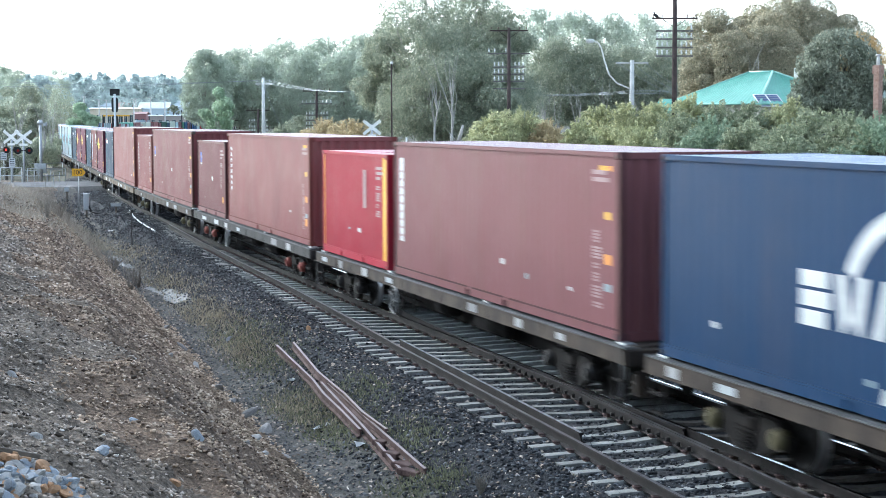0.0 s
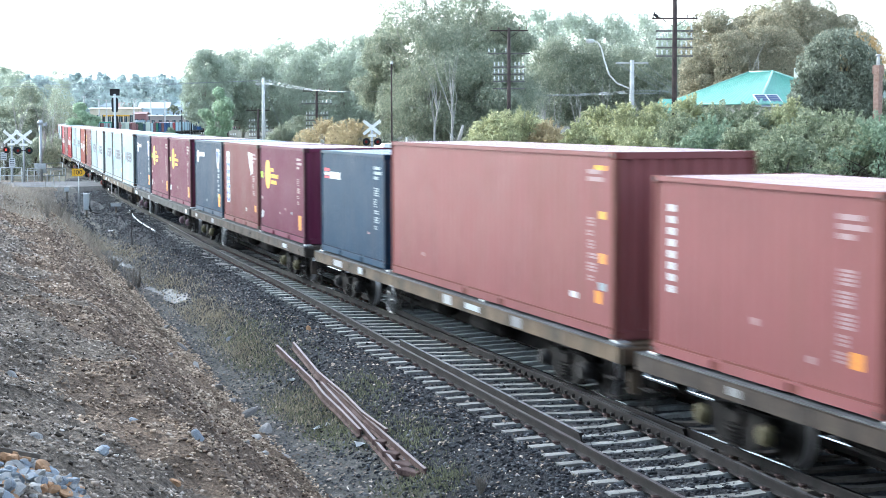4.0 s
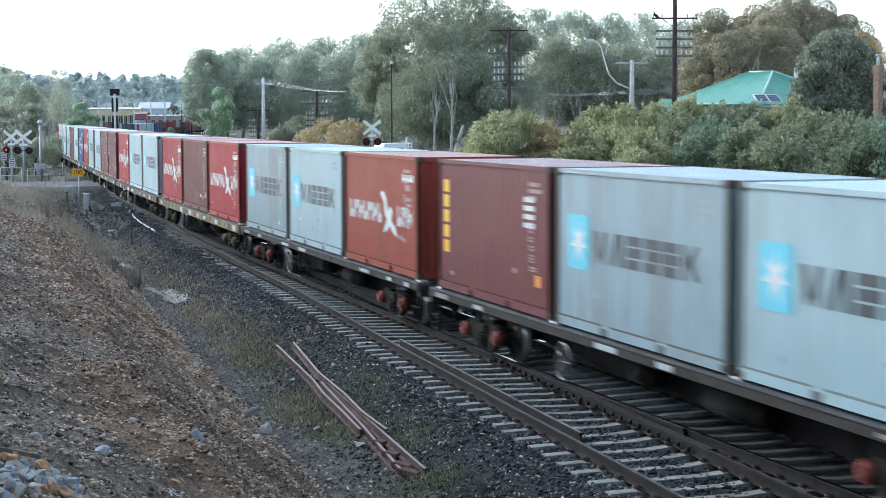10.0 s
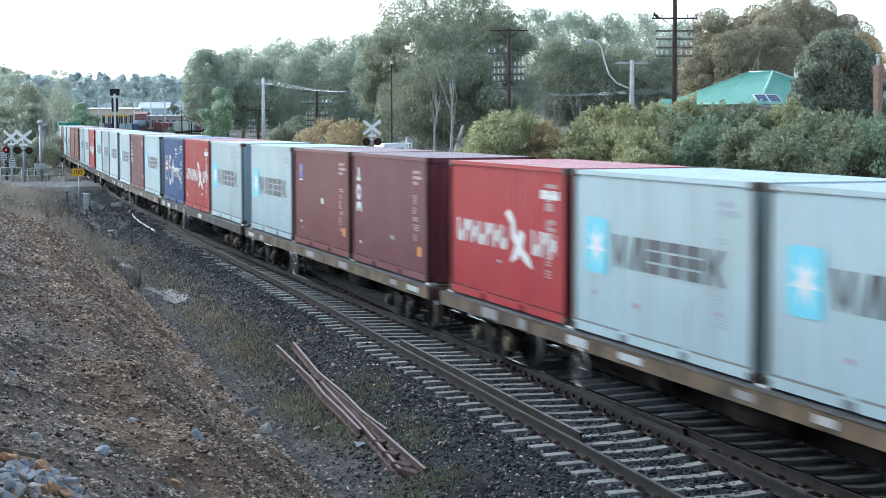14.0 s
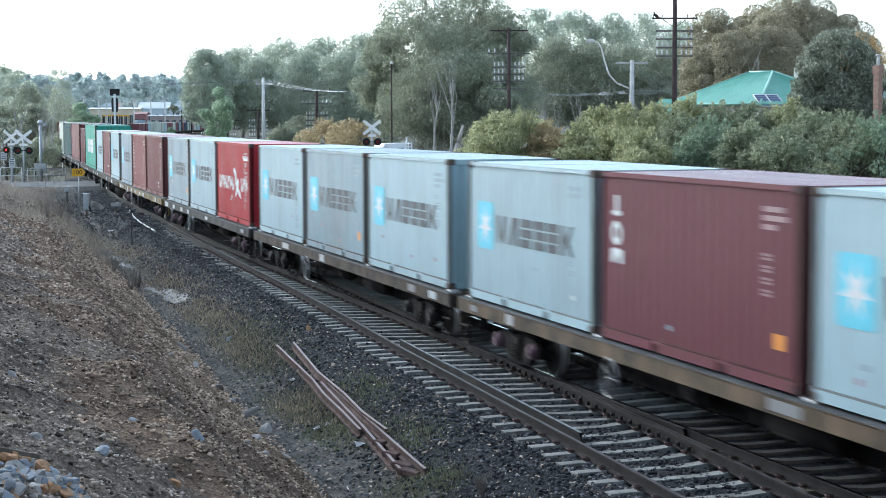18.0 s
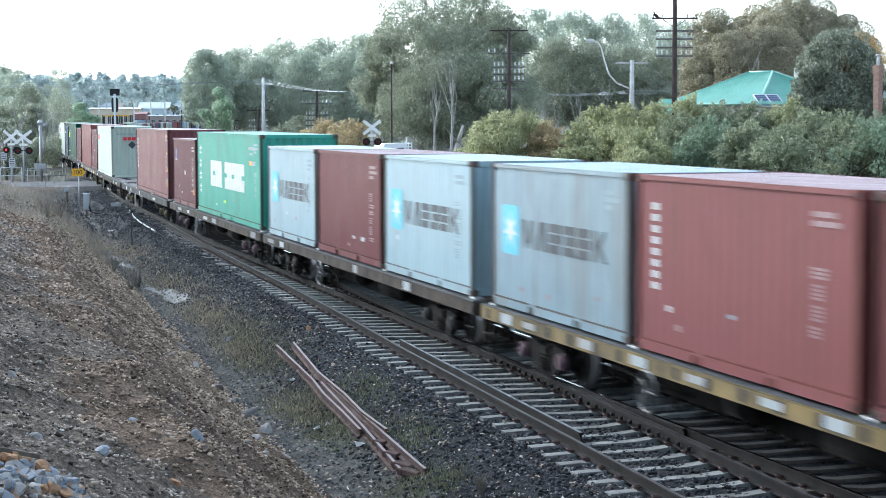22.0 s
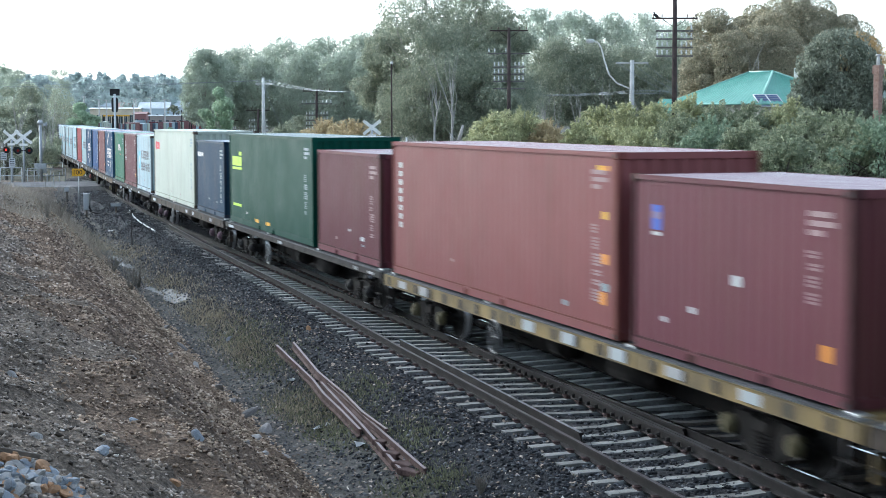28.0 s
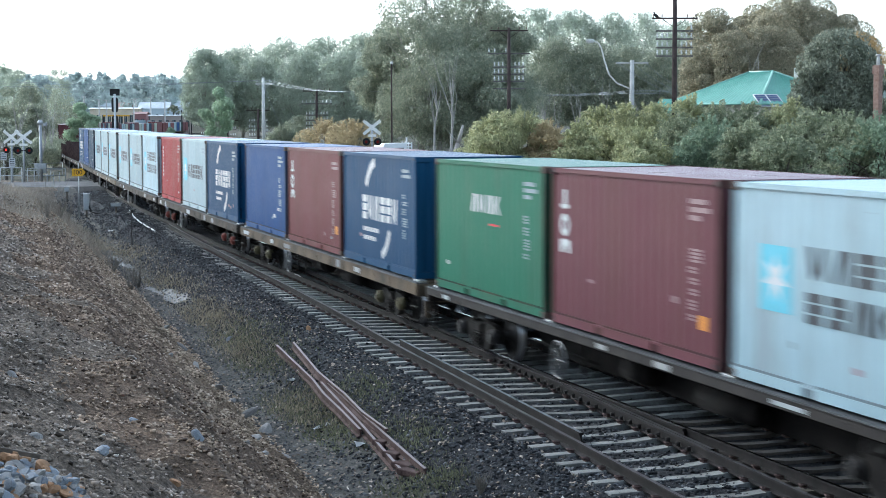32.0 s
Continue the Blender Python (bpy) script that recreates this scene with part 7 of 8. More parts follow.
for zc in (5.65, 3.9):
    bm = nb()
    n = 24
    ring_ = []
    for yy in (-0.06, 0.0):
        ring_.append([bm.verts.new((0.33 * math.cos(2 * math.pi * i / n), yy, zc + (0.42 if math.sin(2 * math.pi * i / n) > 0 else -0.42) + 0.33 * math.sin(2 * math.pi * i / n))) for i in range(n)])
    bm.faces.new(ring_[0]), bm.faces.new(ring_[1][::-1])
    for i in range(n):
        bm.faces.new((ring_[0][i], ring_[1][i], ring_[1][(i + 1) % n], ring_[0][(i + 1) % n]))
    bd = part("background_board", bm, BLACKMAT, sig)
    for k in (0.35, -0.35):
        part("lens_hood", tube(nb(), (0, 0.0, zc + k), (0, 0.26, zc + k), 0.13, n=10), BLACKMAT, bd)

# ---- white flat-bed truck waiting at the crossing ----
TX, TY = (-114.20, 22.11)
TRUCKW = plain("white_truck_paint", (0.74, 0.76, 0.78), 0.3)
TGLASS = plain("dark_cab_glass", (0.05, 0.07, 0.08), 0.1)
tz = gz(TX, TY)
truck = group_of("flatbed_truck", "white cab-over truck with an empty flat tray", "truck", m=pose(TX, TY, tz, 0, 0, 90))
bm = nb()
prof = [(0.0, 0.55), (0.0, 1.25), (0.18, 2.35), (0.35, 2.62), (1.9, 2.68), (1.95, 0.9), (1.7, 0.9), (1.55, 1.15), (0.75, 1.15), (0.6, 0.8), (0.55, 0.55)]
f0 = [bm.verts.new((x, -1.05, z)) for x, z in prof]
f1 = [bm.verts.new((x, 1.05, z)) for x, z in prof]
bm.faces.new(f0[::-1]), bm.faces.new(f1)
for i in range(len(prof)):
    bm.faces.new((f0[i], f0[(i + 1) % len(prof)], f1[(i + 1) % len(prof)], f1[i]))
bmesh.ops.recalc_face_normals(bm, faces=bm.faces)
cab = part("cab", bm, TRUCKW, truck)
for sy in (-1, 1):
    for a_, b_ in ((0.32, 1.0), (1.2, 1.75)):
        bm = nb()
        y0, y1 = sorted((sy * 1.052, sy * 1.062))
        box(bm, a_, b_, y0, y1, 1.55, 2.35, bevel=0.004)
        part("side_window", bm, TGLASS, cab)
    part("mirror", box(nb(), 0.0, 0.06, sy * 1.25 - 0.09, sy * 1.25 + 0.09, 1.65, 2.1, bevel=0.02), BLACKMAT, cab)
bm = nb()
v = [bm.verts.new(q) for q in ((-0.008, -0.95, 1.3), (-0.008, 0.95, 1.3), (0.155, 0.9, 2.28), (0.155, -0.9, 2.28))]
bm.faces.new(v)
part("windscreen", bm, TGLASS, cab)
part("bumper", box(nb(), -0.12, 0.1, -1.05, 1.05, 0.40, 0.70, bevel=0.03), TRUCKW, truck)
part("grille", box(nb(), -0.03, 0.0, -0.7, 0.7, 0.78, 1.1), BLACKMAT, cab)
part("headlight", box(nb(), -0.14, -0.11, -0.95, -0.65, 0.46, 0.62), PORCELAIN, truck)
part("headlight", box(nb(), -0.14, -0.11, 0.65, 0.95, 0.46, 0.62), PORCELAIN, truck)
part("exhaust_stack", tube(nb(), (2.02, -0.85, 0.9), (2.02, -0.85, 3.1), 0.07, n=8), PORCELAIN, truck)
rack = part("headboard", box(nb(), 2.28, 2.36, -1.15, 1.15, 1.15, 1.35), TRUCKW, truck)
for sy in (-1.1, -0.4, 0.4, 1.1):
    part("upright", box(nb(), 2.28, 2.35, sy - 0.04, sy + 0.04, 1.35, 2.75), TRUCKW, rack)
for k in range(6):
    part("rung", box(nb(), 2.285, 2.345, -1.14, 1.14, 1.5 + k * 0.22, 1.56 + k * 0.22), TRUCKW, rack)
part("tray", box(nb(), 2.3, 8.2, -1.2, 1.2, 1.13, 1.27, bevel=0.02), plain("worn_tray_white", (0.6, 0.62, 0.63), 0.6), truck)
for k in range(12):
    part("rope_rail", box(nb(), 2.4 + k * 0.48, 2.6 + k * 0.48, -1.25, -1.2, 1.05, 1.13), TRUCKW, truck)
part("chassis", box(nb(), 0.4, 8.0, -0.45, 0.45, 0.72, 1.12), BLACKMAT, truck)
part("tool_box", box(nb(), 3.3, 4.5, -1.1, -0.6, 0.55, 1.0, bevel=0.02), BLACKMAT, truck)
part("fuel_tank", tube(nb(), (2.3, -0.8, 0.78), (3.1, -0.8, 0.78), 0.26, n=12), BLACKMAT, truck)
TYRE = plain("black_tyre_rubber", (0.02, 0.02, 0.02), 0.85)
for x_ in (1.15, 5.6, 6.8):
    for sy in (-1, 1):
        bm = nb()
        tube(bm, (x_, sy * 1.05, 0.5), (x_, sy * 0.78, 0.5), 0.5, n=20)
        wl = part("wheel", bm, TYRE, truck)
        part("rim", tube(nb(), (x_, sy * 1.06, 0.5), (x_, sy * 1.0, 0.5), 0.3, n=16), GALV, wl)
        part("hub", tube(nb(), (x_, sy * 1.1, 0.5), (x_, sy * 1.05, 0.5), 0.12, n=10), BLACKMAT, wl)

# ---- station yard far behind ----
# yard walls and roofs are lifted in colour for the distance haze
YELLOWWALL = two_tone("pale_cream_yellow_wall", (0.52, 0.45, 0.34), (0.60, 0.53, 0.41), 0.5, 0.8)
PALEROOF = two_tone("pale_iron_roof", (0.50, 0.55, 0.58), (0.62, 0.66, 0.68), 0.5, 0.5)
REDROOF = two_tone("dull_red_iron_roof", (0.28, 0.16, 0.15), (0.34, 0.21, 0.19), 0.5, 0.6)
PINKROOF = two_tone("hazed_pink_roof_tiles", (0.40, 0.27, 0.24), (0.50, 0.36, 0.32), 0.5, 0.8)


def far_building(label, x, y, length, depth, wall_h, roof_h, wall, roofm_, rz, z0=0.0, windows=6):
    root = group_of("yard_building", label, "building", m=pose(x, y, z0, 0, 0, rz))
    w_ = part("wall", box(nb(), -depth / 2, depth / 2, -length / 2, length / 2, -1.0, wall_h), wall, root)
    bm = nb()
    e = 0.5
    ribbed(bm, ((depth / 2 + e, -length / 2 - e, wall_h), (depth / 2 + e, length / 2 + e, wall_h), (0, length / 2 + e, wall_h + roof_h), (0, -length / 2 - e, wall_h + roof_h)), 30)
    ribbed(bm, ((-depth / 2 - e, length / 2 + e, wall_h), (-depth / 2 - e, -length / 2 - e, wall_h), (0, -length / 2 - e, wall_h + roof_h), (0, length / 2 + e, wall_h + roof_h)), 30)
    part("roof", bm, roofm_, root)
    for i in range(windows):
        yy = -length / 2 + length * (i + 0.5) / windows
        wd = part("window", box(nb(), depth / 2 + 0.005, depth / 2 + 0.06, yy - 0.5, yy + 0.5, wall_h * 0.35, wall_h * 0.75), TGLASS, root)
        part("frame", box(nb(), depth / 2 + 0.06, depth / 2 + 0.09, yy - 0.04, yy + 0.04, wall_h * 0.35, wall_h * 0.75), WHITE, wd)
    return root


YARD_Z = -1.1
for label, q, length, depth, wall_h, roof_h, wall, roofm_, rz, wins in (
        ("long yellow station building with a white roof edge", (-581.74, 69.82), 16.5, 8.0, 8.2, 0.5, YELLOWWALL, PALEROOF, -15, 9),
        ("pale blue roofed warehouse beside the yard", (-642.73, 93.24), 11.0, 12.0, 8.6, 2.4, plain("pale_blue_sheet_wall", (0.45, 0.52, 0.56), 0.6), PALEROOF, -18, 4),
        ("tall pale roofed warehouse beside the yard", (-655.18, 103.35), 9.5, 12.0, 9.2, 2.4, plain("pale_sheet_wall", (0.50, 0.55, 0.58), 0.6), PALEROOF, -18, 4),
        ("maroon store building beside the yard", (-563.83, 75.44), 4.0, 6.0, 6.4, 0.8, plain("maroon_sheet_wall", (0.27, 0.13, 0.13), 0.7), REDROOF, -18, 2),
        ("white roofed shed behind the station", (-689.97, 79.45), 7.0, 8.0, 9.6, 1.4, WEATHERB, PALEROOF, -10, 3),
        ("long platform shelter with a pale flat roof", (-555.68, 83.97), 13.5, 4.0, 5.9, 0.25, plain("hazed_brown_wall", (0.30, 0.26, 0.24), 0.8), PALEROOF, -15, 6),
        ("house with a pinkish tiled roof on the slope", (-773.61, 83.01), 8.0, 9.0, 9.0, 2.2, WEATHERB, PINKROOF, -5, 3),
        ("house with a pinkish tiled roof on the slope", (-778.38, 100.06), 9.0, 9.0, 9.6, 2.4, WEATHERB, PINKROOF, -30, 3),
        ("house with a pinkish tiled roof on the slope", (-714.20, 70.65), 7.0, 9.0, 8.0, 2.2, WEATHERB, PINKROOF, -25, 3)):
    far_building(label, *q, length, depth, wall_h, roof_h, wall, roofm_, rz, YARD_Z, wins)
# yellow beam gantry in the yard
gx_, gy_ = (-561.15, 67.83)
gan = group_of("yard_gantry", "yellow beam gantry over the yard", "gantry", m=pose(gx_, gy_, YARD_Z, 0, 0, -12))
part("beam", box(nb(), -0.3, 0.3, -5.2, 3.4, 5.7, 6.1), YELLOW, gan)
for yy in (-5.0, -1.5, 1.0, 3.2):
    part("leg", box(nb(), -0.15, 0.15, yy - 0.15, yy + 0.15, -0.5, 5.7), BLACKMAT, gan)
# light poles of the yard
for i, (q, top) in enumerate((((-558.23, 61.06), 11.2), ((-559.48, 63.59), 11.0), ((-556.75, 72.01), 11.2), ((-559.05, 77.91), 12.0), ((-553.47, 81.59), 11.2), ((-611.02, 62.69), 12.8), ((-604.69, 79.98), 12.0))):
    po = group_of("yard_pole", "slim pale yard light pole", "pole", "yard poles", pose(q[0], q[1], YARD_Z))
    part("pole", tube(nb(), (0, 0, -0.5), (0, 0, top), 0.26, 0.2, 8), CONCPOLE, po)
    part("arm", box(nb(), -0.08, 0.08, -1.0, 1.0, top - 0.15, top), CONCPOLE, po)
for q in ((-239.71, 30.94), (-234.29, 31.31), (-398.96, 61.17)):
    po = group_of("yard_pole", "thin dark yard pole", "pole", "yard poles", pose(q[0], q[1], float(fall(q[0]))))
    part("pole", tube(nb(), (0, 0, -0.5), (0, 0, 5.4), 0.10, 0.09, 8), BLACKMAT, po)
# a palm beside the warehouse
palm = group_of("palm_tree", "small feathery palm beside the warehouse", "palm", m=pose(*(-600.55, 92.54), YARD_Z))
part("trunk", tube(nb(), (0, 0, -0.3), (0, 0, 7.2), 0.3, 0.22, 8), DARKBARK, palm)
part("crown", fronds("crown", 5.0, 2.6, 60, 30, 0.6, GUMLEAF, np.random.RandomState(8)), None, palm, m=pose(0, 0, 5.0))
# tank wagons and boxes standing in the yard
for i, (q, c_) in enumerate((((-559.83, 74.43), "t"), ((-562.95, 77.70), "t"), ((-553.65, 80.08), "r"), ((-554.70, 83.21), "r"), ((-555.80, 86.19), "d"))):
    v_ = group_of("yard_wagon", {"t": "dark tank wagon standing in the yard", "r": "rusty red box wagon in the yard", "d": "dark open wagon in the yard"}[c_], "railway wagon", "yard wagons", pose(q[0], q[1], YARD_Z, 0, 0, -15))
    if c_ == "t":
        part("tank", tube(nb(), (0, -1.8, 3.2), (0, 1.8, 3.2), 1.2, n=16), GREYMARK, v_)
    else:
        part("body", box(nb(), -1.3, 1.3, -1.9, 1.9, 1.2, 3.9 if c_ == "r" else 2.8, bevel=0.05), RUST if c_ == "d" else PAINTS["brick"], v_)
    part("frame", box(nb(), -1.2, 1.2, -2.0, 2.0, 0.8, 1.2), UNDER, v_)
    for yy in (-1.2, 1.2):
        part("wheelset", tube(nb(), (-0.8, yy, 0.42), (0.8, yy, 0.42), 0.45, n=12), UNDER, v_)


# ---- loose stones, grass and scrap on the near side ----
def pebbles(name, pts, sizes, mat, rs, flat=0.75):
    """Many small angular stones in one mesh."""
    n = len(pts)
    dirs = np.array([(1, 0, 0), (-1, 0, 0), (0, 1, 0), (0, -1, 0), (0, 0, 1), (0, 0, -1)], float)
    tri = np.array([(0, 2, 4), (2, 1, 4), (1, 3, 4), (3, 0, 4), (2, 0, 5), (1, 2, 5), (3, 1, 5), (0, 3, 5)])
    q = rs.normal(size=(n, 3, 3))
    u, _, vt = np.linalg.svd(q)
    R = u @ vt
    shape = dirs[None] * rs.uniform(0.6, 1.25, (n, 6, 1)) + rs.normal(size=(n, 6, 3)) * 0.18
    v = np.einsum("nij,nkj->nki", R, shape) * sizes[:, None, None]
    v[:, :, 2] *= flat
    v += pts[:, None, :]
    f = tri[None] + (np.arange(n) * 6)[:, None, None]
    me = bpy.data.meshes.new(name)
    v = v.reshape(-1, 3)
    f = f.reshape(-1, 3)
    me.vertices.add(len(v))
    me.vertices.foreach_set("co", v.ravel())
    me.loops.add(f.size)
    me.loops.foreach_set("vertex_index", f.ravel())
    me.polygons.add(len(f))
    me.polygons.foreach_set("loop_start", np.arange(len(f)) * 3)
    me.polygons.foreach_set("loop_total", np.full(len(f), 3))
    me.update()
    me.materials.append(mat)
    return me


def flakes(name, pts, sizes, mat, rs):
    """Sharp broken chips, half sunk in the soil."""
    n = len(pts)
    a = rs.rand(n) * 6.28
    c = []
    for k in range(3):
        q = a + k * 2.094 + rs.uniform(-0.5, 0.5, n)
        l = sizes * rs.uniform(0.7, 1.6, n)
        c.append(np.stack([np.cos(q) * l, np.sin(q) * l, sizes * rs.uniform(-0.5, 0.35, n)], 1))
    c.append(np.stack([rs.uniform(-0.5, 0.5, n) * sizes, rs.uniform(-0.5, 0.5, n) * sizes, sizes * rs.uniform(0.4, 1.0, n)], 1))
    v = (pts[:, None] + np.stack(c, 1)).reshape(-1, 3)
    k = (np.arange(n) * 4)[:, None]
    li = np.stack([k + np.array(f) for f in ((0, 1, 3), (1, 2, 3), (2, 0, 3))], 1).ravel()
    me = bpy.data.meshes.new(name)
    me.vertices.add(len(v))
    me.vertices.foreach_set("co", v.ravel())
    me.loops.add(len(li))
    me.loops.foreach_set("vertex_index", li)
    me.polygons.add(3 * n)
    me.polygons.foreach_set("loop_start", np.arange(3 * n) * 3)
    me.polygons.foreach_set("loop_total", np.full(3 * n, 3))
    me.update()
    me.materials.append(mat)
    return me


def stone_mat(name, stops):
    m, t, b = base_mat(name, 0.9, 0.0, 0.25)
    g = t.nodes.new("ShaderNodeNewGeometry")
    col = ramp(t, g.outputs["Random Per Island"], stops)
    f = noise_node(t, 60.0, 4.0, 0.7)
    col = mixc(t, 0.7, col, ramp(t, f, [(0.3, (0.65,) * 3), (0.7, (1.3,) * 3)]), "MULTIPLY")
    link(t, col, b.inputs["Base Color"])
    return m


BALSTONE = stone_mat("basalt_stones", [(0.0, (0.008, 0.009, 0.011)), (0.5, (0.026, 0.029, 0.034)), (0.85, (0.064, 0.069, 0.078)), (1.0, (0.16, 0.166, 0.178))])
BANKSTONE = stone_mat("bank_gravel", [(0.0, (0.026, 0.021, 0.017)), (0.35, (0.125, 0.101, 0.079)), (0.75, (0.310, 0.256, 0.207)), (0.985, (0.36, 0.315, 0.27)), (1.0, (0.56, 0.53, 0.49))])
LIPSTONE = stone_mat("reddish_lip_gravel", [(0.0, (0.030, 0.020, 0.014)), (0.35, (0.135, 0.093, 0.063)), (0.75, (0.320, 0.240, 0.172)), (0.985, (0.42, 0.34, 0.265)), (1.0, (0.58, 0.52, 0.44))])
rs = np.random.RandomState(31)


def scatter(n, x0, x1, r0, r1, near=1.0):
    """Random places; r is measured from the train's line; denser towards x1."""
    x = x1 - (x1 - x0) * rs.rand(n) ** near
    r = r0 + (r1 - r0) * rs.rand(n)
    y = line_y(x) + r
    return x, y


def gap_of(x):
    return np.interp(x, SIDE_S, SIDE_G)


x, y = scatter(62000, -75, -15.5, -7.0, 2.3, 1.35)
r = y - line_y(x)
g = gap_of(x)
keep = (r > -(1.95 + g) - 1.15 + rs.normal(size=len(x)) * 0.18)
on = keep & (np.abs(np.abs(r) - G) > 0.09) & (np.abs(np.abs(r + g) - G) > 0.09)
x, y = x[on], y[on]
sz = rs.uniform(0.022, 0.048, len(x))
# between the running rails the train's shade is put into blacker, oily ballast
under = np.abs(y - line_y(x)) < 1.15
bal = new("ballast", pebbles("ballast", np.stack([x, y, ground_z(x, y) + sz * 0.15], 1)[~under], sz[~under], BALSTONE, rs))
shaded_bal = new("ballast", pebbles("ballast", np.stack([x, y, ground_z(x, y) - 0.015], 1)[under], sz[under] * 0.8, OILY_SHADED_BALLAST, rs))
tagged(shaded_bal, "oily ballast between the running rails, blackened further for the train's shade", "ballast", kind="stuff")
tagged(bal, "dark angular basalt ballast along the tracks", "ballast", kind="stuff")
# coarser ballast further along the line
x, y = scatter(14000, -122, -74, -4.2, 2.3, 1.0)
r = y - line_y(x)
ok = (np.abs(np.abs(r) - G) > 0.09) & (np.abs(x - ROAD_X) > 8)
x, y = x[ok], y[ok]
sz = rs.uniform(0.035, 0.065, len(x))
tagged(new("ballast", pebbles("ballast", np.stack([x, y, ground_z(x, y) + sz * 0.15], 1), sz, BALSTONE, rs)), "dark ballast along the line near the crossing", "ballast", kind="stuff")
# stray ballast and chips in the ditch
x, y = scatter(30000, -66, -14, -7.2, -2.6, 1.5)
ok = (y - line_y(x)) > bank_foot(x) + 0.05 + rs.normal(size=len(x)) * 0.12
x, y = x[ok], y[ok]
sz = rs.uniform(0.010, 0.040, len(x))
dark = rs.rand(len(x)) < 0.7
for mt_, sel, word in ((BALSTONE, dark, "scattered dark stones in the muddy ditch"), (BANKSTONE, ~dark, "scattered brown chips in the muddy ditch")):
    tagged(new("ditch_gravel", flakes("ditch_gravel", np.stack([x, y, ground_z(x, y) + sz * 0.1], 1)[sel], sz[sel], mt_, rs)), word, "gravel", kind="stuff")
# gravel on the bank: brown above, red along the lip, paler where the slope has crumbled
PALESTONE = stone_mat("pale_tan_crumbled_rock", [(0.0, (0.042, 0.029, 0.020)), (0.35, (0.190, 0.138, 0.095)), (0.75, (0.410, 0.320, 0.230)), (0.985, (0.50, 0.41, 0.31)), (1.0, (0.62, 0.55, 0.46))])
x, y = scatter(240000, -75, -4.5, -13.5, -4.0, 2.0)
r = y - line_y(x)
foot = bank_foot(x)
ok = r < foot + 0.2
x, y, r, foot = x[ok], y[ok], r[ok], foot[ok]
sz = 0.007 + 0.024 * rs.rand(len(x)) ** 2.6 + 0.00035 * np.abs(x)
wobble = vnoise(x * 0.5, r * 0.5, 11)
low_ = r > foot - 1.9 + 0.8 * wobble
lip = (r > foot - 3.9 + 2.4 * wobble) & ~low_
chunky = (sz > 0.0175) & (x > -24)
for mt_, sel, word in ((BANKSTONE, ~lip & ~low_, "brown and grey gravel strewn over the bank"), (LIPSTONE, lip, "reddish broken gravel along the lip of the bank"),
                       (PALESTONE, low_, "pale tan crumbled rock on the foot of the bank")):
    at = np.stack([x, y, ground_z(x, y) + sz * 0.1], 1)
    tagged(new("bank_gravel", flakes("bank_gravel", at[sel & ~chunky], sz[sel & ~chunky], mt_, rs)), word, "gravel", kind="stuff")
    tagged(new("bank_stones", pebbles("bank_stones", at[sel & chunky], sz[sel & chunky] * 0.85, mt_, rs, 0.6)), word.replace("gravel", "stones").replace("rock", "stones"), "gravel", kind="stuff")

# bigger broken stones, blue-grey and rust-coloured
STONE_MATS = [two_tone("blue_grey_broken_stone", (0.16, 0.18, 0.21), (0.30, 0.33, 0.36), 9.0, 0.9, 0, 50, vary=0.25),
              two_tone("rust_stained_broken_stone", (0.26, 0.14, 0.07), (0.38, 0.24, 0.14), 9.0, 0.9, 0, 50, vary=0.25),
              two_tone("grey_broken_stone", (0.20, 0.19, 0.18), (0.36, 0.35, 0.33), 9.0, 0.9, 0, 50, vary=0.25)]


def rock_mesh(seed):
    bm = nb()
    bmesh.ops.create_icosphere(bm, subdivisions=2, radius=1.0)
    q = random.Random(seed)
    cuts = [(Vector((q.gauss(0, 1), q.gauss(0, 1), q.gauss(0, 1))).normalized(), q.uniform(0.45, 0.8)) for _ in range(9)]
    for v in bm.verts:
        for n_, d_ in cuts:
            k = v.co.dot(n_) - d_
            if k > 0:
                v.co -= n_ * k
        v.co.x *= 1.25
        v.co.z *= 0.7
    return mesh_of("stone", bm, STONE_MATS[0])


ROCKS = [rock_mesh(i) for i in range(6)]
pile = group_of("rubble_pile", "heap of broken blue-grey and rust-stained stones", "rubble")
q = random.Random(8)
for i in range(150):
    px_, py_ = q.choice(((-8.69, -11.28), (-9.0, -11.15), (-9.07, -11.02), (-9.27, -11.18), (-9.24, -11.26), (-9.06, -10.94), (-9.26, -11.09), (-8.37, -11.31)))
    px_, py_ = px_ + q.gauss(0, 0.08), py_ + q.gauss(0, 0.04)
    s_ = q.uniform(0.018, 0.055)
    rk = part("stone", ROCKS[i % 6], STONE_MATS[0] if q.random() < 0.45 else STONE_MATS[1 + i % 2], pile,
              m=pose(px_, py_, float(ground_z(px_, py_)) + s_ * 0.3 + q.random() ** 2 * 0.03, q.uniform(-40, 40), q.uniform(-40, 40), q.uniform(0, 360)) @ Matrix.Scale(s_, 4))
plank = new("timber_offcut", mesh_of("timber_offcut", box(nb(), -0.16, 0.16, -0.022, 0.022, -0.012, 0.012, bevel=0.003), DARKBARK))
tagged(plank, "weathered dark timber offcut lying on the rubble", "timber")
a_, b_ = (-9.41, -11.27), (-9.45, -11.16)
A, B = Vector((*a_, float(ground_z(*a_)) + 0.06)), Vector((*b_, float(ground_z(*b_)) + 0.06))
plank.matrix_basis = Matrix.Translation((A + B) / 2) @ (B - A).to_track_quat("X", "Z").to_matrix().to_4x4()
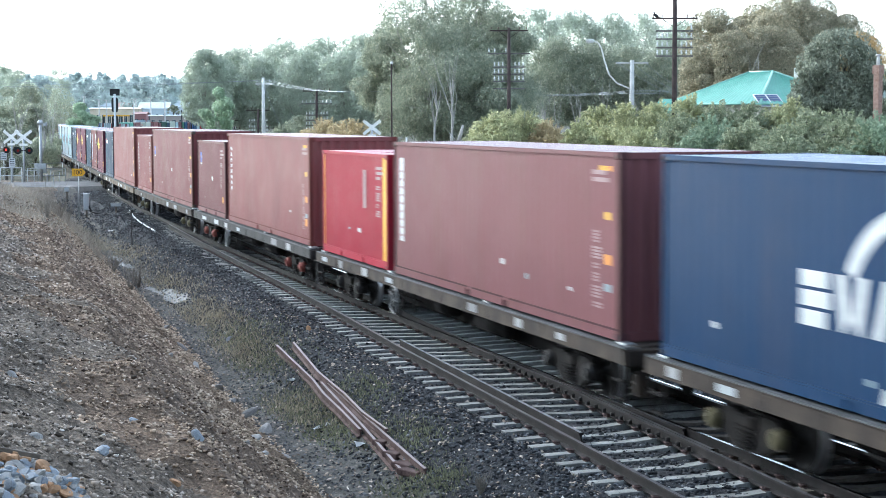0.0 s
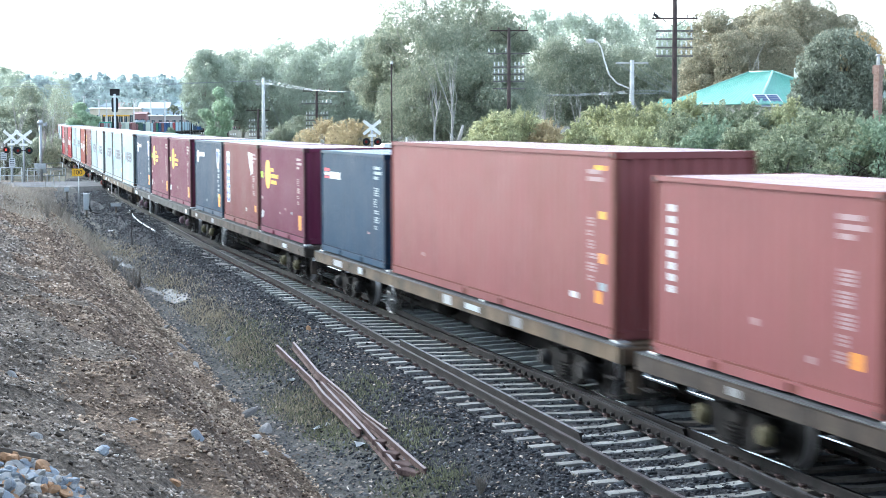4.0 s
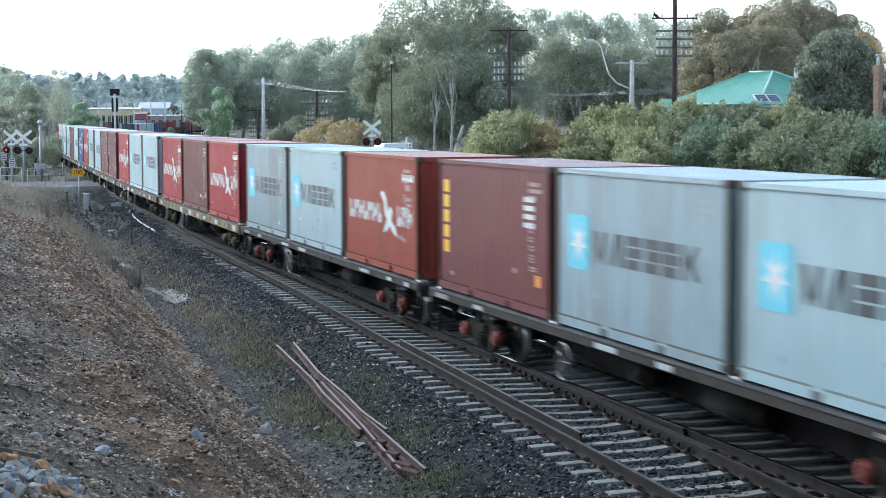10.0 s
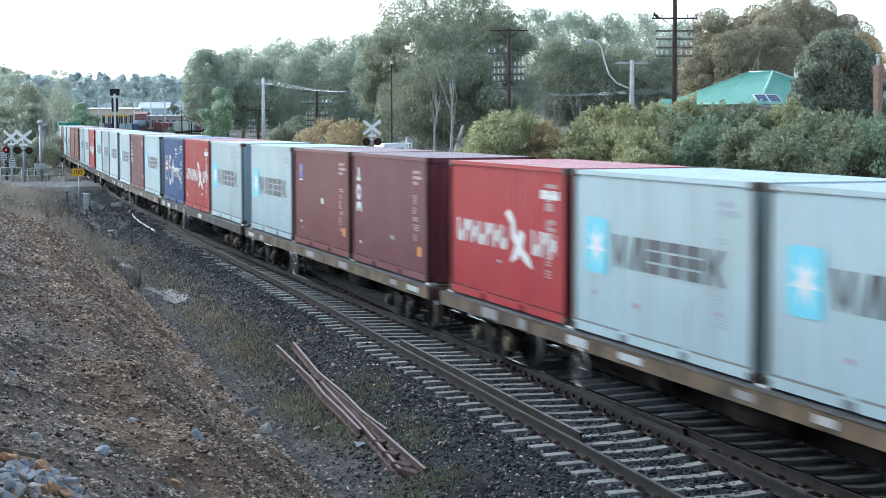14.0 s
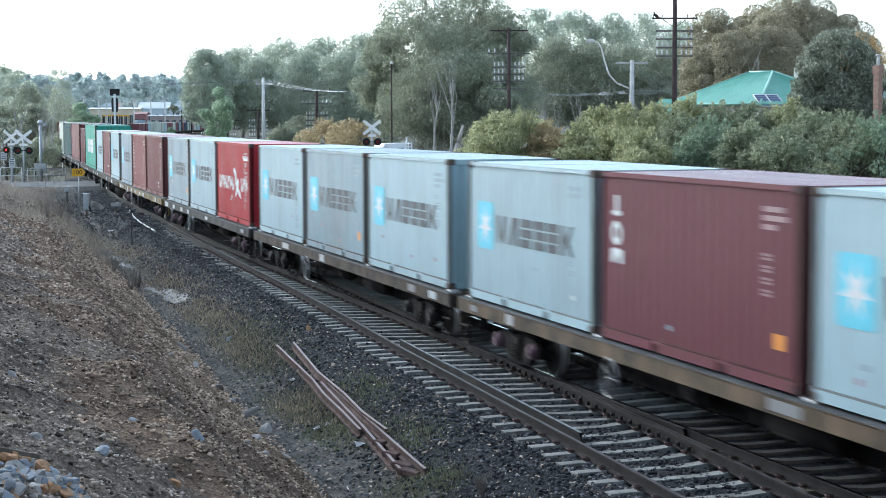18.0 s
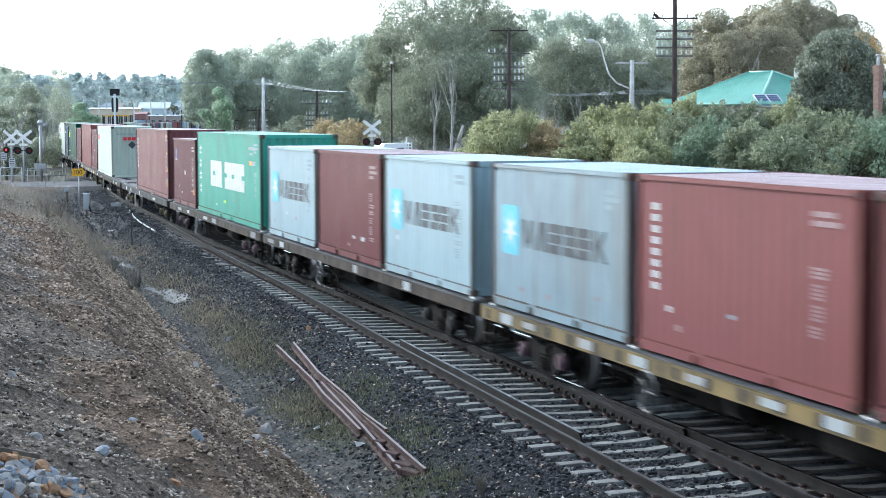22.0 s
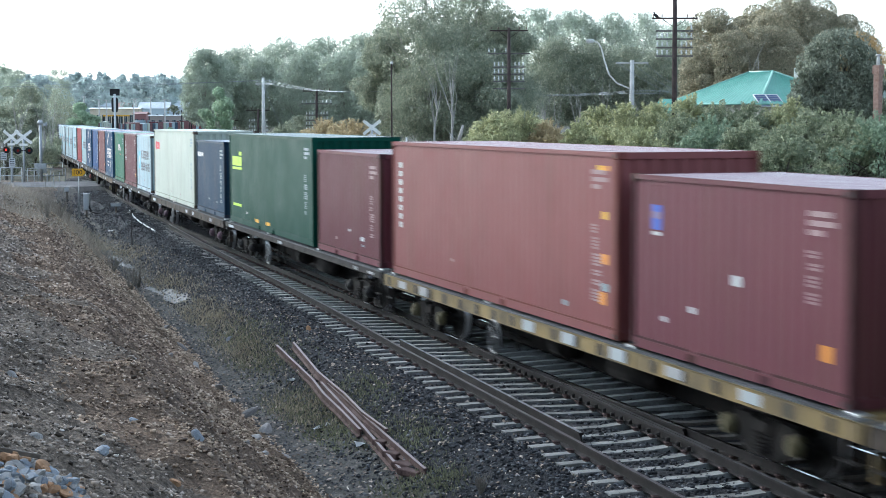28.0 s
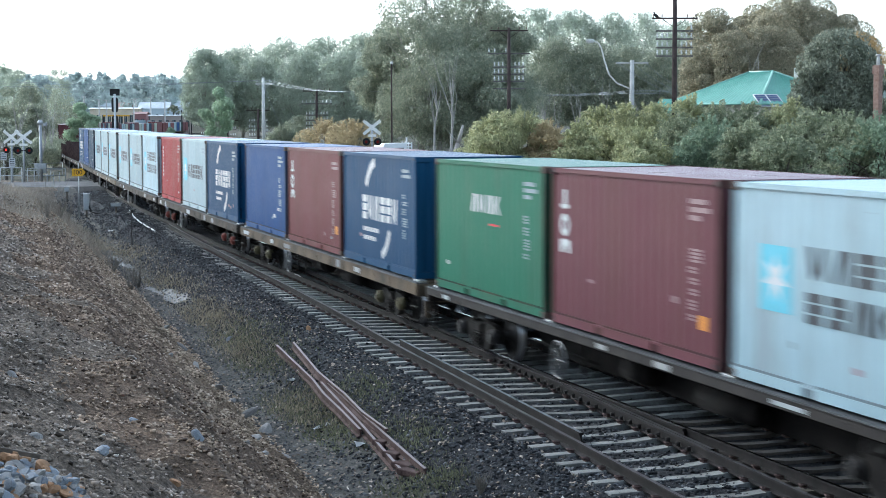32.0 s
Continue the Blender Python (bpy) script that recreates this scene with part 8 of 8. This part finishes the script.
for i, (p_, s_) in enumerate((((-10.51, -10.59), 0.055), ((-10.59, -10.13), 0.042), ((-10.35, -11.01), 0.05), ((-12.04, -10.17), 0.045), ((-21.36, -7.35), 0.06), ((-14.33, -10.84), 0.06),
                              ((-40.36, -3.65), 0.10), ((-36.50, -2.65), 0.08), ((-23.82, -7.14), 0.07), ((-11.37, -9.84), 0.05))):
    rk = new("stone", ROCKS[i % 6])
    rk.matrix_basis = pose(*p_, float(ground_z(*p_)) + s_ * 0.3, 10 * i, 7 * i, 50 * i) @ Matrix.Scale(s_, 4)
    rk.material_slots[0].link = "OBJECT"
    rk.material_slots[0].material = STONE_MATS[i % 3]
    tagged(rk, "loose pale broken stone lying on the earth", "stone", "loose stones")

# old turnout crossing dumped in the ditch: four rusty rails tied by blocks
WORNRUST = plain("worn_mauve_grey_rail_head", (0.20, 0.165, 0.165), 0.5, 0.3)
scrap = group_of("scrap_crossing", "rusty scrapped turnout rails lying crossed in the ditch", "scrap rails")


def ground_path(pts, lift):
    """A straight fall from the first to the last point, carried along the bends."""
    za, zb = (float(ground_z(*p, False)) for p in (pts[0], pts[-1]))
    P = [Vector((*p, 0)) for p in pts]
    span = (P[-1] - P[0]).length
    rows = []
    for i, p in enumerate(P):
        d = (P[min(i + 1, len(P) - 1)] - P[max(i - 1, 0)]).normalized()
        u = (p - P[0]).length / span
        rows.append(((p.x, p.y, za + (zb - za) * u + lift), (-d.y, d.x)))
    return rows


paths = ([(-35.93, -3.51), (-31.41, -3.87), (-29.84, -4.07), (-28.16, -4.20), (-26.41, -4.36)],
         [(-35.20, -3.31), (-31.31, -3.78), (-28.84, -3.94), (-27.15, -4.11), (-25.59, -4.16)],
         [(-30.73, -3.88), (-26.69, -4.25), (-23.32, -4.61)],
         [(-30.36, -3.84), (-26.52, -4.15), (-22.83, -4.42)])
for i, pth in enumerate(paths):
    part("rail", sweep(nb(), [(u * 0.8, w * 0.85) for u, w in rail_profile()], ground_path(pth, 0.17 - 0.008 * i), mats=RAIL_MATS), [RUST, WORNRUST], scrap)
for u in (0.35, 0.6, 0.82, 0.95):
    c0, c1 = Vector(paths[2][1]).lerp(Vector(paths[2][2]), u), Vector(paths[3][1]).lerp(Vector(paths[3][2]), u)
    m_ = (c0 + c1) / 2
    d_ = (c1 - c0)
    part("spacer_block", box(nb(), -d_.length / 2 + 0.03, d_.length / 2 - 0.03, -0.09, 0.09, 0.02, 0.11, bevel=0.01), RUST, scrap,
         m=pose(m_.x, m_.y, float(ground_z(m_.x, m_.y, False)), 0, 0, math.degrees(math.atan2(d_.y, d_.x))))

# flat slabs breaking out along the foot of the bank
for i, (p_, s_) in enumerate((((-31.32, -5.74), 0.22), ((-28.74, -6.08), 0.18), ((-28.78, -5.80), 0.26), ((-23.97, -6.68), 0.15), ((-28.60, -5.44), 0.22), ((-35.87, -5.32), 0.2), ((-38.96, -5.07), 0.2), ((-26.34, -5.68), 0.2), ((-21.56, -7.48), 0.12),
                              ((-23.50, -7.37), 0.1), ((-28.07, -7.19), 0.12), ((-17.58, -8.20), 0.12), ((-40.13, -5.27), 0.18), ((-19.71, -7.53), 0.1))):
    sl = new("stone_slab", ROCKS[(i + 2) % 6])
    sl.matrix_basis = pose(*p_, float(ground_z(*p_)) + 0.01, 12, -25, 35 * i) @ Matrix.Diagonal((s_, s_ * 0.7, s_ * 0.5, 1))
    sl.material_slots[0].link = "OBJECT"
    sl.material_slots[0].material = STONE_MATS[2]
    tagged(sl, "pale grey slab of rock in the bank", "stone", "rock slabs")

# pale wet silt lying in the hollows of the ditch
SILT = two_tone("pale_wet_silt", (0.055, 0.056, 0.055), (0.15, 0.153, 0.152), 3.0, 0.6, 0.0, 30, 0.3, 0.25)
for i, (p_, lx, ly) in enumerate((((-51.0, -3.15), 2.3, 0.34), ((-53.6, -3.35), 1.4, 0.22), ((-59.0, -3.05), 1.7, 0.26), ((-62.5, -2.85), 1.8, 0.22), ((-66.0, -2.75), 1.5, 0.20), ((-91.0, -1.85), 3.2, 0.42), ((-96.0, -1.7), 2.4, 0.35))):
    q = random.Random(90 + i)
    bm = nb()
    rim = []
    for k in range(40):
        u = 2 * math.pi * k / 40
        w = 1.0 + 0.22 * math.sin(3 * u + i) + 0.16 * math.sin(7 * u + 2 * i) + q.uniform(-0.12, 0.12)
        rim.append((p_[0] + 0.8 * lx * w * math.cos(u), p_[1] + 0.7 * ly * w * math.sin(u)))
    top = [bm.verts.new((x_, y_, float(ground_z(x_, y_)) + 0.012)) for x_, y_ in rim]
    mid = [bm.verts.new((p_[0] + (x_ - p_[0]) * 0.5, p_[1] + (y_ - p_[1]) * 0.5, float(ground_z(p_[0] + (x_ - p_[0]) * 0.5, p_[1] + (y_ - p_[1]) * 0.5)) + 0.016)) for x_, y_ in rim]
    hub = bm.verts.new((*p_, float(ground_z(*p_)) + 0.018))
    for k in range(40):
        n_ = (k + 1) % 40
        bm.faces.new((top[k], top[n_], mid[n_], mid[k]))
        bm.faces.new((mid[k], mid[n_], hub))
    for f in bm.faces:
        f.smooth = True
    tagged(new("silt", mesh_of("silt", bm, SILT)), "pale wet silt in a hollow of the ditch", "silt", kind="structure")

# litter
for i, p_ in enumerate(((-32.79, -4.04), (-28.34, -4.44), (-28.30, -4.60), (-25.79, -4.45), (-77.19, -1.32))):
    bm = nb()
    q = random.Random(70 + i)
    g_ = [[bm.verts.new((0.07 * a + q.uniform(-0.02, 0.02), 0.05 * b + q.uniform(-0.02, 0.02), 0.03 + q.uniform(-0.025, 0.04))) for b in range(4)] for a in range(4)]
    for a in range(3):
        for b in range(3):
            bm.faces.new((g_[a][b], g_[a + 1][b], g_[a + 1][b + 1], g_[a][b + 1]))
    bmesh.ops.solidify(bm, geom=bm.faces[:], thickness=0.004)
    lt = new("litter_scrap", mesh_of("litter_scrap", bm, WHITE))
    lt.matrix_basis = pose(*p_, float(ground_z(*p_)) + 0.02, 0, 0, 60 * i)
    tagged(lt, "crumpled white plastic scrap in the grass", "litter", "litter")


# grass
def blades(name, x, y, hgt, mat, rs, lean=0.5):
    n = len(x)
    z = ground_z(x, y)
    a = rs.rand(n) * 6.28
    w = 0.006 + 0.006 * rs.rand(n)
    h = hgt * (0.5 + rs.rand(n))
    l = rs.normal(size=(n, 2)) * lean * h[:, None]
    ca, sa = np.cos(a) * w, np.sin(a) * w
    base = np.stack([x, y, z - 0.01], 1)
    v = np.stack([base + np.stack([ca, sa, 0 * a], 1), base - np.stack([ca, sa, 0 * a], 1),
                  base + np.stack([l[:, 0] * 0.5 - ca * 0.7, l[:, 1] * 0.5 - sa * 0.7, h * 0.65], 1), base + np.stack([l[:, 0] * 0.5 + ca * 0.7, l[:, 1] * 0.5 + sa * 0.7, h * 0.65], 1),
                  base + np.stack([l[:, 0], l[:, 1], h], 1)], 1).reshape(-1, 3)
    me = bpy.data.meshes.new(name)
    k = np.arange(n) * 5
    me.vertices.add(len(v))
    me.vertices.foreach_set("co", v.ravel())
    li = np.stack([k, k + 1, k + 2, k + 3, k + 3, k + 2, k + 4], 1)
    me.loops.add(li.size)
    me.loops.foreach_set("vertex_index", li.ravel())
    me.polygons.add(2 * n)
    ls = np.stack([np.arange(n) * 7, np.arange(n) * 7 + 4], 1).ravel()
    me.polygons.foreach_set("loop_start", ls)
    me.polygons.foreach_set("loop_total", np.tile([4, 3], n))
    me.update()
    me.materials.append(mat)
    return me


GRASS = leaf_mat("ditch_grass", (0.060, 0.068, 0.042), (0.100, 0.108, 0.068), (0.165, 0.165, 0.112))
STRAW = leaf_mat("dry_grass", (0.12, 0.105, 0.078), (0.19, 0.168, 0.125), (0.29, 0.26, 0.20))

PALESTRAW = leaf_mat("bleached_straw", (0.13, 0.115, 0.095), (0.20, 0.18, 0.15), (0.29, 0.265, 0.225))


def patch(cx, cy, lx, ly, n):
    return cx + rs.normal(size=n) * lx, cy + rs.normal(size=n) * ly


gr, st = [], []
for p_, lx, ly, n in (((-39.99, -3.38), 1.7, 0.32, 1800), ((-35.74, -3.80), 1.4, 0.36, 1700), ((-30.31, -4.30), 1.2, 0.30, 1600), ((-27.66, -4.37), 0.9, 0.26, 1400), ((-29.04, -3.57), 0.9, 0.24, 800),
                      ((-22.24, -4.30), 0.4, 0.14, 450), ((-25.13, -3.96), 0.8, 0.2, 800), ((-22.67, -4.66), 0.5, 0.25, 700)):
    gr.append(patch(*p_, lx, ly, n))
for p_, lx, ly, n in (((-44.62, -3.30), 2.2, 0.25, 2200), ((-53.75, -2.79), 3.0, 0.25, 1500), ((-66.12, -2.20), 4.0, 0.25, 1300), ((-38.24, -3.75), 1.6, 0.3, 1500), ((-30.31, -4.30), 1.2, 0.3, 1200),
                      ((-71.75, -5.29), 6.0, 0.8, 3000), ((-70.26, -6.31), 6.0, 0.9, 2500), ((-78.24, -2.46), 5.0, 0.4, 2200), ((-79.02, 12.35), 6.0, 1.2, 2500)):
    st.append(patch(*p_, lx, ly, n))
x, y = (np.concatenate(v) for v in zip(*gr))
tagged(new("grass", blades("grass", x, y, 0.065, GRASS, rs)), "short green grass in the ditch", "grass", kind="stuff")
x, y = (np.concatenate(v) for v in zip(*st))
tagged(new("dry_grass", blades("dry_grass", x, y, 0.085, STRAW, rs)), "dry straw-coloured grass in the ditch and on the bank", "grass", kind="stuff")

tall = [patch(*p_, lx, ly, n) for p_, lx, ly, n in (((-62.9, -7.0), 3.0, 0.7, 1600), ((-82.8, -4.5), 6.0, 0.8, 3200), ((-93.0, -2.6), 5.0, 0.5, 2200), ((-50.0, -7.8), 3.0, 0.5, 700), ((-78.2, -2.9), 4.0, 0.35, 1500), ((-67.0, -3.9), 3.0, 0.3, 900))]
x, y = (np.concatenate(v) for v in zip(*tall))
tagged(new("dry_grass", blades("dry_grass", x, y, 0.26, PALESTRAW, rs, 0.8)), "tall bleached grass tangled on the end of the bank", "grass", kind="stuff")

# bare twiggy weeds
wbm = nb()
for i, (p_, h_) in enumerate((((-58.15, -6.20), 1.4), ((-69.90, -4.48), 1.1), ((-52.70, -4.20), 0.9), ((-54.36, -3.69), 0.8), ((-89.10, -1.98), 1.2), ((-58.54, -3.92), 0.7), ((-20.96, -4.26), 0.25))):
    q = random.Random(300 + i)
    at = Vector((*p_, float(ground_z(*p_))))
    for k in range(26):
        a, e = q.uniform(0, 6.28), q.uniform(0.15, 0.8)
        m1 = Vector((math.cos(a) * e * h_ * 0.4, math.sin(a) * e * h_ * 0.4, h_ * q.uniform(0.35, 0.6)))
        tip = m1 * 1.7 + Vector((q.uniform(-0.15, 0.15), q.uniform(-0.15, 0.15), q.uniform(-0.1, 0.25))) * h_
        tube(wbm, at - Vector((0, 0, 0.05)), at + m1, 0.008, 0.006, 4, caps=False)
        tube(wbm, at + m1, at + tip, 0.006, 0.002, 4, caps=False)
        tube(wbm, at + m1, at + m1 + Vector((q.uniform(-0.3, 0.3), q.uniform(-0.3, 0.3), q.uniform(0.1, 0.4))) * h_, 0.005, 0.002, 4, caps=False)
tagged(new("dry_weeds", mesh_of("dry_weeds", wbm, two_tone("bleached_dry_stalk", (0.13, 0.115, 0.095), (0.26, 0.235, 0.20), 4.0, 0.9))), "bare twiggy dry weeds on the bank", "weeds", kind="stuff")


# rubble on the low bank beyond the far track
x = rs.uniform(-95, -50, 5000)
y = line_y(x) + rs.uniform(12.0, 19.0, 5000)
sz = 0.04 + 0.16 * rs.rand(5000) ** 3
tagged(new("far_rubble", pebbles("far_rubble", np.stack([x, y, ground_z(x, y)], 1), sz, BANKSTONE, rs)), "rough stones on the low bank beyond the far track", "rubble", kind="stuff")


# ---- motion of the train ----
def travel(t):
    return 14.9978 * t + 0.014872 * t * t - 0.0000604 * t ** 3


def motions():
    for thing, place, z in MOVERS:
        rows = []
        for k in range(33):
            s = place + travel(k)
            x, y, th = line_at(s)
            rows.append((float(k), pose(x, y, z + float(fall(x)), 0, 0, math.degrees(th))))
        walk(thing, rows)
    where = {ob: place for ob, place, _ in MOVERS}
    for ws, root, k in WHEELSETS:
        rows, last = [], None
        for n in range(0, 961):
            t = n / 30
            s = where[root] + travel(t)
            if -75 < s < -4 or n in (0, 960):
                turn = math.degrees(travel(t) / 0.46) if -75 < s < -4 else (rows[-1][2] if rows else math.degrees(travel(max(0.0, (-75 - where[root]) / 15.2)) / 0.46))
                rows.append((t, pose(k, 0, 0, 0, turn % 360, 0), turn))
        walk(ws, [r[:2] for r in rows])


motions()
